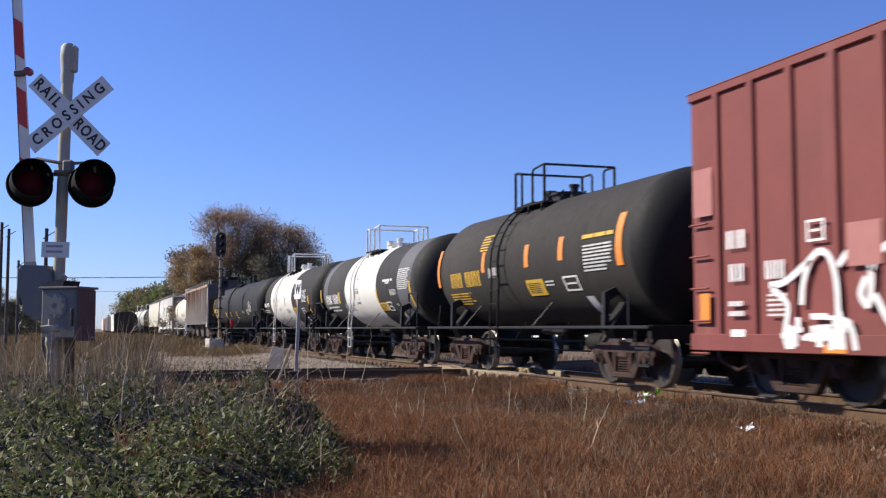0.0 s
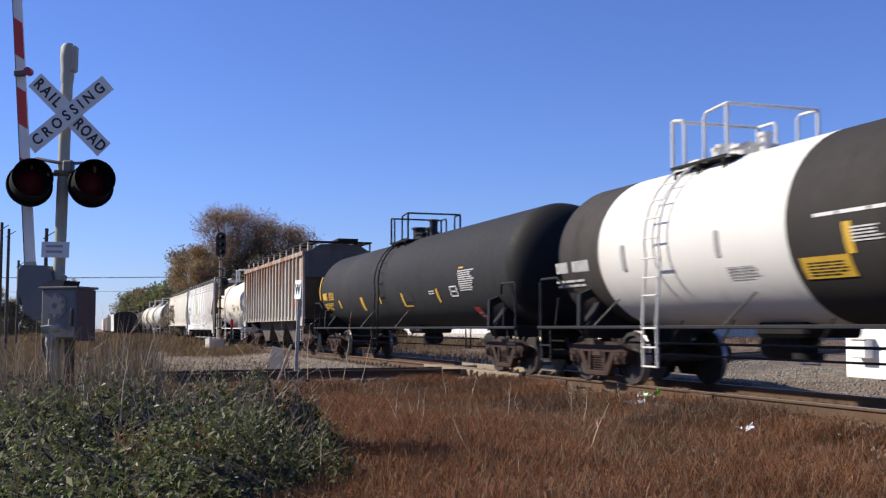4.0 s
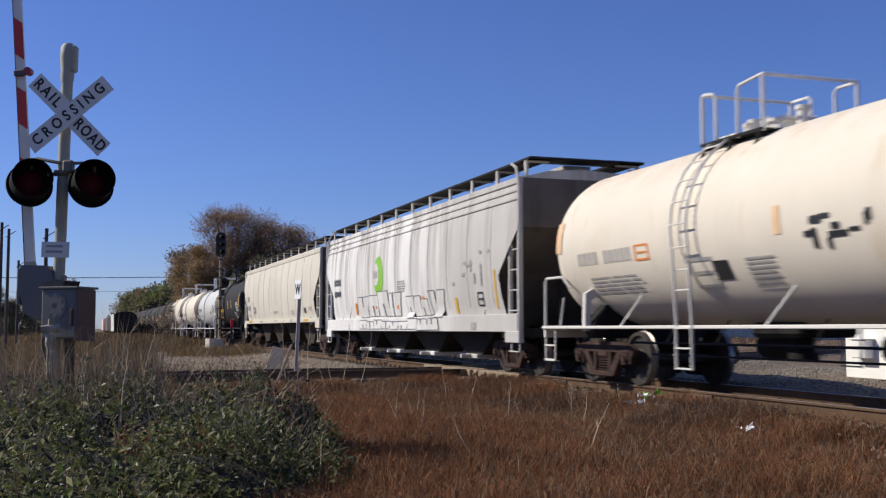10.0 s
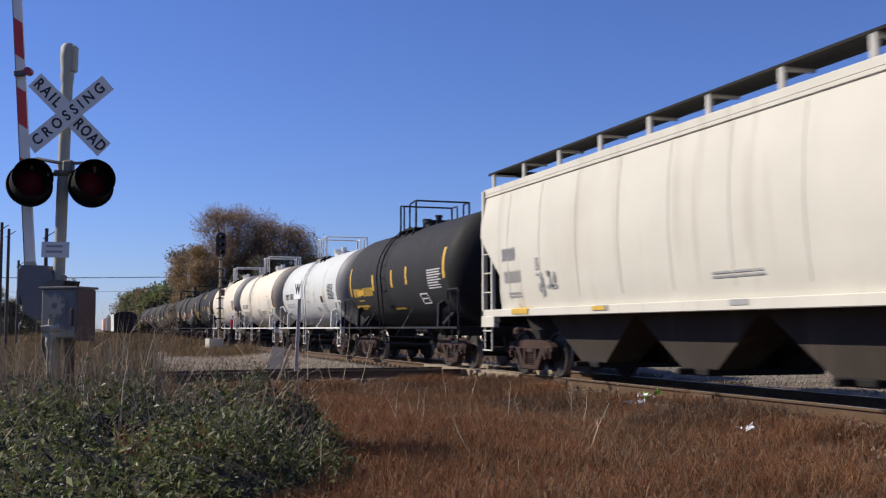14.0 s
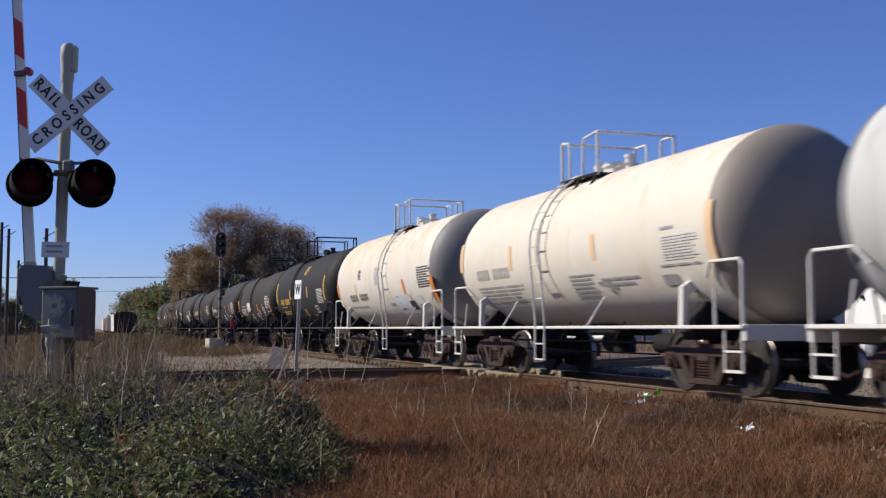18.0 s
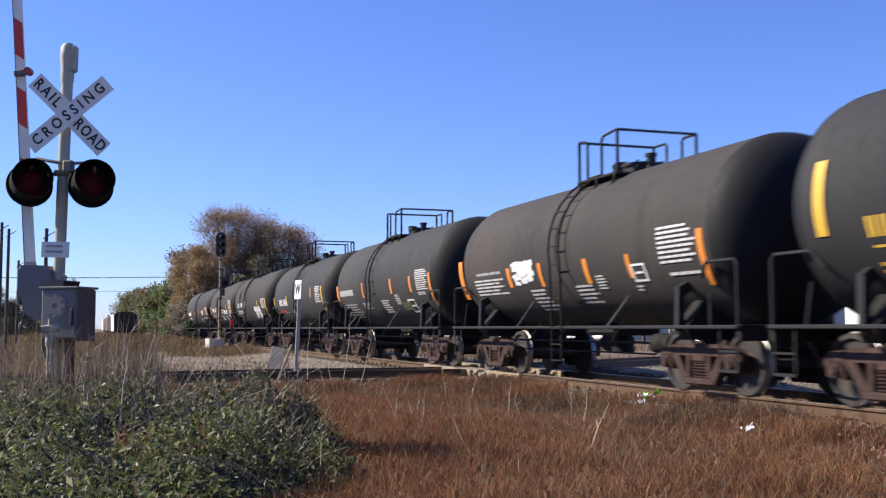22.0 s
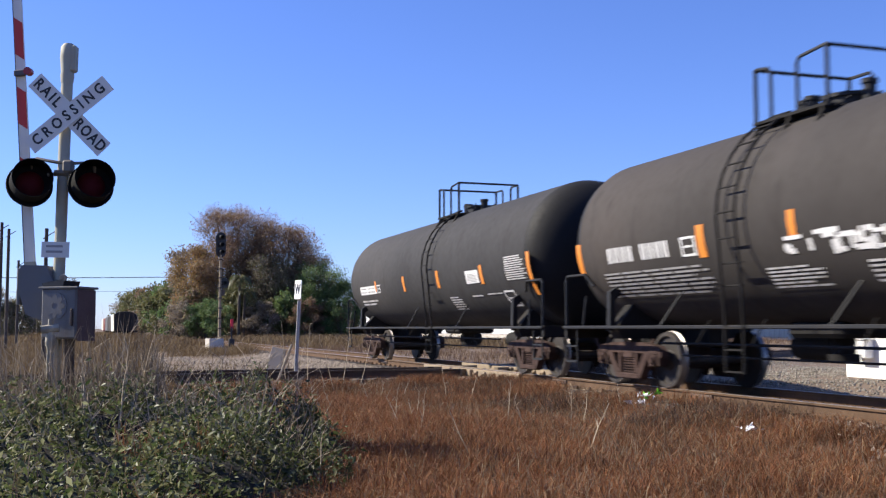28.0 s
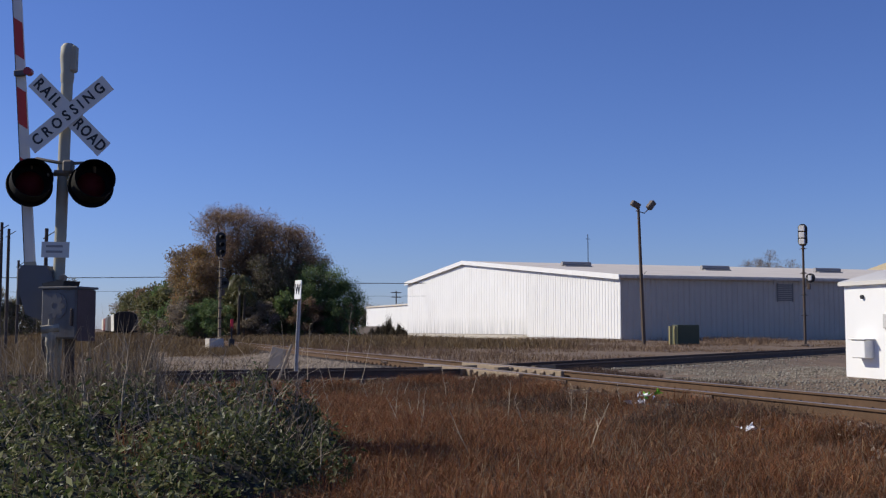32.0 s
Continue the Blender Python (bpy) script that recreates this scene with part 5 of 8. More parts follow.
def box_car(label, front, rear, marks=()):
    mid, half = (front + rear) / 2, (rear - front) / 2
    car = thing("boxcar", label, "boxcar", pose(TX, mid, 0), "cars of the freight train")
    TRAIN.append((car, mid))
    W, z0, z1 = 1.46, 0.80, 4.41
    g = Geo()
    g.box(-W, -half, z0, W, half, z1, 0.02)
    part("body", g, BOXRED, car)
    for q in (-1, 1):
        g = Geo()
        g.box(q * W - 0.06, -half, z0 - 0.14, q * W + 0.03, half, z0 + 0.1, 0.01)
        part("side_sill", g, BOXRED, car)
        g = Geo()
        g.box(q * W - 0.05, -half, z1 - 0.12, q * W + 0.05, half, z1 + 0.02, 0.012)
        part("top_chord", g, BOXRED, car)
        y = half - 0.70
        while y > -half + 0.3:
            if abs(y) > 2.0:
                g = Geo()
                g.box(q * W - 0.05, y - 0.07, z0, q * W + 0.05, y + 0.07, z1 - 0.02, 0.012)
                part("side_post", g, BOXRED, car)
            y -= 0.83
        g = Geo()
        g.box(q * W - 0.07, -1.9, z0 + 0.05, q * W + 0.07, 1.9, z1 - 0.15, 0.02)
        part("sliding_door", g, BOXRED, car)
    g = Geo()
    g.prism([(-W - 0.06, z1), (-W * 0.5, z1 + 0.12), (0, z1 + 0.16), (W * 0.5, z1 + 0.12), (W + 0.06, z1)], "y", -half - 0.05, half + 0.05)
    part("roof", g, mat("roof_galvanised", (0.5, 0.48, 0.46), 0.5, 0.3, 0.2, 2.0, RUST, 0.2), car)
    for s in (-1, 1):
        for k in range(7):
            g = Geo()
            z = z0 + 0.3 + k * 0.44
            g.prism([(-1.3, z), (1.3, z), (1.15, z + 0.2), (-1.15, z + 0.2)], "y", min(s * half, s * (half + 0.05)), max(s * half, s * (half + 0.05)))
            part("end_rib", g, BOXRED, car)
        for q in (-1, 1):
            x = q * (W + 0.07)
            for k in range(5):
                z = 0.62 + 0.46 * k
                part("rung", Geo().rod((x, s * (half - 0.06), z), (x, s * (half - 0.5), z), 0.018, 5), BOXRED, car)
        coupler(car, s * (half - 0.2), s < 0)
        truck(car, s * (half - 1.75))
    g = Geo()
    g.box(-0.25, -half, 0.66, 0.25, half, 1.0, 0.02)
    for y in (-4, -2, 2, 4):
        g.box(-1.3, y - 0.1, 0.75, 1.3, y + 0.1, 1.0, 0.01)
    part("centre_sill", g, UNDER, car)
    place = side_place(-W - 0.062)
    mark_parts(car, marks, place, random.Random(4))
    # sprayed loops: bent strokes in one plane
    for st in (((5.92, 1.53), (5.6, 1.56), (5.2, 1.75), (4.93, 1.9), (4.73, 1.82), (4.62, 1.52), (4.6, 1.12)), ((5.27, 1.26), (5.23, 1.54), (5.09, 1.8)),
               ((4.58, 1.71), (4.38, 1.87), (4.14, 1.88), (4.03, 1.62), (4.08, 1.24), (4.21, 1.37), (4.11, 1.56)), ((5.87, 1.49), (5.55, 1.27), (5.62, 0.91), (5.57, 0.72)),
               ((4.66, 1.08), (4.41, 1.02), (4.31, 0.72)), ((4.03, 1.62), (3.84, 1.86), (3.5, 1.9), (3.3, 1.5), (3.4, 1.0)), ((3.98, 1.36), (3.7, 1.0), (3.5, 1.2))):
        pts = spline([(0, a, b) for a, b in st], 5)
        g = Geo()
        V = []
        for i, p in enumerate(pts):
            t = (pts[min(i + 1, len(pts) - 1)] - pts[max(0, i - 1)]).normalized()
            o = Vector((0, -t.z, t.y)) * 0.045
            V += [(-W - 0.066, p.y + o.y, p.z + o.z), (-W - 0.066, p.y - o.y, p.z - o.z)]
        g.add(V, [(2 * i, 2 * i + 1, 2 * i + 3, 2 * i + 2) for i in range(len(pts) - 1)])
        part("sprayed_stroke", g, PALE, car, smooth=False)
    return car


# ---- the train, front to back ----
box_car("red-brown ribbed steel boxcar with white sprayed loops on its side", -2.0, 13.67, MARK_1)
tank_car("dirty black tank car with orange and yellow markings", 15.68, 25.62, 1.37, BLACKS, marks=MARK_2, ladder_y=0.95, seed=2, hoops=False)
tank_car("grey tank car with a white centre band and black ends", 28.06, 39.75, 1.32, DGREY, WHITE, bands=((-1.78, 2.35, WHITE), (-5.5, -4.1, MGREY), (5.0, 6.2, MGREY)), marks=MARK_3, ladder_y=0.8, sill_mat=FITK, ladder_mat=WHITE, end_mat=SHADEK, seed=3)
tank_car("black tank car with a white centre band", 41.7, 53.1, 1.34, BLACKS, WHITE, bands=((-1.24, 4.06, WHITE),), marks=MARK_4, ladder_y=2.0, sill_mat=FITK, ladder_mat=WHITE, seed=4)
tank_car("long dark grey tank car with yellow markings and valves", 55.7, 74.45, 1.36, CHARC, FITK, dome="valves", marks=MARK_5, ladder_y=0.9, platform_y=0.15, pl=0.9, seed=5)
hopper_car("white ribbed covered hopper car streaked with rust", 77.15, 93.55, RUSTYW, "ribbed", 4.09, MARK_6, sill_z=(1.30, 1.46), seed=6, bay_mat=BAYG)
tank_car("cream tank car with rust streaks and white fittings", 95.4, 106.15, 1.46, CREAM, WHITE, marks=MARK_7, ladder_y=0.9, platform_y=0.1, seed=7)
hopper_car("sooty white covered hopper car with a green disc and sprayed letters", 107.9, 125.85, SOOTYW, "round", 4.07, MARK_8, bays=0, sill_z=(0.90, 1.28), seed=8, bay_mat=UNDER)
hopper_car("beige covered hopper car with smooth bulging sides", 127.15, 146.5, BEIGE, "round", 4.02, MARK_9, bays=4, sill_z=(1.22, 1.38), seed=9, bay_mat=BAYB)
tank_car("dark grey tank car with yellow lettering", 149.0, 159.3, 1.5, CHARC, FITK, marks=MARK_10, ladder_y=0.8, seed=10)
tank_car("clean white tank car with black data panel", 161.25, 171.84, 1.46, SHELLW, WHITE, marks=MARK_11, ladder_y=0.0, platform_y=0.35, end_mat=SHADEG, seed=11)
tank_car("cream tank car with faded orange stripes", 174.6, 185.1, 1.5, CREAM, WHITE, marks=MARK_12, ladder_y=0.75, end_mat=SHADEB, seed=12)
tank_car("white tank car with orange stains and grey panels", 187.4, 197.85, 1.55, STAINW, WHITE, marks=MARK_13, ladder_y=-0.8, platform_y=0.9, end_mat=SHADEG, seed=13)
tank_car("dark grey tank car with yellow lettering and markings", 199.8, 210.5, 1.52, CHARC, FITK, marks=MARK_14, ladder_y=0.6, platform_y=0.35, pl=1.05, seed=14)
tank_car("brownish black tank car with white sprayed letters", 212.6, 223.0, 1.45, BROWNB, FITK, marks=MARK_15, ladder_y=-0.1, seed=15)
tank_car("dark grey tank car with faded white lettering", 225.5, 236.05, 1.46, DGREY, FITK, marks=MARK_16, ladder_y=0.75, seed=16)
tank_car("dark grey tank car with white and red lettering", 238.3, 249.0, 1.46, DGREY, FITK, marks=MARK_17, ladder_y=0.0, platform_y=0.5, seed=17)
tank_car("brownish black tank car with a white sprayed patch", 251.6, 262.2, 1.5, BROWNB, FITK, marks=MARK_18, ladder_y=0.8, seed=18)
tank_car("brownish black tank car with white lettering and orange stripes", 264.2, 274.8, 1.5, BROWNB, FITK, marks=MARK_19, ladder_y=0.48, seed=19)
tank_car("long dark grey tank car, last of the train", 277.2, 291.9, 1.52, DGREY, FITK, marks=MARK_20, ladder_y=-1.0, platform_y=0.8, seed=20)
# ---- ground and tracks ----
RS = np.random.RandomState(11)
EARTH = mat("earth", (0.155, 0.106, 0.066), 0.95, 0, 0.35, 0.7, (0.09, 0.062, 0.043), 0.4, None, 0, 0.6, 12)
BALLAST = mat("ballast_stone", (0.215, 0.19, 0.15), 0.9, 0, 0.3, 5.0, (0.16, 0.115, 0.082), 0.3, None, 0, 0.4, 20, island=0.45)

# near rail of the crossing track: a gentle curve
R2 = [(-12.0, 11.5, 0.16), (-4.0, 17.8, 0.14), (1.6, 21.2, 0.10), (5.5, 23.3, 0.05), (9.3, 24.9, 0.0), (15.5, 29.0, 0.0), (22.6, 34.0, 0.0), (33.5, 41.8, 0.0), (62, 62.5, 0.0), (140, 120, 0.0)]


NEAR2 = spline(R2, 8)


def shift(path, d):
    out = []
    for i, p in enumerate(path):
        a, b = path[max(0, i - 1)], path[min(len(path) - 1, i + 1)]
        t = (b - a).normalized()
        out.append(p + Vector((-t.y, t.x, 0)) * d)
    return out


MID2, FAR2 = shift(NEAR2, 0.7525), shift(NEAR2, 1.505)
M2 = np.array([(p.x, p.y) for p in MID2])


TABLE = RS.uniform(0, 1, (256, 256))


def vnoise(x, y, s, seed=0):
    """Smooth value noise from 0 to 1 over the plan."""
    x, y = np.asarray(x, float) * s + seed * 17.3 + 4000, np.asarray(y, float) * s + seed * 9.1 + 4000
    i, j = np.floor(x).astype(int), np.floor(y).astype(int)
    u, v = x - i, y - j
    u, v = u * u * (3 - 2 * u), v * v * (3 - 2 * v)
    a, b = TABLE[i % 256, j % 256], TABLE[(i + 1) % 256, j % 256]
    c, d = TABLE[i % 256, (j + 1) % 256], TABLE[(i + 1) % 256, (j + 1) % 256]
    return (a * (1 - u) + b * u) * (1 - v) + (c * (1 - u) + d * u) * v


def near_track2(x, y):
    """Distance from the crossing track's centre line."""
    x, y = np.atleast_1d(x).astype(float), np.atleast_1d(y).astype(float)
    best = np.full(len(x), 1e9)
    for a, b in zip(M2[:-1], M2[1:]):
        d = b - a
        t = np.clip(((x - a[0]) * d[0] + (y - a[1]) * d[1]) / (d ** 2).sum(), 0, 1)
        best = np.minimum(best, (a[0] + d[0] * t - x) ** 2 + (a[1] + d[1] * t - y) ** 2)
    return np.sqrt(best)


def lie_many(x, y):
    """Height of the ground."""
    x, y = np.atleast_1d(x).astype(float), np.atleast_1d(y).astype(float)
    z = -0.42 + 0.10 * (vnoise(x, y, 0.25, 1) - 0.5) + 0.06 * (vnoise(x, y, 0.9, 3) - 0.5)
    z += np.clip((y - 40) * 0.006, 0, 0.25)
    d = np.minimum(np.abs(x - TX), near_track2(x, y))
    k = np.clip((3.3 - d) / 1.7, 0, 1)
    z += (-0.222 - z) * k * k * (3 - 2 * k)
    g = np.clip(1 - np.hypot((x - 17.0) / 6, (y - 23.5) / 5), 0, 1) * (x > TX + 1)
    return z + np.minimum(0.2, g * 0.5)


def lie(x, y):
    return float(lie_many(x, y)[0])


xs = [-2500, -900, -400, -200, -120, -70, -45, -32, -24] + [v * 0.8 - 18 for v in range(60)] + [31, 33, 36, 39, 43, 48, 55, 65, 80, 110, 160, 240, 400, 900, 2500]
ys = [-2500, -900, -300, -120, -60, -30, -18] + [v * 0.8 - 10 for v in range(75)] + [51, 53, 56, 60, 65, 72, 80, 90, 105, 125, 150, 190, 260, 380, 600, 1200, 3000]
g = Geo()
gx_, gy_ = np.meshgrid(xs, ys)
g.v = [tuple(p) for p in np.stack([gx_.ravel(), gy_.ravel(), lie_many(gx_.ravel(), gy_.ravel())], 1)]
nx = len(xs)
g.f = [(j * nx + i, j * nx + i + 1, (j + 1) * nx + i + 1, (j + 1) * nx + i) for j in range(len(ys) - 1) for i in range(nx - 1)]
ground = tagged(new("ground", g.mesh("ground", EARTH)), "brown earth ground under dry winter grass", "ground", kind="structure")


def rail_sweep(path, mats):
    """A rail: foot, web and head swept along a path at head height."""
    prof = [(-0.075, -0.178), (0.075, -0.178), (0.075, -0.165), (0.012, -0.145), (0.010, -0.045), (0.037, -0.035), (0.037, -0.006), (0.030, 0.0), (-0.030, 0.0), (-0.037, -0.006), (-0.037, -0.035), (-0.010, -0.045), (-0.012, -0.145), (-0.075, -0.165)]
    g = Geo()
    n = len(prof)
    for i, p in enumerate(path):
        a, b = path[max(0, i - 1)], path[min(len(path) - 1, i + 1)]
        t = (b - a).normalized()
        s = Vector((-t.y, t.x, 0))
        g.v += [tuple(p + s * u + Vector((0, 0, w))) for u, w in prof]
    for i in range(len(path) - 1):
        for k in range(n):
            j = (k + 1) % n
            g.f.append((i * n + k, (i + 1) * n + k, (i + 1) * n + j, i * n + j))
            g.m.append(1 if k in (6, 7, 8) else 0)
    ob = new("rail", g.mesh("rail", mats, False))
    return ob


main_track = thing("railway_track", "straight railway track with rusty rails on ballast", "track", kind="structure")
for s in (-0.7525, 0.7525):
    r = rail_sweep([Vector((TX + s, y, 0)) for y in (-220, -40, 0, 10, 20, 30, 40, 60, 100, 200, 420)], [RAILRUST, RAILTOP])
    r.parent = main_track
for i, y in enumerate((8.0, 14.6, 19.8, 33.0)):
    g = Geo()
    g.box(TX - 0.7525 - 0.045, y - 0.32, -0.13, TX - 0.7525 - 0.012, y + 0.32, -0.05, 0.008)
    for q in (-0.24, -0.1, 0.1, 0.24):
        g.rod((TX - 0.7525 - 0.075, y + q, -0.09), (TX - 0.7525 - 0.04, y + q, -0.09), 0.018, 6)
    part("joint_bar", g, RAILDARK, main_track)
cross_track = thing("crossing_railway_track", "second railway track crossing on dark rusty rails", "track", kind="structure")
for p in (NEAR2, FAR2):
    for path in ([q for q in p if q.x < TX - 0.95], [q for q in p if q.x > TX + 0.95]):
        r = rail_sweep(path, [RAILDARK, RAILDARK])
        r.parent = cross_track


def tie_geo():
    return Geo().box(-1.3, -0.115, -0.36, 1.3, 0.115, -0.182, 0.015)


def plate_geo():
    g = Geo()
    for s in (-1, 1):
        g.box(s * 0.7525 - 0.17, -0.09, -0.182, s * 0.7525 + 0.17, 0.09, -0.165, 0.004)
        for q in (-0.1, 0.1):
            g.box(s * 0.7525 + q - 0.02, -0.02, -0.165, s * 0.7525 + q + 0.02, 0.02, -0.13, 0.004)
    return g


g = Geo()
bed_x = [TX - 1.75 + 0.25 * i for i in range(15)]
bed_y = [-60.0, -20.0] + [0.8 * i for i in range(100)] + [90, 110, 140, 180, 240, 300, 420]
px_, py_ = np.meshgrid(bed_x, bed_y)
g.v = [tuple(p) for p in np.stack([px_.ravel() + 0.25 * (vnoise(px_.ravel(), py_.ravel(), 1.1, 33) - 0.5), py_.ravel(), lie_many(px_.ravel(), py_.ravel()) + 0.008], 1)]
g.f = [(j * 15 + i, j * 15 + i + 1, (j + 1) * 15 + i + 1, (j + 1) * 15 + i) for j in range(len(bed_y) - 1) for i in range(14)]
g.m = [0] * len(g.f)
part("track_bed", g, mat("oily_ballast_bed", (0.085, 0.069, 0.055), 0.95, 0, 0.5, 7.0, (0.05, 0.04, 0.033), 0.5, None, 0, 1.0, 16), main_track)
y = 4.0
while y < 75:
    part("tie", tie_geo, TIE, main_track, at=pose(TX + random.uniform(-0.05, 0.05), y, random.uniform(-0.01, 0.01), 0, 0, random.uniform(-1.5, 1.5)), key="tie")
    if y < 40:
        part("tie_plate", plate_geo, RAILRUST, main_track, at=(TX, y, 0), key="tie_plate")
    y += 0.53
acc = 0
for a, b in zip(MID2[:-1], MID2[1:]):
    if a.x > 70:
        break
    d = b - a
    L = d.length
    while acc < L:
        p = a + d * (acc / L)
        if abs(p.x - TX) > 1.6:
            part("tie", tie_geo, TIE, cross_track, at=pose(p.x, p.y, p.z, 0, 0, math.degrees(math.atan2(d.y, d.x)) + 90 + random.uniform(-2, 2)), key="tie")
        acc += 0.55
    acc -= L

# the diamond: heavy castings and guard rails where the tracks cross
CAST = mat("diamond_casting", (0.27, 0.205, 0.135), 0.8, 0.0, 0.25, 4.0, (0.2, 0.12, 0.07), 0.35, None, 0, 0.3, 30)
diamond = thing("crossing_diamond", "tan cast-steel crossing diamond with bolted guard rails", "track crossing", kind="structure")
for s in (-1, 1):
    x = TX + s * 0.7525
    cy = 25.3 + s * 0.55 + 0.35
    for e, nm in ((-0.16, "guard_rail"), (0.16, "guard_rail")):
        g = Geo()
        g.box(x + e - 0.05, cy - 3.6, -0.17, x + e + 0.05, cy + 3.2, -0.004, 0.015)
        part(nm, g, CAST, diamond)
    g = Geo()
    g.box(x - 0.3, cy - 0.75, -0.19, x + 0.3, cy + 0.75, -0.012, 0.02)
    part("casting", g, CAST, diamond)
    for k in range(5):
        y = cy - 3.2 + k * 0.55
        g = Geo()
        g.box(x - 0.26, y - 0.08, -0.16, x - 0.21, y + 0.08, -0.04, 0.012)
        for q in (-0.05, 0.05):
            g.rod((x - 0.3, y + q, -0.1), (x - 0.25, y + q, -0.1), 0.025, 6)
        part("joint_block", g, CAST, diamond)
i5 = [q for q in range(len(MID2)) if TX - 2.0 < MID2[q].x < TX + 2.2]
for p in (NEAR2, FAR2):
    a, b = p[i5[0]], p[i5[-1]]
    for k0, k1 in ((0.0, 0.24), (0.36, 0.62), (0.76, 1.0)):
        g = Geo()
        u, v = a.lerp(b, k0), a.lerp(b, k1)
        t = (v - u).normalized()
        n = Vector((-t.y, t.x, 0)) * 0.06
        z0, z1 = Vector((0, 0, -0.17)), Vector((0, 0, -0.008))
        vs = [u - n + z0, u + n + z0, v + n + z0, v - n + z0, u - n + z1, u + n + z1, v + n + z1, v - n + z1]
        g.add(vs, [(3, 2, 1, 0), (4, 5, 6, 7), (0, 1, 5, 4), (1, 2, 6, 5), (2, 3, 7, 6), (3, 0, 4, 7)])
        part("crossing_rail", g, CAST, diamond)


def array_mesh(name, V, F, material, smooth=False):
    me = bpy.data.meshes.new(name)
    V, F = np.asarray(V, np.float32), np.asarray(F, np.int32)
    me.vertices.add(len(V))
    me.vertices.foreach_set("co", V.ravel())
    k = F.shape[1]
    me.loops.add(F.size)
    me.loops.foreach_set("vertex_index", F.ravel())
    me.polygons.add(len(F))
    me.polygons.foreach_set("loop_start", np.arange(0, F.size, k, dtype=np.int32))
    me.materials.append(material)
    if smooth:
        me.polygons.foreach_set("use_smooth", np.ones(len(F), bool))
    me.update(calc_edges=True)
    return me


def stones(name, x, y, size, material, lift=0.0):
    n = len(x)
    base = np.array([(1, 0, 0), (-1, 0, 0), (0, 1, 0), (0, -1, 0), (0, 0, 1), (0, 0, -1)], float)
    tri = np.array([(0, 2, 4), (2, 1, 4), (1, 3, 4), (3, 0, 4), (2, 0, 5), (1, 2, 5), (3, 1, 5), (0, 3, 5)])
    z = lie_many(x, y) + lift
    r = size * RS.uniform(0.55, 1.4, (n, 6, 1))
    a = RS.uniform(0, 6.28, n)
    ca, sa = np.cos(a), np.sin(a)
    P = base[None] * r * np.array([1.1, 0.9, 0.75])
    Q = P.copy()
    Q[..., 0] = P[..., 0] * ca[:, None] - P[..., 1] * sa[:, None]
    Q[..., 1] = P[..., 0] * sa[:, None] + P[..., 1] * ca[:, None]
    Q += np.stack([x, y, z], 1)[:, None]
    F = tri[None] + (np.arange(n) * 6)[:, None, None]
    return new(name, array_mesh(name, Q.reshape(-1, 3), F.reshape(-1, 3), material))


# dark oily ballast in the main track, paler stone beyond it
DIRTY = mat("oily_ballast_stone", (0.115, 0.092, 0.073), 0.9, 0, 0.35, 5.0, (0.07, 0.05, 0.04), 0.4, None, 0, 0.4, 20, island=0.5)
n = 22000
x, y = TX + RS.uniform(-1.5, 1.75, n), 2 + 58 * RS.uniform(0, 1, n) ** 1.3
tagged(stones("ballast", x, y, RS.uniform(0.02, 0.045, (n, 1, 1)), DIRTY, 0.0), "dark oily crushed stone ballast between the rails", "ballast", kind="stuff")
x, y = RS.uniform(11.5, 27, 34000), RS.uniform(13, 34, 34000)
k = (near_track2(x, y) > 0.2) & (vnoise(x, y, 0.45, 22) + 0.3 * vnoise(x, y, 2.1, 23) > 0.46) & (x > 12.2 + 1.6 * vnoise(x, y, 0.7, 24)) & (x > 0.52 * y + 4 * (vnoise(x, y, 0.6, 25) - 0.4))
tagged(stones("ballast", x[k], y[k], RS.uniform(0.018, 0.045, (k.sum(), 1, 1)), BALLAST, 0.0), "grey-brown crushed stone ballast along the track", "ballast", kind="stuff")
q = RS.randint(0, len(M2) - 9, 14000)
f = RS.uniform(0, 1, 14000)
px = M2[q, 0] + (M2[q + 1, 0] - M2[q, 0]) * f + RS.normal(-0.6, 1.5, 14000)
py = M2[q, 1] + (M2[q + 1, 1] - M2[q, 1]) * f + RS.normal(1.3, 2.0, 14000)
k = (px > -9) & (px < 45)
tagged(stones("ballast", px[k], py[k], 0.045, BALLAST, 0.0), "pale crushed stone ballast beside the crossing track", "ballast", kind="stuff")


x, y = RS.uniform(1.5, 8.6, 15000), RS.uniform(26, 51, 15000)
k = (near_track2(x, y) > 1.0) & (vnoise(x, y, 0.5, 31) > 0.2)
tagged(stones("gravel", x[k], y[k], 0.06, mat("pale_gravel", (0.235, 0.19, 0.148), 0.9, 0, 0.25, 5.0, (0.22, 0.155, 0.11), 0.3, island=0.4), 0.0), "pale gravel spread beyond the crossing track", "gravel", kind="stuff")

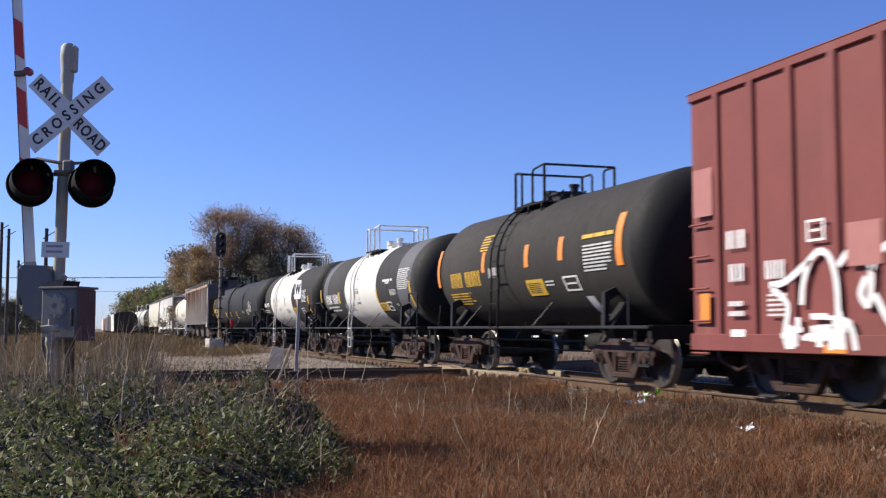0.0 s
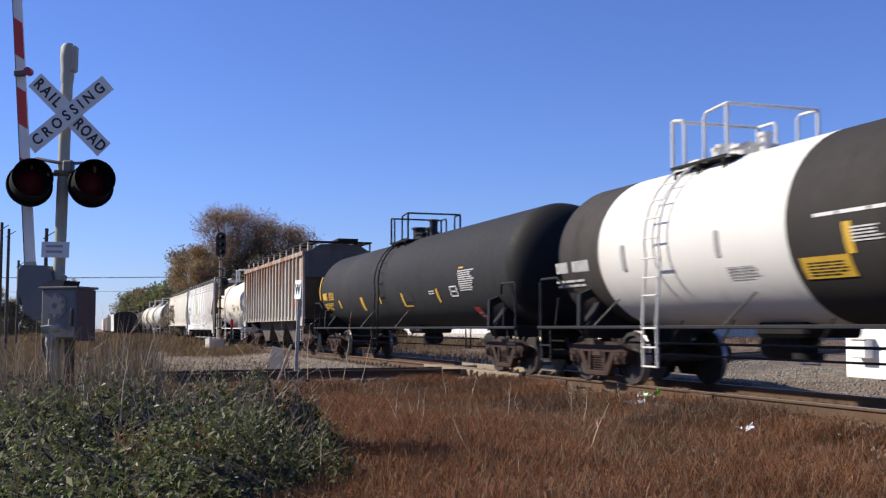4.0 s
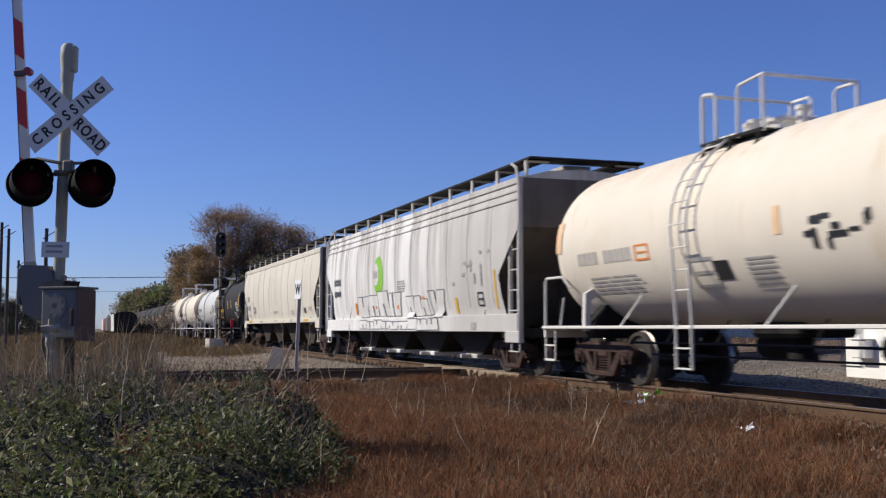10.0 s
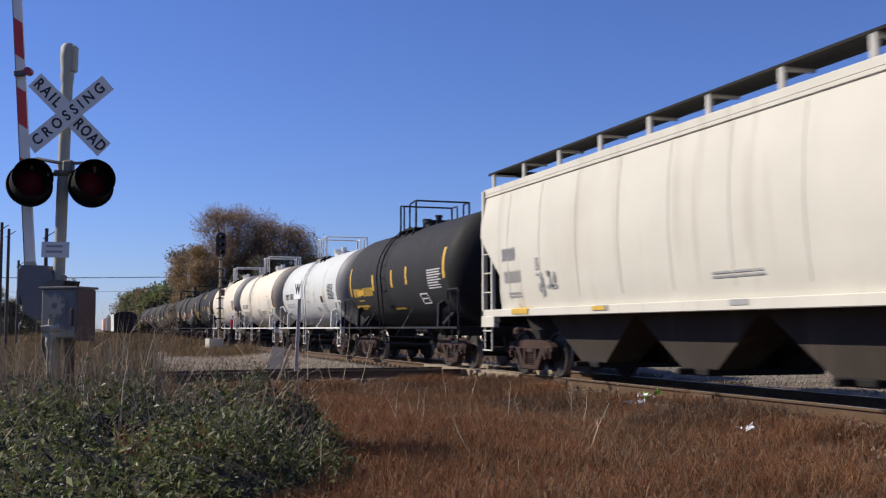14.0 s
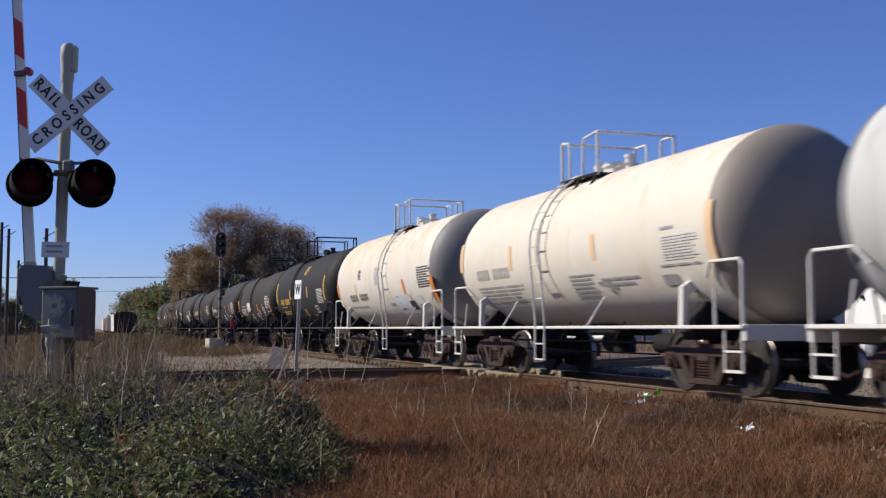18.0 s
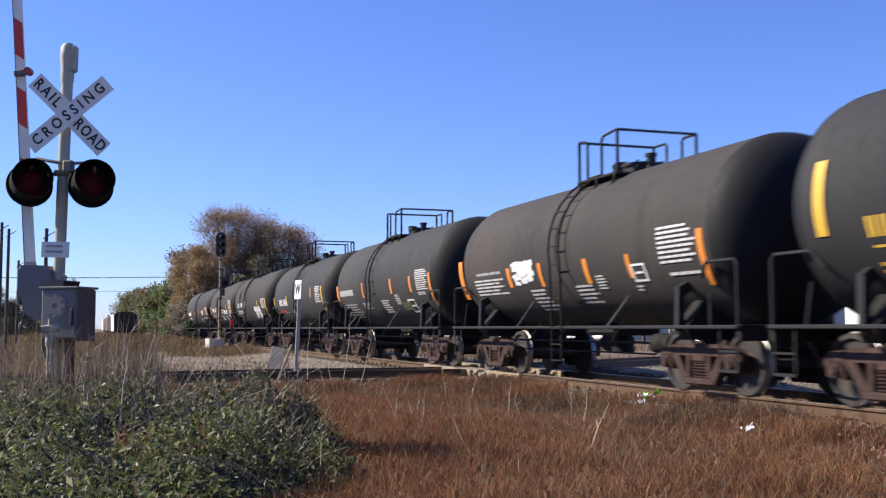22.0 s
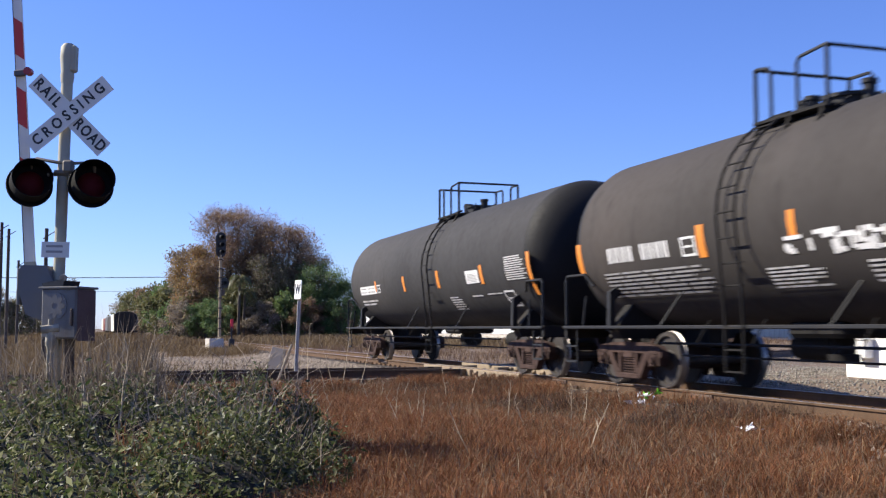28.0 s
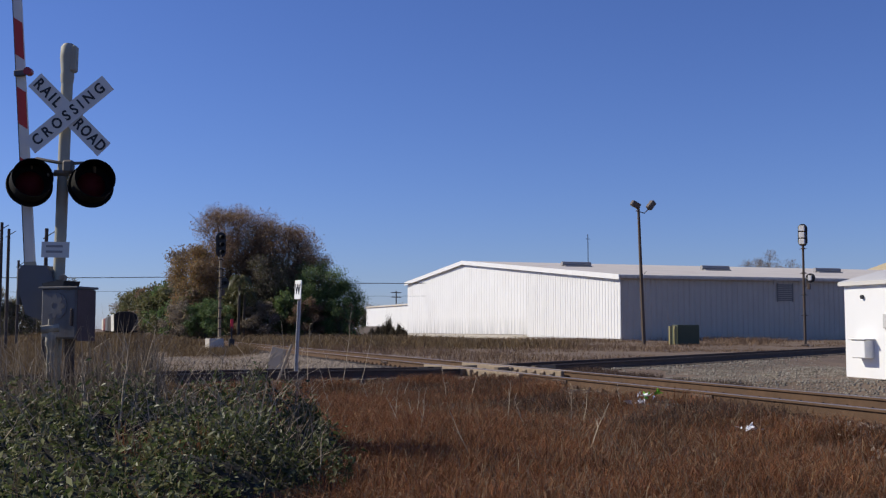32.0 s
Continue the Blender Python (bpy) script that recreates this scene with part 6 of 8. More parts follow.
# ---- grass and weeds ----
def blades(name, x, y, height, width, tones, lean=0.35, z=None, rough=0.8, seg=1, sheen=0.2):
    n = len(x)
    z = lie_many(x, y) - 0.02 if z is None else z
    a = RS.uniform(0, 6.28, n)
    d = np.stack([np.cos(a), np.sin(a)], 1)
    l = RS.normal(0, lean, (n, 2)) * height[:, None]
    V = np.zeros((n, 5, 3))
    base = np.stack([x, y, z], 1)
    w = width[:, None]
    V[:, 0] = base
    V[:, 1] = base
    V[:, 0, :2] -= d * w / 2
    V[:, 1, :2] += d * w / 2
    m = base.copy()
    m[:, :2] += l * 0.35
    m[:, 2] += height * 0.6
    V[:, 2] = m
    V[:, 3] = m
    V[:, 2, :2] += d * w * 0.4
    V[:, 3, :2] -= d * w * 0.4
    t = base.copy()
    t[:, :2] += l
    t[:, 2] += height * np.clip(1 - 0.3 * np.abs(l).sum(1) / np.maximum(height, 0.01), 0.4, 1)
    V[:, 4] = t
    o = (np.arange(n) * 5)[:, None]
    F = np.concatenate([np.array([0, 1, 2]) + o, np.array([0, 2, 3]) + o, np.array([3, 2, 4]) + o])
    m = MATS.get("leaf_" + str(tones)) or leaf_mat("leaf_" + str(tones), tones, rough, 0.2, sheen)
    MATS["leaf_" + str(tones)] = m
    return new(name, array_mesh(name, V.reshape(-1, 3), F, m))


RED = ((0.101, 0.039, 0.018), (0.200, 0.076, 0.033), (0.259, 0.109, 0.048), (0.149, 0.076, 0.037), (0.323, 0.194, 0.099))
DRY = ((0.160, 0.112, 0.072), (0.240, 0.176, 0.112), (0.112, 0.080, 0.056), (0.288, 0.224, 0.152))
GREYW = ((0.144, 0.095, 0.050), (0.212, 0.145, 0.076), (0.106, 0.071, 0.039), (0.289, 0.214, 0.116))


FIELDW = ((0.179, 0.115, 0.072), (0.240, 0.163, 0.101), (0.129, 0.078, 0.053), (0.291, 0.211, 0.139))
DARKW = ((0.07, 0.045, 0.033), (0.11, 0.07, 0.05), (0.05, 0.035, 0.027), (0.16, 0.10, 0.07))


def scatter(n, x0, x1, y0, y1, keep):
    x, y = RS.uniform(x0, x1, n), RS.uniform(y0, y1, n)
    k = keep(x, y)
    return x[k], y[k]


def patchy(a, b, s, c):
    return vnoise(a, b, s, c)


def bush_edge(b):
    """How far the vine thicket reaches towards the track."""
    return np.interp(b, [3.8, 5, 7.5, 9, 10.6, 11.6, 12.6, 13.5, 14.3], [-0.5, 0.3, 1.35, 2.15, 2.75, 2.75, 2.4, 1.7, 0.4]) + 0.25 * np.sin(b * 2.3)


def in_bush(a, b):
    return (a < bush_edge(b) - 0.15) & (b > 3.9) & (b < 14.3)


def field(a, b):
    return ~in_bush(a, b) & (a < 8.65 + 0.3 * np.sin(b)) & (near_track2(a, b) > 1.3) & (patchy(a, b, 0.8, 1) > 0.10 + 0.022 * np.clip(a - 3, 0, 5)) & (patchy(a, b, 2.5, 7) > 0.12)


x, y = scatter(250000, -1.5, 9.0, 5.5, 23.8, field)
h = RS.uniform(0.10, 0.34, len(x)) * (0.55 + 0.8 * patchy(x, y, 0.6, 2))
tagged(blades("red_grass", x, y, h, RS.uniform(0.003, 0.008, len(x)), RED, 0.8), "dense dry red-brown winter grass", "grass", kind="stuff")
x, y = scatter(42000, 6.0, 9.1, 5.5, 24, lambda a, b: (near_track2(a, b) > 1.1) & (patchy(a, b, 1.3, 8) > 0.3))
tagged(blades("short_grass", x, y, RS.uniform(0.05, 0.2, len(x)), RS.uniform(0.004, 0.009, len(x)), ((0.12, 0.07, 0.045), (0.19, 0.11, 0.07), (0.10, 0.07, 0.05), (0.25, 0.16, 0.10)), 0.9), "short dull brown grass along the ballast", "grass", kind="stuff")
x, y = scatter(26000, 6.2, 9.15, 6, 21.5, lambda a, b: (patchy(a, b, 0.55, 51) > 0.52) & (a + 0.05 * b > 7.4))
tagged(blades("dead_weeds", x, y, RS.uniform(0.08, 0.34, len(x)), RS.uniform(0.004, 0.01, len(x)), DARKW, 0.7), "dark dead weeds in a strip beside the rail", "weeds", kind="stuff")
x, y = scatter(42000, 11.3, 14.6, 12, 31, lambda a, b: (near_track2(a, b) > 1.2) & (patchy(a, b, 0.6, 52) > 0.36) & (a < 12.9 + 1.6 * patchy(a, b, 0.7, 24)))
tagged(blades("dead_weeds", x, y, RS.uniform(0.05, 0.24, len(x)), RS.uniform(0.005, 0.012, len(x)), DARKW, 0.7), "dark dead weeds in the dirt beyond the far rail", "weeds", kind="stuff")
x, y = scatter(16000, 0.5, 8.4, 6, 22, field)
tagged(blades("straw_grass", x, y, RS.uniform(0.12, 0.42, len(x)), RS.uniform(0.004, 0.008, len(x)), DRY, 0.9), "scattered pale straw stalks in the grass", "grass", kind="stuff")
x, y = scatter(30000, -9, 9, -7, 5.6, lambda a, b: ~in_bush(a, b) & (patchy(a, b, 0.8, 1) > 0.3) & (np.hypot(a, b) > 0.5))
tagged(blades("lawn_grass", x, y, RS.uniform(0.06, 0.2, len(x)), RS.uniform(0.005, 0.010, len(x)), RED, 0.8), "thin dry red-brown grass by the road", "grass", kind="stuff")
# taller grey-brown weeds beyond the crossing track and along the left
x, y = scatter(120000, -7, 8.2, 14, 62, lambda a, b: ~in_bush(a, b) & (near_track2(a, b) > 0.9) & (patchy(a, b, 0.5, 4) > 0.3) & ~((b > 25) & (b < 49 + 3 * patchy(a, b, 0.4, 3)) & (a > 1.4 + 1.2 * patchy(a, b, 0.5, 9)) & (patchy(a, b, 0.8, 10) > 0.12)) & ((b > 0.58 * a + 22.0) | (a < 1.2)))
tagged(blades("dry_weeds", x, y, RS.uniform(0.15, 0.6, len(x)) * (0.5 + 1.2 * patchy(x, y, 0.45, 12)), RS.uniform(0.006, 0.014, len(x)), GREYW, 0.6), "tangled grey-brown dry weeds beside the track", "weeds", kind="stuff")
x, y = scatter(30000, -7, 1.5, 12.6, 26, lambda a, b: (near_track2(a, b) > 0.9) & (patchy(a, b, 0.9, 6) > 0.42))
tagged(blades("tall_weeds", x, y, RS.uniform(0.35, 1.0, len(x)) * (0.6 + 0.8 * patchy(x, y, 0.7, 15)), RS.uniform(0.004, 0.009, len(x)), GREYW, 0.45), "tall tangled brown weeds round the crossing signal", "weeds", kind="stuff")
x, y = scatter(95000, 12.6, 60, 24, 95, lambda a, b: (near_track2(a, b) > 1.8) & (a > 12.4) & (b > 34 + (a - 12) * 0.72) & (patchy(a, b, 0.2, 5) + 0.5 * patchy(a, b, 0.9, 6) > 0.72))
tagged(blades("field_weeds", x, y, RS.uniform(0.08, 0.45, len(x)) * (0.25 + 1.9 * patchy(x, y, 0.12, 41) ** 2), RS.uniform(0.012, 0.03, len(x)), FIELDW, 0.5), "brown dry weeds in the field by the warehouse", "weeds", kind="stuff")
x, y = scatter(70000, -26, 8.4, 60, 190, lambda a, b: patchy(a, b, 0.15, 13) > 0.25)
tagged(blades("far_weeds", x, y, RS.uniform(0.3, 0.9, len(x)) * (0.5 + patchy(x, y, 0.2, 14)), RS.uniform(0.03, 0.07, len(x)), GREYW, 0.4), "brown dry weeds far along the line", "weeds", kind="stuff")
x, y = scatter(26000, 11.6, 30, 60, 125, lambda a, b: (patchy(a, b, 0.2, 13) > 0.25) & (near_track2(a, b) > 2))
tagged(blades("rough_weeds", x, y, RS.uniform(0.3, 0.9, len(x)), RS.uniform(0.02, 0.05, len(x)), GREYW, 0.4), "brown dry weeds in front of the trees", "weeds", kind="stuff")
# ---- leaves ----
def leaf_cloud(name, P, size, tones, parent=None, rough=0.55, spec=0.35, sheen=0.25, label="", face=(0, 0, 0), slim=0.28):
    """Many small leaves, each a folded diamond of its own."""
    n = len(P)
    c = RS.normal(0, 1, (n, 3)) + np.array(face)
    c /= np.linalg.norm(c, axis=1)[:, None]
    a = np.cross(c, RS.normal(0, 1, (n, 3)))
    a /= np.linalg.norm(a, axis=1)[:, None]
    b = np.cross(c, a)
    s = size[:, None]
    V = np.stack([P - a * s * 0.5, P + b * s * slim + c * s * 0.08, P + a * s * 0.5, P - b * s * slim + c * s * 0.08], 1)
    o = (np.arange(n) * 4)[:, None]
    F = np.concatenate([np.array([0, 1, 2]) + o, np.array([0, 2, 3]) + o])
    k = "leaf_" + str(tones) + str(rough)
    m = MATS.get(k) or leaf_mat(k, tones, rough, spec, sheen)
    MATS[k] = m
    ob = new(name, array_mesh(name, V.reshape(-1, 3), F, m))
    if parent is not None:
        ob.parent = parent
    if label:
        ob["label"] = label
    return ob


# ---- vine thicket in the foreground ----
def thicket_many(x, y):
    """Top of the thicket; below the ground outside it."""
    x, y = np.atleast_1d(x).astype(float), np.atleast_1d(y).astype(float)
    u = np.where(in_bush(x, y), 0.0, 2.0)
    h = np.clip((bush_edge(y) - x) / 1.15, 0, 1) ** 0.6 * np.clip((14.3 - y) / 1.6, 0, 1) ** 0.5 * np.clip((y - 3.9) / 1.2, 0, 1) ** 0.5 * (0.53 + np.clip((y - 5) / 5, 0.2, 1) * (0.22 * (vnoise(x, y, 0.9, 2) - 0.5) + 0.34 * (vnoise(x, y, 1.7, 5) - 0.5) + 0.62 * (vnoise(x, y, 3.4, 6) - 0.5)))
    return np.where(u < 1, lie_many(x, y) + h, -9.0)


def thicket_top(x, y):
    z = float(thicket_many(x, y)[0])
    return z if z > -5 else None


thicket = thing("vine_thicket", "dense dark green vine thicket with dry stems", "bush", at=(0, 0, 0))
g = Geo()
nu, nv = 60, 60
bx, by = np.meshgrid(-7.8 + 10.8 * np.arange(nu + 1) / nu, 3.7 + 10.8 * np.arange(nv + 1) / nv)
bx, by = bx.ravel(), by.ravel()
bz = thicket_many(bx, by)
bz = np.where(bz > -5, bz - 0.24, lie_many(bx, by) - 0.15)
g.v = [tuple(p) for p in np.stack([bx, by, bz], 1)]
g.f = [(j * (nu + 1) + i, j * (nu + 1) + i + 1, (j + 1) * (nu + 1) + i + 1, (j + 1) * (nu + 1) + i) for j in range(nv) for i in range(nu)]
# near-black sheet below the leaves stands for the shade in their gaps
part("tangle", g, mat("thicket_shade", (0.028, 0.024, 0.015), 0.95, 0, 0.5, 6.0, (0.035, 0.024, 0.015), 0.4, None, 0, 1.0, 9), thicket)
bx, by = RS.uniform(-3.6, 2.8, 105000), RS.uniform(4.0, 14.3, 105000)
bz = thicket_many(bx, by)
hole = np.clip((0.52 - vnoise(bx, by, 3.1, 61)) * 5, 0, 1)    # dark hollows between the clumps
bz = bz - 0.20 * hole
k = (bz > -5) & (RS.uniform(0, 1, len(bx)) > 0.6 * hole)
P = np.stack([bx[k], by[k], bz[k] - np.abs(RS.normal(0, 0.17, k.sum())) + 0.05 + np.maximum(0, RS.normal(-0.05, 0.09, k.sum()))], 1)
# sprays that stand out of the thicket
sx, sy = RS.uniform(-3.4, 2.3, 2600), RS.uniform(5.0, 13.8, 2600)
sz = thicket_many(sx, sy)
k = (sz > -5) & (vnoise(sx, sy, 3.1, 61) > 0.42)
S = np.stack([sx[k], sy[k], sz[k]], 1)
tip = np.stack([RS.normal(0, 0.14, len(S)), RS.normal(0, 0.14, len(S)), RS.uniform(0.06, 0.30, len(S))], 1)
P = np.concatenate([P] + [S + tip * f + RS.normal(0, 0.02, S.shape) for f in (0.2, 0.4, 0.55, 0.7, 0.8, 0.9, 1.0)])
VINE = ((0.034, 0.050, 0.016), (0.062, 0.086, 0.028), (0.098, 0.122, 0.045), (0.056, 0.062, 0.026), (0.262, 0.268, 0.145), (0.084, 0.078, 0.036), (0.045, 0.064, 0.021))
leaf_cloud("leaves", P, RS.uniform(0.032, 0.084, len(P)), VINE, thicket, slim=0.20, rough=0.45, spec=0.35, sheen=0.45, face=(-0.45, 0.5, 0.9))
x, y = scatter(1500, -3.5, 2.6, 4.5, 14, in_bush)
z = thicket_many(x, y) - 0.05
st = blades("dry_growth", x, y, RS.uniform(0.1, 0.45, len(x)), RS.uniform(0.004, 0.009, len(x)), DRY, 0.6, z=z)
st.parent = thicket
x, y = RS.uniform(0.3, 2.5, 2600), RS.uniform(6.2, 10.5, 2600)
k = in_bush(x, y) & (patchy(x, y, 1.2, 21) > 0.45)
x, y = x[k], y[k]
z = thicket_many(x, y) - 0.2
st = blades("dead_grass", x, y, RS.uniform(0.15, 0.38, len(x)), RS.uniform(0.004, 0.009, len(x)), RED, 0.5, z=z)
st.parent = thicket
tagged(st, "red-brown dead grass growing through the vines", "", kind="stuff")

x, y = RS.uniform(-1.4, 0.8, 1100), RS.uniform(11.1, 12.2, 1100)
st = blades("dry_growth", x, y, RS.uniform(0.3, 1.2, 1100), RS.uniform(0.004, 0.009, 1100), ((0.12, 0.095, 0.068), (0.21, 0.165, 0.12), (0.38, 0.31, 0.22)), 0.26, z=thicket_many(x, y) - 0.1)
st.parent = thicket

# a tangle of thin dry stems through the middle
def stems(n, seed):
    r = random.Random(seed)
    g = Geo()
    for _ in range(n):
        x, y = r.gauss(0.9, 0.75), r.uniform(8.6, 13.4)
        z = thicket_top(x, y)
        if z is None:
            continue
        p = Vector((x, y, z - 0.12))
        d = Vector((r.gauss(0, 0.5), r.gauss(0, 0.4), 1)).normalized()
        L = r.uniform(0.25, 0.85)
        for i in range(4):
            e = p + d * L / 4
            g.rod(p, e, 0.0055 * (1 - i * 0.2), 3, 0.0055 * (0.8 - i * 0.2), caps=False)
            if i > 0 and r.random() < 0.6:
                f = (d + Vector((r.gauss(0, 0.7), r.gauss(0, 0.7), 0.1))).normalized()
                g.rod(e, e + f * L * r.uniform(0.15, 0.4), 0.0026, 3, 0.001, caps=False)
            p, d = e, (d + Vector((r.gauss(0, 0.25), r.gauss(0, 0.25), -0.05))).normalized()
    return g


STALK = mat("dry_stalk", (0.36, 0.29, 0.205), 0.85, 0, 0.25, 8.0)
tagged(part("stem_tangle", stems(270, 5), STALK, thicket), "thin pale dry stems", "", kind="stuff")

# bare upright stems, each a forked stalk
def ring(g, p, r, i):
    """The next ring of a stem that grows ring by ring."""
    g.v += [(p.x + r * math.cos(t), p.y + r * math.sin(t), p.z) for t in (0.3, 2.4, 4.5)]
    if i:
        o = 3 * i
        g.f += [(o - 3 + j, o - 3 + (j + 1) % 3, o + (j + 1) % 3, o + j) for j in range(3)]
        g.m += [0] * 3


def stalk(x, y, z, h, lx, ly, seed):
    r = random.Random(seed)
    s = thing("dry_stalk", "tall pale dry weed stalk with thin side twigs", "weed", at=(x, y, z), group="dry stalks")
    g = Geo()
    p = Vector((0, 0, 0))
    d = Vector((lx, ly, 1)).normalized()
    k = 6
    for i in range(k):
        q = p + (d + Vector((r.uniform(-0.12, 0.12), r.uniform(-0.12, 0.12), 0))) * (h / k)
        ring(g, p, 0.007 * (1 - i / k) + 0.003, i)
        if i > 1:
            for _ in range(r.choice((1, 2))):
                e = q + Vector((r.uniform(-1, 1), r.uniform(-1, 1), r.uniform(0.4, 1.2))).normalized() * h * r.uniform(0.12, 0.3)
                part("twig", Geo().rod(q, e, 0.0035, 4, 0.0015), STALK, s)
        p = q
    ring(g, p, 0.002, k)
    part("stem", g, STALK, s)


for i, (x, y, h, lx, ly) in enumerate(((0.35, 10.6, 1.0, 0.05, 0), (0.55, 11.2, 0.9, 0.15, 0.1), (0.2, 11.6, 0.85, -0.1, 0), (-0.15, 10.9, 0.8, -0.2, 0), (0.95, 11.5, 0.8, 0.3, 0), (1.15, 11.0, 0.7, 0.4, 0.1),
                                      (0.0, 12.0, 0.9, 0.1, 0), (0.75, 12.4, 0.9, -0.15, 0), (3.9, 20.5, 1.1, 0.25, 0), (4.3, 21.3, 1.3, 0.1, 0), (4.9, 21.5, 1.0, -0.3, 0), (5.5, 21.7, 1.1, 0.2, 0),
                                      (3.2, 20.3, 1.0, -0.2, 0), (2.2, 13.0, 0.9, -0.5, 0), (2.5, 12.2, 0.7, -0.7, 0.2), (2.35, 11.9, 0.6, -0.8, 0), (2.1, 13.4, 0.8, -0.6, 0), (5.2, 21.9, 1.4, 0.05, 0), (4.0, 21.8, 1.2, -0.1, 0),
                                      (-0.4, 12.6, 0.9, 0.2, 0), (-0.1, 12.9, 1.0, -0.15, 0), (0.15, 12.7, 0.8, 0.25, 0), (-0.9, 12.8, 0.8, 0.1, 0), (-1.3, 12.5, 0.7, -0.2, 0), (0.5, 13.6, 0.7, 0.1, 0))):
    zz = thicket_top(x, y)
    stalk(x, y, (zz - 0.25) if zz else lie(x, y), h, lx, ly, i)
for i in range(30):
    x, y = random.uniform(-1.2, 2.3), random.uniform(8.6, 13.6)
    zz = thicket_top(x, y)
    if zz:
        stalk(x, y, zz - 0.2, random.uniform(0.35, 0.75), random.uniform(-0.6, 0.6), random.uniform(-0.4, 0.4), 200 + i)
for i in range(22):
    x, y = random.uniform(2.6, 8.0), random.uniform(9, 21.5)
    stalk(x, y, lie(x, y), random.uniform(0.35, 0.6), random.uniform(-0.5, 0.5), random.uniform(-0.3, 0.3), 300 + i)


# ---- trees ----
def tree(label, x, y, z, height, spread, tones, leaves, seed, trunk_r=0.3, base=0.25, size=(0.15, 0.36), shape=1.0, bark=None, lumps=16, category="tree", group="trees beyond the track"):
    r = random.Random(seed)
    t = thing("tree", label, category, at=(x, y, z), group=group)
    bark = bark or mat("bark", (0.1, 0.078, 0.06), 0.95, 0, 0.35, 3.0, None, 0, None, 0, 0.6, 12)
    g = Geo()
    hub = Vector((0, 0, height * base))
    g.rod((0, 0, -0.2), hub, trunk_r, 8, trunk_r * 0.7)
    P = []
    for i in range(lumps):
        a = 2 * math.pi * (i * 0.382 + r.uniform(-0.06, 0.06))
        f = (i + 0.5) / lumps
        zz = height * (base + 0.08 + (0.90 - base) * f ** 0.9) * r.uniform(0.9, 1.05)
        rad = spread * math.sqrt(max(0.05, 1 - (abs(zz / height - 0.45) / 0.62) ** 2)) * r.uniform(0.35, 0.95) * shape
        c = Vector((math.cos(a) * rad, math.sin(a) * rad, min(zz, height * 0.95)))
        k = hub.lerp(c, 0.5) + Vector((r.uniform(-0.3, 0.3), r.uniform(-0.3, 0.3), r.uniform(0.0, 0.6)))
        start = Vector((0, 0, height * base * r.uniform(0.6, 1.0)))
        g.rod(start, k, trunk_r * 0.45, 6, trunk_r * 0.22)
        g.rod(k, c, trunk_r * 0.22, 5, trunk_r * 0.06)
        for _ in range(4):
            e = c + Vector((r.gauss(0, 1), r.gauss(0, 1), r.uniform(-0.3, 1.2))) * spread * 0.2
            g.rod(k.lerp(c, r.uniform(0.3, 1)), e, trunk_r * 0.08, 4, trunk_r * 0.02)
        m = int(leaves / lumps)
        s = spread * r.uniform(0.30, 0.46)
        q = RS.normal(0, 1, (m, 3))
        q *= (RS.uniform(0, 1, (m, 1)) ** 0.45 / np.linalg.norm(q, axis=1)[:, None]) * np.array([s, s, s * 0.8]) * (1 + 0.18 * RS.normal(0, 1, (m, 1)))
        q += np.array(c)
        P.append(q)
    part("trunk", g, bark, t)
    P = np.concatenate(P)
    P = P[P[:, 2] > 0.1]
    leaf_cloud("crown", P, RS.uniform(size[0], size[1], len(P)), tones, t, sheen=0.4, face=(-0.6, 0.3, 0.5))
    return t


BROWN = ((0.182, 0.116, 0.072), (0.257, 0.151, 0.087), (0.211, 0.155, 0.112), (0.309, 0.203, 0.122), (0.163, 0.137, 0.093))
OCHRE = ((0.359, 0.208, 0.058), (0.443, 0.260, 0.073), (0.275, 0.177, 0.073), (0.233, 0.197, 0.073), (0.316, 0.240, 0.107))
OLIVE = ((0.112, 0.118, 0.050), (0.157, 0.142, 0.060), (0.089, 0.105, 0.040), (0.188, 0.166, 0.079))
DGREEN = ((0.083, 0.133, 0.048), (0.123, 0.184, 0.063), (0.102, 0.154, 0.060), (0.173, 0.222, 0.088))
GREYB = ((0.213, 0.174, 0.134), (0.277, 0.226, 0.170), (0.170, 0.142, 0.110), (0.320, 0.264, 0.199))
gz = -0.2
tree("tall oak with rust-brown autumn leaves", 15.2, 114.5, gz, 13.7, 4.9, BROWN, 62000, 1, 0.4, 0.12, (0.09, 0.22), lumps=38)
tree("broad oak with dark brown autumn leaves", 20.0, 113.0, gz, 12.3, 4.4, BROWN, 54000, 2, 0.4, 0.12, (0.09, 0.22), lumps=36)
tree("half-bare tree with grey-brown twigs", 23.2, 114.5, gz, 9.6, 3.0, GREYB + BROWN, 20000, 3, 0.25, 0.12, (0.08, 0.2), lumps=28)
tree("tree with ochre and orange autumn leaves", 12.0, 113.5, gz, 9.8, 3.4, OCHRE + BROWN, 30000, 4, 0.25, 0.03, (0.09, 0.22), lumps=28)
tree("tree with thin grey-brown crown", 10.6, 118.0, gz, 10.6, 2.8, GREYB, 4500, 5, 0.2)
tree("tangled grey vine-hung tree", 18.5, 109.5, gz, 8.6, 2.8, GREYB + OLIVE, 20000, 6, 0.25, 0.03, (0.08, 0.2), lumps=28)
tree("dense dark green cedar", 22.8, 108.0, gz, 7.8, 3.1, DGREEN, 24000, 7, 0.25, 0.0, (0.08, 0.2), lumps=30)
tree("rounded dark green cedar", 25.4, 108.5, gz, 6.3, 2.9, DGREEN, 22000, 8, 0.25, 0.0, (0.08, 0.2), lumps=28)
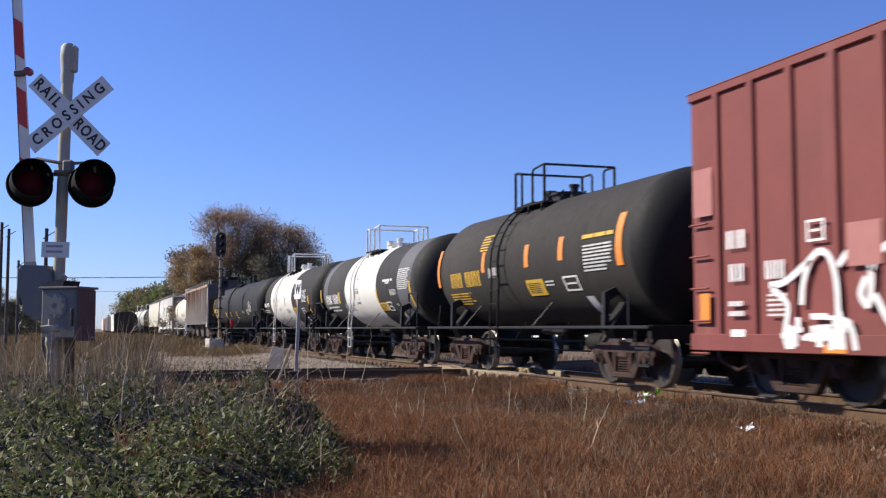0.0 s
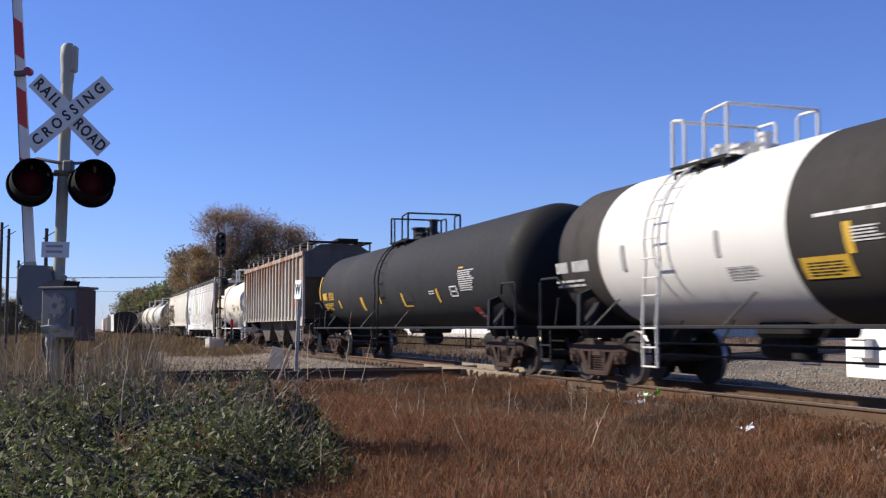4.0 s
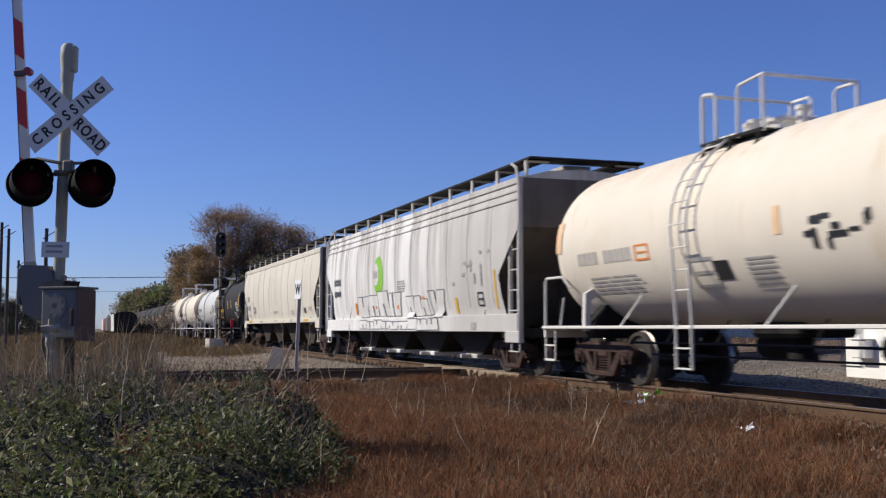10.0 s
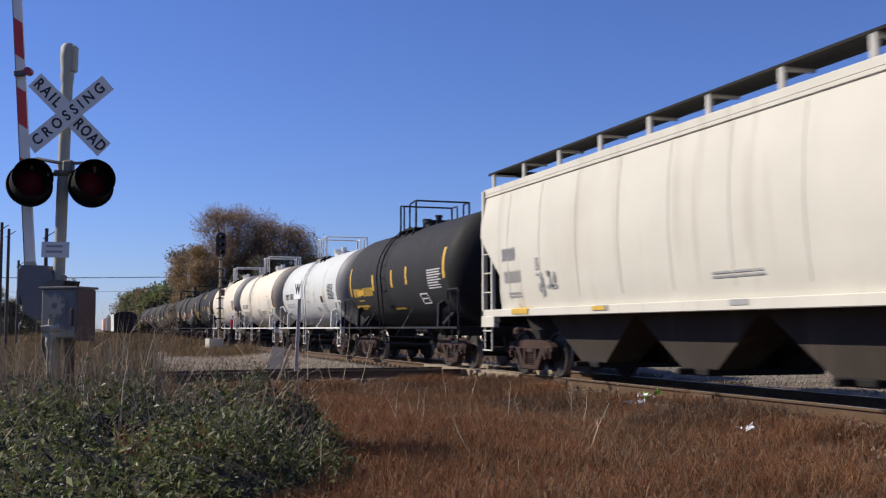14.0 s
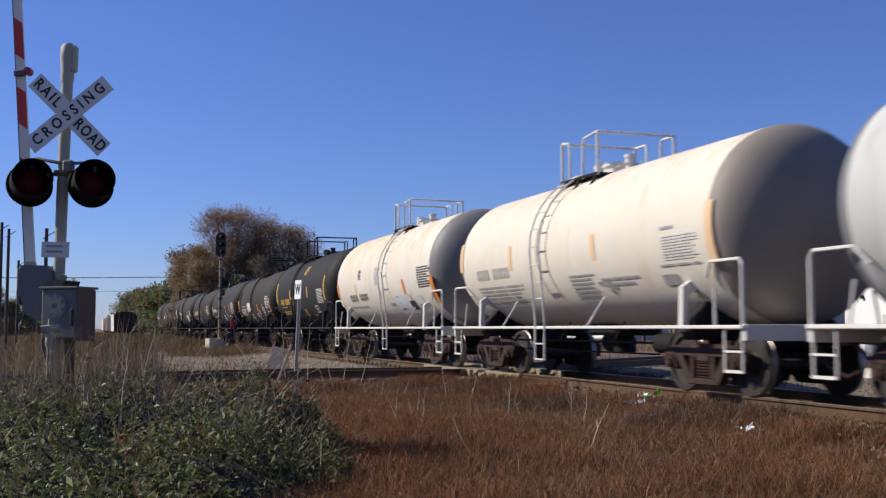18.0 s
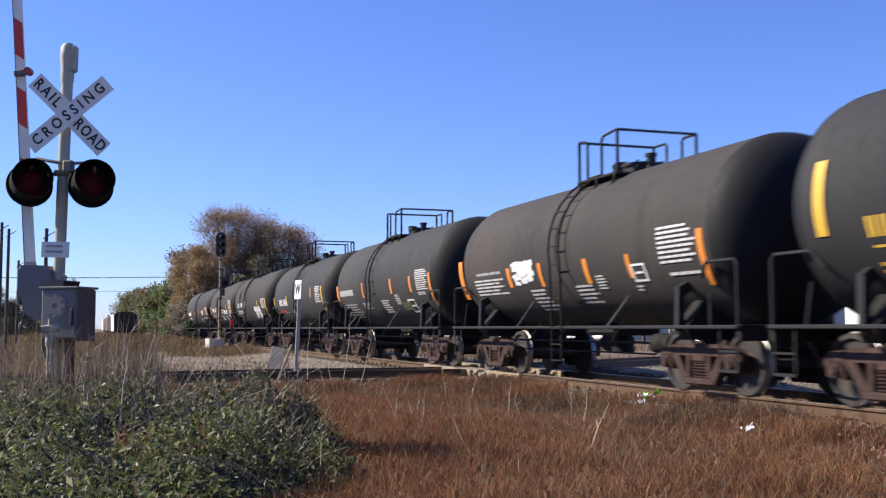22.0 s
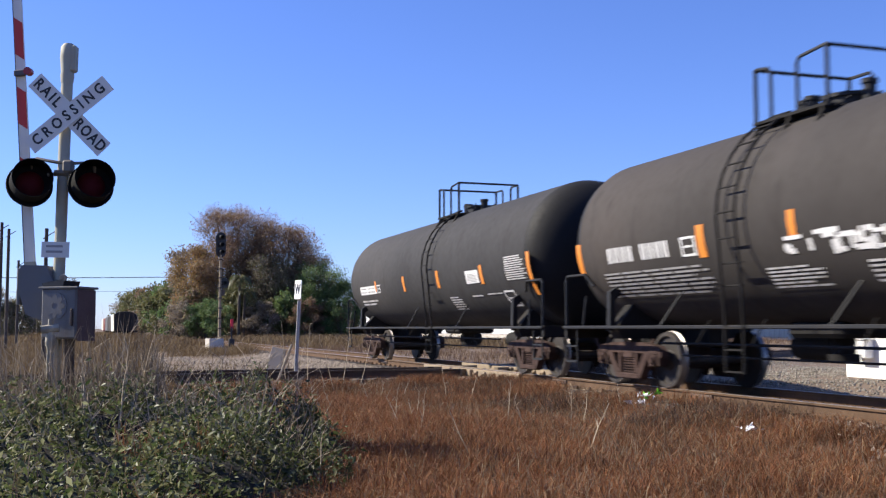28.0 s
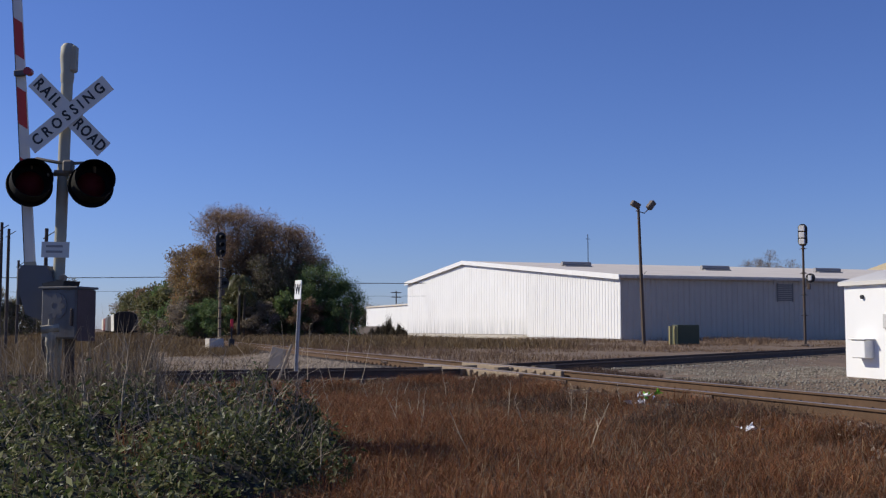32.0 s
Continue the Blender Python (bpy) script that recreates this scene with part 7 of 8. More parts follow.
tree("olive green understorey tree", 14.5, 108.5, gz, 5.6, 2.8, OLIVE, 8000, 9, 0.2, 0.0)
tree("low dark green shrub tree", 19.5, 106.5, gz, 4.6, 2.5, DGREEN, 4500, 10, 0.15, 0.0)
tree("brown leafy shrub tree", 10.9, 110.5, gz, 5.0, 1.9, OLIVE + BROWN, 5000, 12, 0.15, 0.0)


def palm(x, y, z, height, n, seed):
    """A fan of drooping fronds on a slim trunk; each frond is a rib with two rows of leaflets."""
    r = random.Random(seed)
    t = thing("palm_tree", "small palm with hanging yellowish green fronds", "palm", at=(x, y, z))
    part("trunk", Geo().rod((0, 0, -0.2), (0.1, 0, height), 0.16, 8, 0.12), mat("palm_bark", (0.09, 0.07, 0.05), 0.9, 0, 0.3, 4.0), t)
    m = leaf_mat("palm_leaf", ((0.085, 0.095, 0.032), (0.12, 0.12, 0.048), (0.14, 0.125, 0.06), (0.065, 0.08, 0.028)), 0.5, 0.3, 0.3)
    for i in range(n):
        a, up, L = 2 * math.pi * (i * 0.382), r.uniform(0.2, 1.3), r.uniform(1.2, 1.9)
        g = Geo()
        p = Vector((0.1, 0, height))
        d = Vector((math.cos(a) * 0.7, math.sin(a) * 0.7, up)).normalized()
        w = Vector((-math.sin(a), math.cos(a), 0))
        for k in range(10):
            q = p + d * L / 10
            g.rod(p, q, 0.018, 3, 0.014, caps=False)
            for e in (-1, 1):
                tip = q + w * e * r.uniform(0.25, 0.4) * math.sin(0.5 + k * 0.25) + d * 0.22 + Vector((0, 0, -0.16))
                g.add([p, q, tip], [(0, 1, 2)])
            p, d = q, (d + Vector((0, 0, -0.30))).normalized()
        part("frond", g, m, t)


palm(14.3, 104.2, gz, 6.0, 26, 13)
palm(14.9, 105.0, gz, 4.6, 20, 14)
for i, (x, y, h, s, tn) in enumerate(((13.5, 172, 7.5, 4, OLIVE), (14.5, 190, 9, 4.5, DGREEN), (13.8, 210, 9, 5, OLIVE), (14.5, 235, 10, 5, BROWN), (13.5, 265, 10, 6, OLIVE), (14.5, 300, 11, 6, OLIVE), (15, 340, 11, 7, GREYB), (13.5, 155, 5.5, 3, DGREEN), (14.2, 140, 4.5, 2.5, BROWN))):
    tree("distant tree in the row beside the line", x, y, gz, h, s, tn, 5200, 30 + i, 0.3, 0.0, (0.3, 0.7), lumps=16, group="far trees beside the line")
for i in range(14):
    x = -19.0 + i * 1.35 + random.uniform(-0.5, 0.5)
    tree("leafless grey-brown tree in the distance", x, 135 + random.uniform(-12, 25), gz, random.uniform(4.0, 7.5), 2.6, GREYB + OLIVE, 4600, 60 + i, 0.15, 0.0, (0.12, 0.3), lumps=16, group="far bare trees")
# shrubs at the feet of the trees
for i in range(21):
    x = 9.0 + i * 0.82 + random.uniform(-0.4, 0.4)
    tree("low tangled shrub at the foot of the trees", x, 104.5 + random.uniform(-1.5, 4), gz, random.uniform(2.0, 4.2), 1.6, random.choice((OLIVE, DGREEN, BROWN, GREYB)), 3600, 90 + i, 0.06, 0.0, (0.08, 0.22), lumps=11, category="shrub", group="shrubs under the trees")
for i, (x, y, h) in enumerate(((115.5, 168, 13.6), (119.5, 168, 15.8), (124, 168, 14.0), (88, 260, 9), (80, 265, 8), (70, 262, 7), (52, 215, 5.5), (57, 222, 5.8))):
    tree("distant leafless tree with fine grey twigs", x, y, gz, h, 3.2, GREYB, 4500, 130 + i, 0.25, 0.3, (0.1, 0.26), lumps=24, group="far bare trees")
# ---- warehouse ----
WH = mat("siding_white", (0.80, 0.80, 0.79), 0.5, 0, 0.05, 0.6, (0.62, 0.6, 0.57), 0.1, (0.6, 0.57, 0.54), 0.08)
# white siding again, with the long wall's shade put into its colour
WHSHADE = mat("siding_white_shaded", (0.50, 0.45, 0.375), 0.55, 0, 0.08, 0.6, (0.38, 0.355, 0.31), 0.15, (0.36, 0.335, 0.29), 0.15)
WX, WY0, WY1, WXB = 48.3, 90.6, 160.6, 118.0


def wave_wall(a, b, z0, topf, pitch, depth, out, material, name, parent, key=None):
    """Ribbed sheet siding from a to b (2D) with its top given along the run."""
    g = Geo()
    a, b, out = Vector(a), Vector(b), Vector(out)
    L = (b - a).length
    n = int(L / pitch)
    V = []
    for i in range(n):
        for f, d in ((0.0, 0), (0.32, 0), (0.42, depth), (0.88, depth), (0.98, 0)):
            s = (i + f) / n
            p = a.lerp(b, s) + out * d
            V += [(p.x, p.y, z0), (p.x, p.y, topf(s))]
    m = len(V) // 2
    g.add(V, [(2 * i, 2 * i + 2, 2 * i + 3, 2 * i + 1) for i in range(m - 1)])
    return part(name, g, material, parent, smooth=False)


warehouse = thing("warehouse", "low wide white metal-sided warehouse with shallow gable roof", "warehouse", at=(0, 0, 0))


def roof_z(y):
    """Roof line along the gable wall."""
    if y > 134.2:
        return 9.75 - (y - 134.2) / (WY1 - 134.2) * 1.75
    return 9.75 - (134.2 - y) / (134.2 - WY0) * 3.85


sp = lambda y0, y1: (lambda s: roof_z(y0 + (y1 - y0) * s) - 0.05)
wave_wall((WX, 113.1, 0), (WX, WY0, 0), 0.0, sp(113.1, WY0), 0.6, 0.05, (-1, 0, 0), WH, "wall_sheet", warehouse)
wave_wall((WX, WY1, 0), (WX, 113.1, 0), 0.3, sp(WY1, 113.1), 0.9, 0.04, (-1, 0, 0), mat("warehouse_stained_white", (0.80, 0.80, 0.79), 0.5, 0, 0.05, 0.4, (0.7, 0.69, 0.67), 0.2, None, 0, stain=(0.50, 0.505, 0.51), stain_z=(2.6, 0.4)), "wall_sheet", warehouse)
wave_wall((WX, WY0, 0), (WXB, WY0, 0), 0.1, lambda s: 5.85, 0.6, 0.05, (0, -1, 0), WHSHADE, "wall_sheet", warehouse)
g = Geo()
g.box(WX + 0.05, WY0 + 0.05, -0.8, WXB, WY1, 0.32, 0.02)
part("foundation", g, CONC, warehouse)
g = Geo()
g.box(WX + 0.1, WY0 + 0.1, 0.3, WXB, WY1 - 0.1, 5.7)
part("core_wall", g, WHSHADE, warehouse)
g = Geo()
ROOFM = mat("roof_sheet", (0.64, 0.58, 0.50), 0.6, 0.1, 0.15, 0.5, (0.38, 0.32, 0.25), 0.3, None, 0)
pr = [(WY0 - 0.4, roof_z(WY0) - 0.02), (134.2, 9.78), (WY1 + 0.4, roof_z(WY1) - 0.02), (WY1 + 0.4, roof_z(WY1) + 0.16), (134.2, 9.98), (WY0 - 0.4, roof_z(WY0) + 0.16)]
g.prism(pr, "x", WX - 0.3, WXB + 0.3)
part("roof", g, ROOFM, warehouse)
g = Geo()
g.prism([(WY0 - 0.45, roof_z(WY0) - 0.3), (134.2, 9.5), (WY1 + 0.45, roof_z(WY1) - 0.3), (WY1 + 0.45, roof_z(WY1) + 0.2), (134.2, 10.02), (WY0 - 0.45, roof_z(WY0) + 0.2)], "x", WX - 0.42, WX - 0.3)
part("gable_trim", g, WH, warehouse)
g = Geo()
g.box(WX - 0.2, WY0 - 0.5, 5.72, WXB, WY0 - 0.38, 5.95, 0.02)
part("gutter", g, CONC, warehouse)
# louvre in the long wall
g = Geo()
for k in range(9):
    g.box(65.8, WY0 - 0.14, 3.75 + k * 0.19, 67.5, WY0 - 0.07, 3.86 + k * 0.19)
g.box(65.7, WY0 - 0.12, 3.65, 65.8, WY0 - 0.05, 5.5)
g.box(67.5, WY0 - 0.12, 3.65, 67.6, WY0 - 0.05, 5.5)
part("louvre", g, mat("louvre_grey", (0.22, 0.21, 0.2), 0.6, 0, 0.2, 3), warehouse)
for x0, y0 in ((54.6, 117), (70.7, 112), (87, 112)):
    g = Geo()
    z = roof_z(y0)
    g.box(x0, y0 - 0.8, z - 0.1, x0 + 3.6, y0 + 0.8, z + 0.30, 0.05)
    g.lathe([(x0 - 0.1, 0.05), (x0 - 0.1, 0.30), (x0 + 3.7, 0.30), (x0 + 3.7, 0.05)], "x", (0, y0, z + 0.50), 14)
    part("roof_vent", g, mat("vent_metal", (0.3, 0.29, 0.28), 0.5, 0.3, 0.15, 2), warehouse)
# lower annex to the left of the gable
annex = thing("warehouse_annex", "low flat-roofed white annex wall", "building", at=(0, 0, 0))
g = Geo()
g.box(WX + 1.5, 160.8, -0.6, WX + 20, 192, 4.75, 0.02)
part("wall", g, WH, annex)
g = Geo()
g.box(WX + 1.3, 160.8, 4.75, WX + 20, 192.2, 5.0, 0.02)
part("roof", g, ROOFM, annex)
g = Geo()
g.box(WX + 1.2, 178, -0.6, WX + 1.5, 198, 1.4, 0.02)
part("fence_panel", g, mat("fence_dark", (0.10, 0.08, 0.07), 0.8, 0, 0.3, 1.0), annex)
g = Geo()
g.rod((60, 121, 9.0), (60, 121, 12.8), 0.05, 5)
g.rod((59.7, 121, 12.2), (60.3, 121, 12.2), 0.03, 4)
tagged(part("roof_antenna", g, UNDER), "thin antenna rod above the warehouse roof", "antenna")
SHOOT = ((0.035, 0.035, 0.022), (0.06, 0.05, 0.035), (0.10, 0.08, 0.055))
for i, (yy, h) in enumerate(((163.5, 2.0), (166, 2.8), (169.5, 2.2), (172, 4.6), (175.5, 3.0), (179, 2.4), (183, 2.0))):
    a, r = RS.uniform(0, 6.28, 420), 0.75 * RS.uniform(0, 1, 420) ** 0.7
    tagged(blades("shrub", WX + 0.2 + r * np.cos(a), yy + r * np.sin(a), h * (1.05 - r) * RS.uniform(0.5, 1.0, 420), RS.uniform(0.05, 0.12, 420), SHOOT, 0.12, z=np.full(420, -0.3)), "dark dry upright shoots before the annex wall", "shrub", group="shoots before the annex")

# ---- equipment shed ----
shed = thing("equipment_shed", "small white steel equipment shed beside the track", "shed", at=pose(18.25, 22.4, -0.3, 0, 0, 0))
g = Geo()
g.box(0, -2.6, 0, 2.6, 0, 2.36, 0.02)
part("body", g, mat("shed_white", (0.82, 0.82, 0.80), 0.45, 0, 0.04, 1.0, (0.7, 0.66, 0.6), 0.08), shed)
g = Geo()
g.prism([(-0.1, 2.34), (2.7, 2.34), (2.7, 2.44), (1.3, 2.78), (-0.1, 2.44)], "y", -2.7, 0.1)
part("roof", g, mat("shed_roof", (0.62, 0.6, 0.56), 0.5, 0, 0.1, 1.0), shed)
g = Geo()
g.box(-0.28, -1.05, 0.55, 0.0, -0.55, 1.0, 0.02)
g.box(-0.32, -1.1, 1.0, 0.0, -0.5, 1.03, 0.01)
part("meter_box", g, mat("shed_white", (0.8, 0.8, 0.8)), shed)
g = Geo()
g.box(-0.06, -1.72, 1.28, 0.0, -1.42, 1.62, 0.01)
part("junction_box", g, mat("box_pale_grey", (0.55, 0.54, 0.52), 0.6), shed)
g = Geo()
g.rod((-0.06, -0.7, 2.05), (0.0, -0.7, 2.05), 0.05, 8)
part("vent_cap", g, INK, shed)

# ---- signal masts ----
SIGM = mat("signal_mast", (0.09, 0.065, 0.05), 0.7, 0.2, 0.3, 3.0, RUST, 0.3)
SIGB = mat("signal_black", (0.015, 0.015, 0.016), 0.5, 0, 0.2, 3.0)


def colour_signal(name, label, at, h, turn, mx=0.22, mast=None, collars=(0.25, 0.42, 0.6)):
    s = thing(name, label, "signal", at=at @ pose(0, 0, 0, 0, 0, turn), group="railway signals")
    g = Geo()
    g.rod((0, 0, 0), (0, 0, h - 1.2), 0.085, 10, 0.07)
    g.box(-0.2, -0.2, 0, 0.2, 0.2, 0.1, 0.02)
    part("mast", g, mast or SIGM, s)
    for z in [h * c for c in collars] + [h - 1.5]:
        g = Geo()
        g.rod((0, 0, z), (0, 0, z + 0.07), 0.12, 10)
        g.rod((-0.22, 0, z), (0.22, 0, z), 0.02, 5)
        part("collar", g, SIGM, s)
    g = Geo()
    pts = [(0.30 * math.cos(a), h - 0.62 + (0.42 if math.sin(a) > 0 else -0.42) + 0.30 * math.sin(a)) for a in [i * math.pi / 10 for i in range(20)]]
    g.prism(pts, "y", -0.03, 0.03)
    part("backplate", g, SIGB, s)
    for k in (-0.42, 0, 0.42):
        g = Geo()
        g.lathe([(-0.30, 0.13), (-0.03, 0.13), (-0.03, 0.11), (-0.30, 0.115)], "y", (0, 0, h - 0.62 + k), 14, closed=False)
        part("lamp_hood", g, SIGB, s)
        g = Geo()
        g.rod((0, -0.05, h - 0.62 + k), (0, -0.03, h - 0.62 + k), 0.105, 14)
        part("lens", g, mat("signal_lens", (0.02, 0.02, 0.02), 0.6, 0, 0.1, 4), s)
        g = Geo()
        g.box(-0.17, 0.03, h - 0.62 + k - 0.17, 0.17, 0.28, h - 0.62 + k + 0.17, 0.02)
        part("lamp_case", g, mat("signal_case", (0.75, 0.74, 0.71), 0.5, 0, 0.15, 3), s)
    g = Geo()
    z = h * 0.56
    g.rod((mx, -0.02, z), (mx, 0.02, z), 0.3, 18)
    g.lathe([(-0.25, 0.11), (-0.02, 0.11), (-0.02, 0.1), (-0.25, 0.1)], "y", (mx, 0, z), 12, closed=False)
    part("marker_lamp", g, SIGB, s)
    g = Geo()
    g.box(mx - 0.11, 0.02, z - 0.16, mx + 0.11, 0.2, z + 0.16, 0.02)
    g.rod((0, 0, z), (mx, 0, z), 0.03, 5)
    part("marker_case", g, MATS["signal_case"], s)
    g = Geo()
    g.box(mx * 0.75 - 0.09, -0.1, z - 0.72, mx * 0.75 + 0.09, 0.12, z - 0.36, 0.02)
    g.rod((0, 0, z - 0.5), (mx * 0.75, 0, z - 0.5), 0.025, 5)
    part("relay_box", g, SIGM, s)
    return s


colour_signal("signal_mast", "dark railway signal mast with tall oval backplate", pose(7.4, 61.5, 0.0), 6.35, 14, mast=mat("mast_weathered", (0.34, 0.27, 0.17), 0.8, 0, 0.3, 4.0, (0.12, 0.08, 0.05), 0.5), collars=(0.06, 0.15, 0.24, 0.33, 0.42, 0.51, 0.6, 0.68))
colour_signal("signal_mast", "rusty railway signal mast seen from behind with pale cases", pose(43.4, 57.0, -0.12), 7.65, 127, -0.42)
g = Geo()
g.box(-0.42, -0.35, -0.5, 0.42, 0.35, 0.42, 0.03)
tagged(part("concrete_block", g, CONC, at=pose(7.04, 60.7, 0, 0, 0, 14)), "pale concrete block at the foot of the signal", "block")
s = thing("track_marker", "short dark post with a red target", "marker", at=(7.95, 60.5, -0.1))
g = Geo()
g.rod((0, 0, 0), (0, 0, 1.2), 0.05, 6)
g.box(-0.15, -0.15, 0, 0.15, 0.15, 0.5, 0.03)
part("post", g, SIGB, s)
g = Geo()
g.box(-0.07, -0.02, 1.1, 0.09, 0.02, 1.6, 0.01)
part("target", g, mat("target_red", (0.7, 0.03, 0.05), 0.5, 0, 0.1, 4), s)

# ---- flood-light pole and green cabinet ----
pole = thing("floodlight_pole", "tall wooden pole with two floodlights by the warehouse", "light pole", at=(38.9, 69.5, -0.15))
g = Geo()
g.rod((0, 0, 0), (-0.25, 0.1, 10.0), 0.15, 8, 0.1)
part("pole", g, mat("pole_wood", (0.12, 0.085, 0.06), 0.9, 0, 0.3, 2.0, None, 0, None, 0, 0.4, 15), pole)
g = Geo()
g.pipe([(-0.5, 0, 9.75), (0.2, 0, 9.6), (0.5, 0, 9.9)], 0.04)
part("arm", g, SIGM, pole)
for x, a in ((-0.55, 25), (0.75, -50)):
    g = Geo()
    g.box(-0.35, -0.2, -0.2, 0.35, 0.2, 0.22, 0.05)
    part("floodlight", g, mat("flood_case", (0.12, 0.10, 0.085), 0.5, 0.2, 0.15, 3), pole, at=pose(x, 0, 10.2, 10, a, 0))
g = Geo()
g.rod((-0.1, 0, 5.0), (0.3, 0, 5.3), 0.02, 4)
g.rod((-0.15, 0, 4.6), (-0.5, 0, 4.9), 0.02, 4)
part("twig", g, SIGM, pole)
cab = thing("utility_cabinet", "dark green metal utility cabinet with pale posts", "cabinet", at=(41.0, 68.9, -0.2))
g = Geo()
g.box(0.35, 0, 0, 2.2, 0.8, 1.45, 0.04)
part("body", g, mat("cabinet_green", (0.06, 0.07, 0.035), 0.6, 0, 0.2, 2.0), cab)
for x in (-0.25, 0.15):
    g = Geo()
    g.box(x - 0.1, -0.1, 0, x + 0.1, 0.1, 1.35, 0.02)
    part("post", g, mat("post_yellowish", (0.3, 0.26, 0.12), 0.7, 0, 0.2, 3), cab)

# ---- whistle post, leaning plate and stick ----
wp = thing("whistle_post", "leaning white sign with a black letter on a rusty rail post", "sign", at=pose(4.5, 23.5, -0.3, 0, 2.2, 0) @ pose(0, 0, 0, 0, 0, -76))
g = Geo()
g.box(-0.04, -0.02, 0, 0.04, 0.02, 1.98, 0.006)
g.box(-0.012, -0.05, 0, 0.012, 0.02, 1.98, 0.004)
part("post", g, mat("post_metal", (0.48, 0.45, 0.41), 0.6, 0.3, 0.25, 3.0, RUST, 0.3), wp)
g = Geo()
g.box(-0.165, -0.06, 1.92, 0.165, -0.045, 2.34, 0.006)
part("panel", g, mat("sign_white", (0.82, 0.82, 0.8), 0.5, 0, 0.06, 2.0, (0.6, 0.55, 0.5), 0.1), wp)


def letters(body, size, m, parent, at, name="lettering", width=1.0, bold=0.0, gap=1.12):
    c = bpy.data.curves.new(name, "FONT")
    c.body, c.size, c.align_x, c.align_y, c.extrude, c.offset = body, size, "CENTER", "CENTER", 0.002, bold
    c.resolution_u, c.space_character = 3, gap
    tmp = new("tmp", c)
    me = bpy.data.meshes.new_from_object(tmp)
    bpy.data.objects.remove(tmp)
    me.materials.clear()
    me.materials.append(m)
    ob = new(name, me)
    ob.parent = parent
    ob.matrix_basis = at @ Matrix.Diagonal((width, 1, 1, 1))
    return ob


letters("W", 0.31, INK, wp, pose(0, -0.064, 2.13, 90, 0, 0), width=0.8, bold=0.01)
g = Geo()
g.box(-0.2, -0.03, 0, 0.2, 0.03, 0.78, 0.01)
tagged(part("leaning_plate", g, mat("plate_grey", (0.3, 0.255, 0.21), 0.7, 0.1, 0.15, 3.0, (0.3, 0.25, 0.2), 0.2), at=pose(4.75, 28.2, -0.28, -14, 12, -30)), "grey metal plate leaning beside the track", "plate")
g = Geo()
g.rod((0, 0, 0), (0.38, 0.0, 1.0), 0.028, 6)
tagged(part("leaning_stake", g, STALK, at=(3.75, 22.0, -0.35)), "pale wooden stake leaning in the grass", "stake")

# ---- level-crossing signal with raised gate ----
xs_ = thing("crossing_signal", "railroad crossing mast with crossbuck, two flashing lights and raised gate", "crossing signal", at=pose(-0.275, 12.4, -0.4, 0, 0, -18.6) @ pose(0, 0, 0, 0, 0.9, 0))
LAMPK = mat("lamp_matt_black", (0.010, 0.010, 0.010), 0.85, 0, 0.2, 4.0, spec=0.15)
ALU = mat("mast_aluminium", (0.36, 0.345, 0.27), 0.65, 0.0, 0.2, 3.0, (0.22, 0.20, 0.14), 0.3, (0.24, 0.22, 0.16), 0.3)
g = Geo()
g.rod((0, 0, 0), (0, 0, 4.12), 0.062, 16)
part("mast", g, ALU, xs_)
g = Geo()
g.lathe([(4.08, 0.066), (4.16, 0.075), (4.2, 0.07), (4.36, 0.085), (4.48, 0.08), (4.52, 0.05)], "z", n=14)
g.box(0.03, -0.06, 4.2, 0.10, 0.06, 4.5, 0.02)
part("bell", g, ALU, xs_)
SIGNF = mat("reflective_white", (0.72, 0.70, 0.645), 0.6, 0, 0.06, 3.0, (0.58, 0.55, 0.5), 0.15, spec=0.3)
for a, ys_, words in ((44, -0.085, None), (-41, -0.10, None)):
    g = Geo()
    g.box(-0.55, -0.004, -0.1, 0.55, 0.004, 0.1, 0.0)
    part("crossbuck_blade", g, SIGNF, xs_, at=pose(0.07, ys_, 3.71, 0, a, 0))
M47 = pose(0.07, -0.108, 3.71, 0, -41, 0)
letters("CROSSING", 0.165, INK, xs_, M47 @ pose(0, 0, 0, 90, 0, 0), width=0.86, gap=1.58, bold=0.004)
N47 = pose(0.07, -0.0925, 3.71, 0, 44, 0)
letters("RAIL", 0.17, INK, xs_, N47 @ pose(-0.34, 0, 0, 90, 0, 0), width=0.84, gap=1.36, bold=0.004)
letters("ROAD", 0.17, INK, xs_, N47 @ pose(0.325, 0, 0, 90, 0, 0), width=0.82, gap=1.18, bold=0.004)
g = Geo()
g.pipe([(-0.34, -0.02, 3.10), (-0.34, -0.03, 3.20), (-0.28, -0.04, 3.225), (-0.05, -0.05, 3.185), (0.08, -0.05, 3.175), (0.30, -0.04, 3.19), (0.35, -0.03, 3.16), (0.35, -0.02, 3.08)], 0.020)
g.pipe([(-0.15, -0.05, 3.05), (0.2, -0.05, 3.06)], 0.022)
g.box(-0.08, -0.09, 3.05, 0.10, 0.09, 3.10, 0.015)
g.box(0.02, -0.11, 3.07, 0.13, 0.0, 3.21, 0.02)
part("crossarm", g, mat("crossarm_iron", (0.2, 0.17, 0.13), 0.6, 0.2, 0.2, 4), xs_)
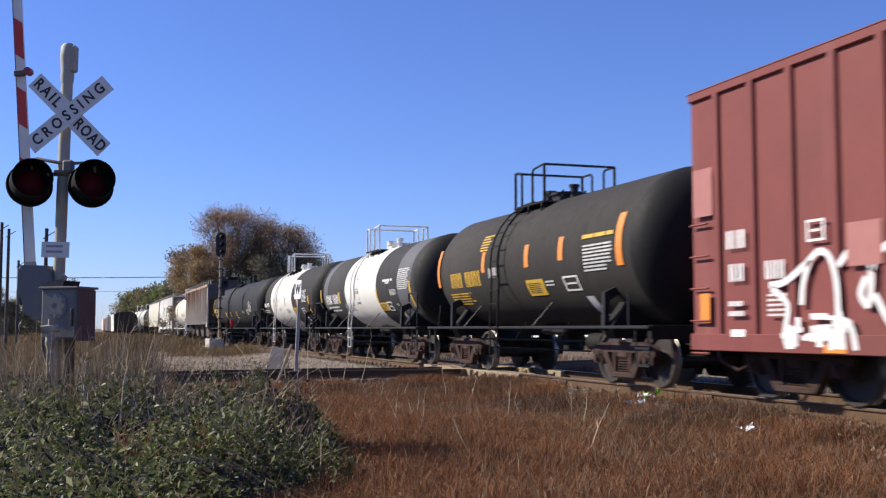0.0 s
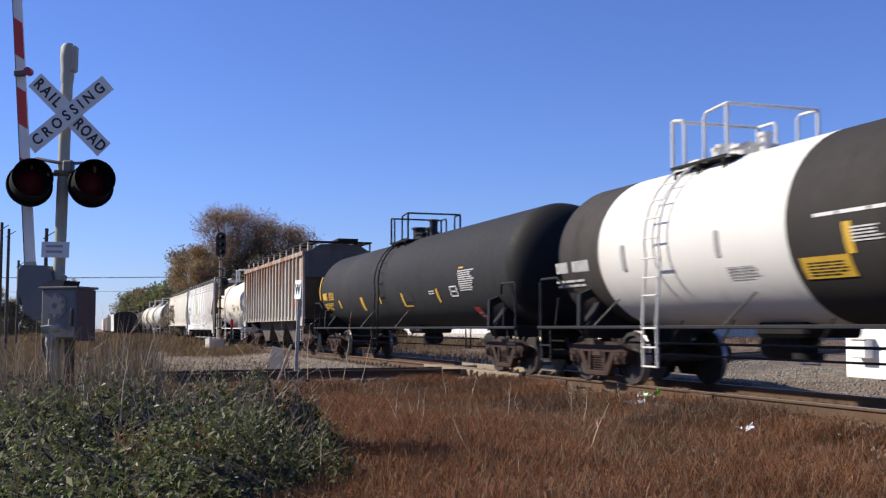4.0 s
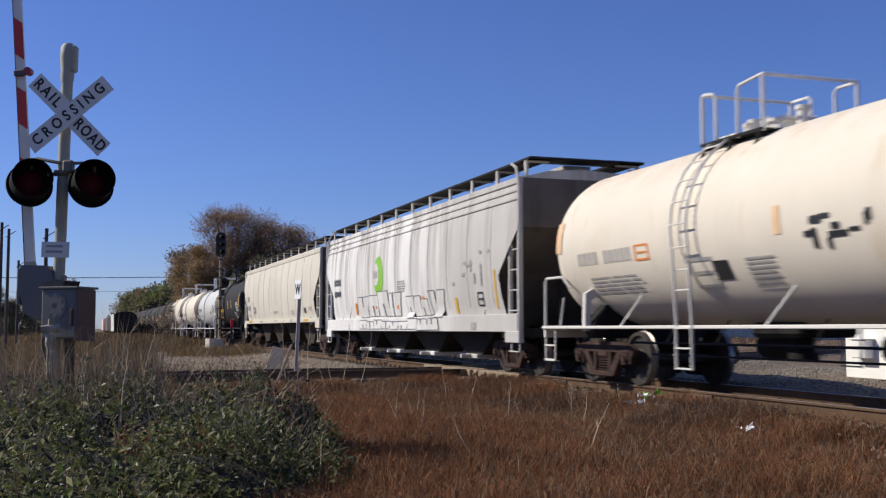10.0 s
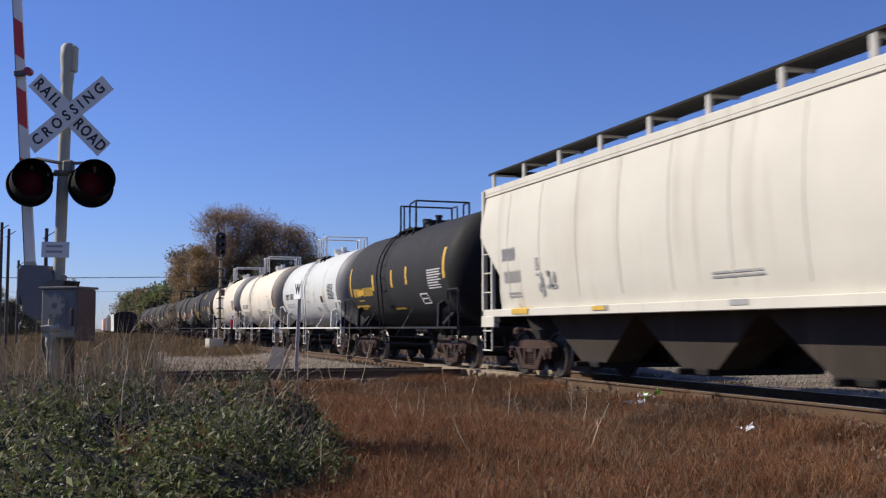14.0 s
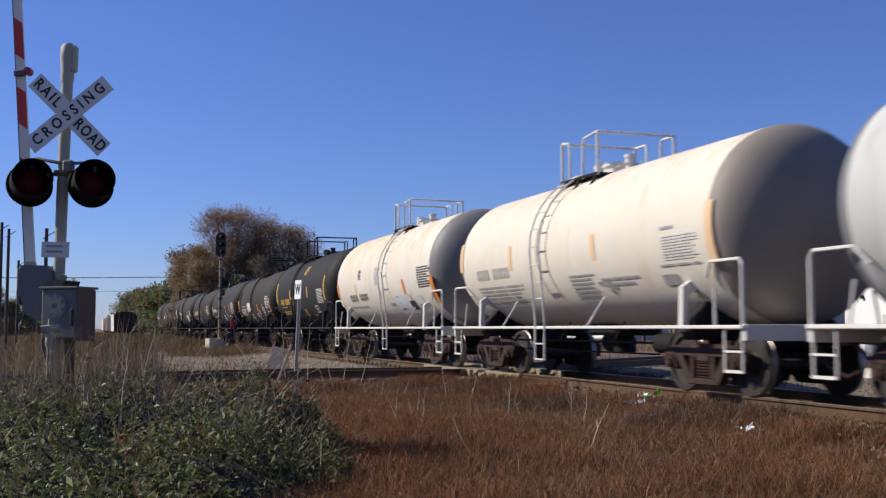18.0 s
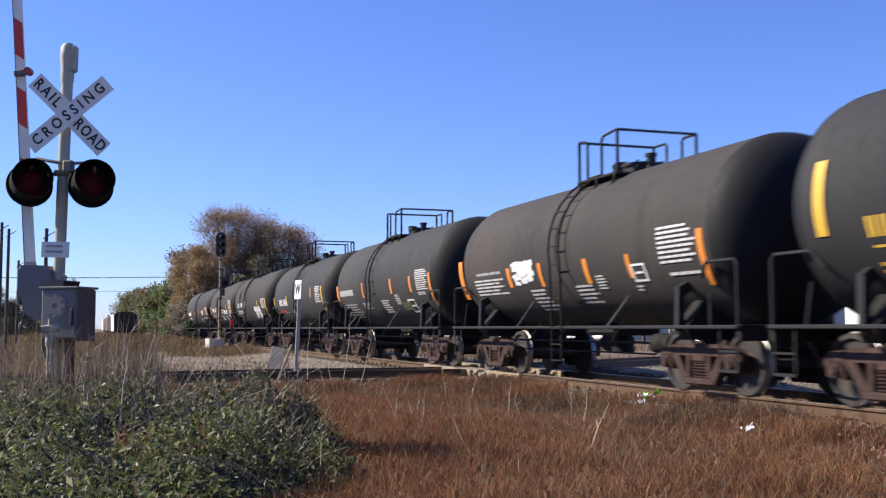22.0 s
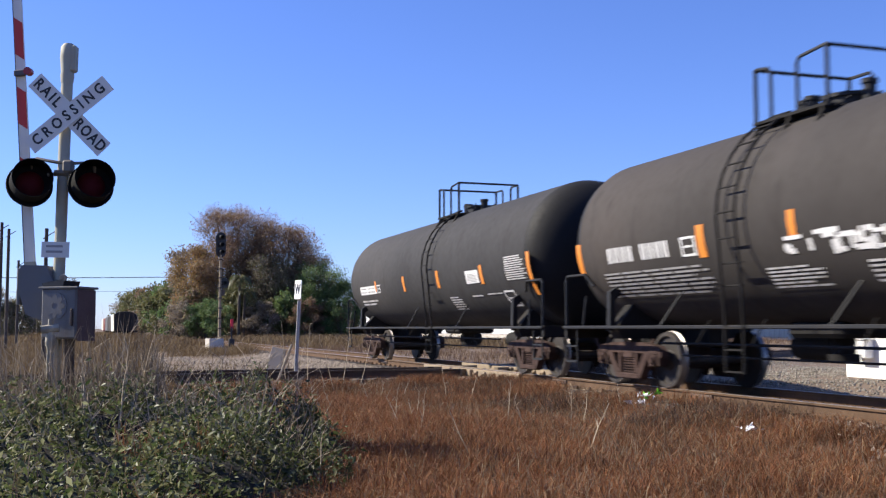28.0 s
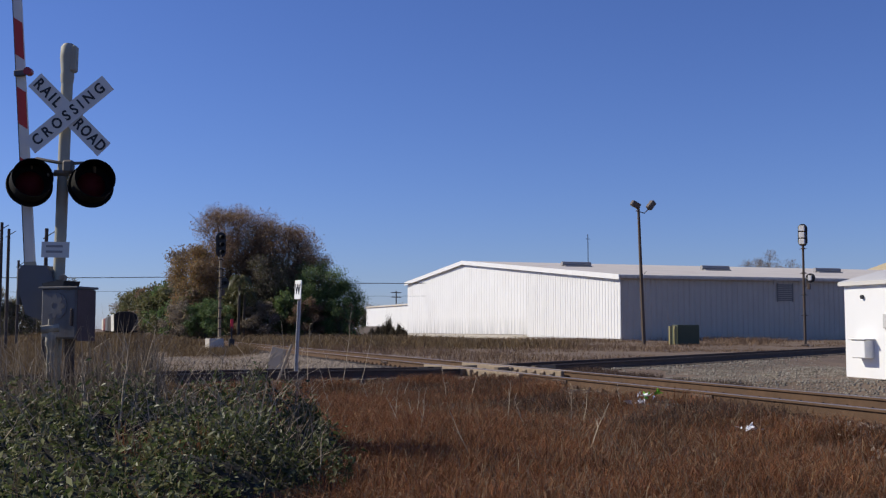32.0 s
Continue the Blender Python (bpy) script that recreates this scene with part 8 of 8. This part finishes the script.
for x in (-0.345, 0.325):
    at = pose(x, -0.05, 2.93, -8, 0, 27)
    g = Geo()
    g.lathe([(-0.012, 0.02), (-0.02, 0.225), (-0.03, 0.24), (0.0, 0.245), (0.01, 0.02)], "y", n=36)
    lt = part("light_background", g, LAMPK, xs_, at=at)
    g = Geo()
    g.lathe([(-0.01, 0.215), (-0.30, 0.212), (-0.30, 0.205), (-0.01, 0.208)], "y", (0, 0, 0.012), 36, closed=False)
    part("hood", g, LAMPK, lt)
    g = Geo()
    g.lathe([(-0.085, 0.01), (-0.075, 0.06), (-0.045, 0.125), (-0.02, 0.15)], "y", n=24)
    part("lens", g, mat("dark_red_lens", (0.09, 0.006, 0.008), 0.7, 0, 0.1, 4, spec=0.15), lt)
    g = Geo()
    g.lathe([(0.0, 0.20), (0.05, 0.20), (0.16, 0.13), (0.2, 0.05)], "y", n=20)
    part("lamp_housing", g, LAMPK, lt)
g = Geo()
g.box(-0.17, -0.09, 2.14, 0.13, -0.08, 2.31, 0.0)
part("notice_plate", g, SIGNF, xs_)
g = Geo()
for z in (2.25, 2.19):
    g.box(-0.12, -0.094, z, 0.06, -0.091, z + 0.025)
part("notice_bars", g, GREYM, xs_)
# gate arm, nearly upright
g = Geo()
gx = -0.375
g.prism([(-0.05, 0), (0.06, 0), (0.045, 3.9), (-0.045, 3.9)], "y", 0.13, 0.16)
ga = part("gate_arm", g, SIGNF, xs_, at=pose(gx, 0, 2.05, 0, -5.25, 0))
BOXD = mat("bracket_grey", (0.08, 0.08, 0.085), 0.6, 0, 0.2, 4)
REDR = mat("gate_red", (0.50, 0.035, 0.03), 0.5, 0, 0.1, 4)
for z in (0.73, 1.53, 2.32, 3.11):
    g = Geo()
    w = 0.052
    g.add([(-w, 0.126, z + 0.08), (w, 0.126, z), (w, 0.126, z + 0.42), (-w, 0.126, z + 0.50)], [(0, 1, 2, 3)])
    part("stripe", g, REDR, ga)
part("edge_trim", Geo().prism([(-0.058, 0), (-0.05, 0), (-0.045, 3.9), (-0.052, 3.9)], "y", 0.125, 0.165), BOXD, ga)
g = Geo()
g.box(-0.06, 0.08, 2.13, 0.07, 0.125, 2.20, 0.01)
part("lamp_bracket", g, BOXD, ga)
g = Geo()
g.rod((0.11, 0.04, 2.17), (0.11, 0.12, 2.17), 0.045, 12)
part("gate_lamp", g, mat("gate_lamp_red", (0.3, 0.02, 0.03), 0.3), ga)
g = Geo()
g.prism([(-0.06, -0.35), (0.05, -0.5), (0.1, -0.3), (0.06, 0.05), (-0.05, 0.05)], "y", 0.12, 0.17)
part("arm_foot", g, ALU, ga)
BOXG = mat("case_grey", (0.18, 0.172, 0.165), 0.75, 0.0, 0.15, 2.0, (0.11, 0.095, 0.085), 0.3, (0.085, 0.075, 0.065), 0.3, spec=0.25)
g = Geo()
g.prism([(-0.38, 1.75), (-0.30, 1.52), (-0.05, 1.42), (0.02, 1.42), (0.02, 1.8), (-0.1, 2.05), (-0.38, 2.05)], "y", -0.12, 0.2)
part("gate_mechanism", g, BOXG, xs_)
g = Geo()
g.box(-0.42, -0.1, 1.62, -0.38, 0.08, 2.02, 0.01)
part("counterweight_arm", g, BOXG, xs_)
# instrument case behind the mast
ic = thing("instrument_case", "grey steel instrument case with a round fan plate", "signal case", at=pose(-0.12, 12.15, -0.42, 0, 0, -35))
g = Geo()
g.box(-0.24, -0.17, 1.28, 0.2, 0.17, 1.82, 0.02)
g.box(-0.26, -0.19, 1.81, 0.22, 0.19, 1.835, 0.006)
part("body", g, BOXG, ic)
part("top_lid", Geo().prism([(-0.24, 1.835), (0.0, 1.835), (0.02, 1.90), (-0.06, 1.905), (-0.26, 1.87)], "y", -0.14, 0.14), SIGB, ic)
g = Geo()
g.rod((0, 0, 0), (0, 0, 1.32), 0.06, 10)
part("post", g, SIGM, ic)
g = Geo()
g.rod((-0.06, -0.180, 1.63), (-0.06, -0.168, 1.63), 0.145, 28)
part("fan_plate", g, mat("fan_plate", (0.155, 0.15, 0.145), 0.6, 0.0, 0.1, 3), ic)
for k in range(8):
    a = k * math.pi / 4
    c, d = math.cos(a), math.sin(a)
    leaf = [(0.03, -0.012), (0.08, -0.034), (0.125, -0.016), (0.125, 0.016), (0.08, 0.034), (0.03, 0.012)]
    part("fan_slot", Geo().prism([(-0.06 + u * c - v * d, 1.63 + u * d + v * c) for u, v in leaf], "y", -0.184, -0.179), BOXG, ic)
g = Geo()
g.lathe([(-0.012, 0.03), (0.012, 0.03), (0.012, 0.045), (-0.012, 0.045)], "y", (-0.1, 0, 1.93), 12)
part("lifting_eye", g, BOXG, ic)
g = Geo()
g.box(0.14, -0.2, 1.42, 0.165, -0.17, 1.6, 0.006)
part("latch", g, SIGM, ic)
g = Geo()
g.box(0.2, -0.16, 1.26, 0.206, 0.16, 1.8, 0.0)
part("side_panel", g, mat("panel_rust_brown", (0.13, 0.085, 0.075), 0.8, 0, 0.3, 3.0, (0.07, 0.05, 0.045), 0.4), ic)
# standpipe
sp_ = thing("standpipe", "white-painted standpipe with a tap head", "standpipe", at=(-0.30, 11.8, -0.4))
PIPEW = mat("pipe_white", (0.44, 0.40, 0.31), 0.85, 0, 0.6, 9, (0.09, 0.07, 0.045), 0.9, (0.10, 0.08, 0.055), 0.5, 0.5, 30)
g = Geo()
g.lathe([(0.0, 0.040), (0.5, 0.034), (0.9, 0.038), (1.16, 0.033), (1.2, 0.052), (1.3, 0.048), (1.34, 0.026)], "z", n=12)
part("pipe", g, PIPEW, sp_)
g = Geo()
g.rod((-0.09, 0, 1.36), (0.08, -0.02, 1.38), 0.042, 8)
g.rod((0, 0, 1.34), (0, 0, 1.47), 0.028, 8)
part("tap_head", g, PIPEW, sp_)

# ---- far left: utility poles and wires, waiting train, distant poles ----
PW = mat("pole_dark_wood", (0.07, 0.055, 0.045), 0.9, 0, 0.3, 2.0)
for x, y, h in ((-3.5, 51.8, 5.75), (-3.33, 53.9, 5.65), (-3.43, 64.5, 4.8), (-1.32, 42.6, 4.72)):
    g = Geo()
    g.rod((0, 0, -0.4), (0, 0, h), 0.085, 8, 0.065)
    u = thing("utility_pole", "dark weathered wooden utility pole", "utility pole", at=(x, y, 0), group="poles by the road")
    part("pole", g, PW, u)
    g = Geo()
    g.rod((-0.12, 0, h - 0.4), (0.3, 0, h - 0.1), 0.02, 5)
    part("bracket", g, PW, u)
# ---- a waiting freight car far up the line, and wires ----
for k, (y0, L, m, lab) in enumerate(((141, 14, WHITE, "white covered hopper car with a shade-coloured end standing on the siding"), (156.5, 15, BROWNB, "dull brown freight car standing far up the siding"), (173, 17, MGREY, "grey freight car standing far up the siding"),
                                   (191.5, 15, BOXRED, "red-brown freight car standing far up the siding"), (208, 15, BEIGE, "beige freight car standing far up the siding"))):
    far = thing("parked_freight_car", lab, "freight car", at=(5.3, y0, -0.35), group="cars parked on the siding")
    g = Geo()
    if k == 0:
        sec = [(-1.42, 0.95), (0.95, 0.95), (1.42, 1.5), (1.5, 2.5), (1.3, 3.1), (0.75, 3.45), (-0.9, 3.45), (-1.5, 3.15)]
        part("body", g.prism(sec, "y", 0, L), m, far, smooth=False)
        # thin dark sheet: shade on the white car's end, put into colour
        part("end_sheet", Geo().prism([(u * 0.985, 0.03 + v * 0.985) for u, v in sec], "y", -0.03, -0.006), DGREY, far, smooth=False)
    else:
        g.prism([(-1.5, 1.0), (1.5, 1.0), (1.5, 3.1), (0.9, 3.45), (-0.9, 3.45), (-1.5, 3.1)], "y", 0, L)
        part("body", g, m, far, smooth=False)
        # grey sheet over the end colours in the shade there
        part("end_sheet", Geo().prism([(-1.47, 1.02), (1.47, 1.02), (1.47, 3.08), (0.88, 3.42), (-0.88, 3.42), (-1.47, 3.08)], "y", -0.03, -0.006), SHADEG, far, smooth=False)
    part("end_platform", Geo().box(-1.5, -0.6, 0.85, 1.5, 0.1, 1.05, 0.02), UNDER, far)
    for y in (2.0, L - 2.0):
        g = Geo()
        for q in (-0.85, 0.85):
            g.rod((-0.75, y + q, 0.46), (0.75, y + q, 0.46), 0.46, 14)
        g.box(-1.05, y - 1.1, 0.4, 1.05, y + 1.1, 0.8, 0.05)
        part("truck", g, UNDER, far)
u = thing("utility_pole", "distant utility pole with two crossarms beyond the annex", "utility pole", at=(66.5, 230, -0.2))
part("pole", Geo().rod((0, 0, -0.3), (0, 0, 9.6), 0.16, 7, 0.12), PW, u)
for z in (9.2, 8.2):
    part("crossarm", Geo().box(-1.2, -0.08, z - 0.09, 1.2, 0.08, z + 0.09, 0.01), PW, u)
lp = []
for x in (-60, 12.5, 62, 130):
    u = thing("utility_pole", "distant wooden utility pole with a crossarm", "utility pole", at=(x, 152, -0.2), group="poles behind the trees")
    part("pole", Geo().rod((0, 0, -0.3), (0, 0, 9.2), 0.14, 7, 0.1), PW, u)
    for z in (8.2, 6.3):
        part("crossarm", Geo().box(-0.08, -1.0, z - 0.06, 0.08, 1.0, z + 0.06, 0.01), PW, u)
    lp.append(x)
for z, y in ((8.1, 151.1), (8.1, 152.9), (6.2, 151.4), (8.1, 152.0)):
    g = Geo()
    for a, b in zip(lp[:-1], lp[1:]):
        g.pipe([(a + (b - a) * i / 10, y, z - 0.5 * 4 * (i / 10) * (1 - i / 10)) for i in range(11)], 0.016, 4)
    tagged(part("overhead_wire", g, INK), "thin dark overhead wire between poles", "wire", group="overhead wires")
# litter in the grass
g = Geo()
rl = random.Random(8)
for _ in range(14):
    c = Vector((rl.gauss(0, 0.1), rl.gauss(0, 0.09), rl.uniform(0.0, 0.16)))
    p = [c + Vector((rl.uniform(-0.07, 0.07), rl.uniform(-0.07, 0.07), rl.uniform(-0.05, 0.06))) for _ in range(4)]
    g.add(p, [(0, 1, 2), (0, 2, 3)])
tagged(part("litter", g, mat("plastic_white", (0.75, 0.75, 0.77), 0.4, 0, 0.05, 5), at=(8.12, 14.55, -0.17), smooth=False), "crumpled white plastic litter in the grass", "litter", group="litter")
g = Geo()
for _ in range(12):
    c = Vector((rl.gauss(0, 0.08), rl.gauss(0, 0.07), rl.uniform(0.02, 0.12)))
    p = [c + Vector((rl.uniform(-0.06, 0.06), rl.uniform(-0.06, 0.06), rl.uniform(-0.05, 0.06))) for _ in range(4)]
    g.add(p, [(0, 1, 2), (0, 2, 3)])
tagged(part("litter", g, mat("plastic_green", (0.2, 0.5, 0.03), 0.4, 0, 0.1, 5), at=(8.42, 14.75, -0.10), smooth=False), "crumpled bright green plastic litter", "litter", group="litter")
g = Geo()
for _ in range(8):
    c = Vector((rl.gauss(0, 0.1), rl.gauss(0, 0.06), rl.uniform(0.02, 0.08)))
    p = [c + Vector((rl.uniform(-0.05, 0.05), rl.uniform(-0.05, 0.05), rl.uniform(-0.03, 0.04))) for _ in range(4)]
    g.add(p, [(0, 1, 2), (0, 2, 3)])
tagged(part("litter", g, MATS["plastic_white"], at=(7.16, 10.5, -0.20), smooth=False), "scrap of white paper litter in the grass", "litter", group="litter")
# loose pale stones in the thin grass near the track
x, y = scatter(2600, 5.6, 9.0, 6.5, 13.5, lambda a, b: (patchy(a, b, 0.5, 9) > 0.5) & (a > 4.4 + 0.22 * b))
tagged(stones("loose_stones", x, y, 0.03, mat("pale_stone", (0.30, 0.25, 0.205), 0.9, 0, 0.25, 6, island=0.35), 0.05), "loose pale stones in thin grass", "stones", kind="stuff")

x, y = scatter(3200, 6.2, 9.2, 15.5, 24.2, lambda a, b: (near_track2(a, b) > 0.9) & (a + 0.0 * b > 9.6 - 0.11 * (b - 12)) & (patchy(a, b, 0.9, 19) > 0.3))
tagged(stones("loose_stones", x, y, 0.032, mat("tan_stone", (0.30, 0.235, 0.165), 0.9, 0, 0.25, 6, island=0.35), 0.03), "loose tan stones beside the crossing diamond", "stones", kind="stuff")

# a tan-roofed building beyond the warehouse
fb = thing("distant_building", "distant building with a tan metal roof", "building", at=(160, 165, -0.3))
part("wall", Geo().box(0, 0, 0, 70, 26, 13.0, 0.02), CONC, fb)
part("roof", Geo().prism([(-0.6, 12.9), (26.6, 12.9), (26.6, 13.2), (13, 15.9), (-0.6, 13.2)], "x", -0.6, 70.6), mat("roof_tan", (0.5, 0.42, 0.28), 0.6, 0, 0.15, 0.5, (0.4, 0.33, 0.22), 0.3), fb)


def motions():
    rows = [i * 0.5 for i in range(65)]
    for car, start in TRAIN:
        walk(car, [(t, pose(TX, start - travel(t), 0)) for t in rows])
    spin = [i / 15 for i in range(481)]
    turns = [(t, math.degrees(travel(t) / WHEEL_R)) for t in spin]
    for w, q in WHEELS:
        walk(w, [(t, pose(0, q, WHEEL_R, a)) for t, a in turns])


motions()
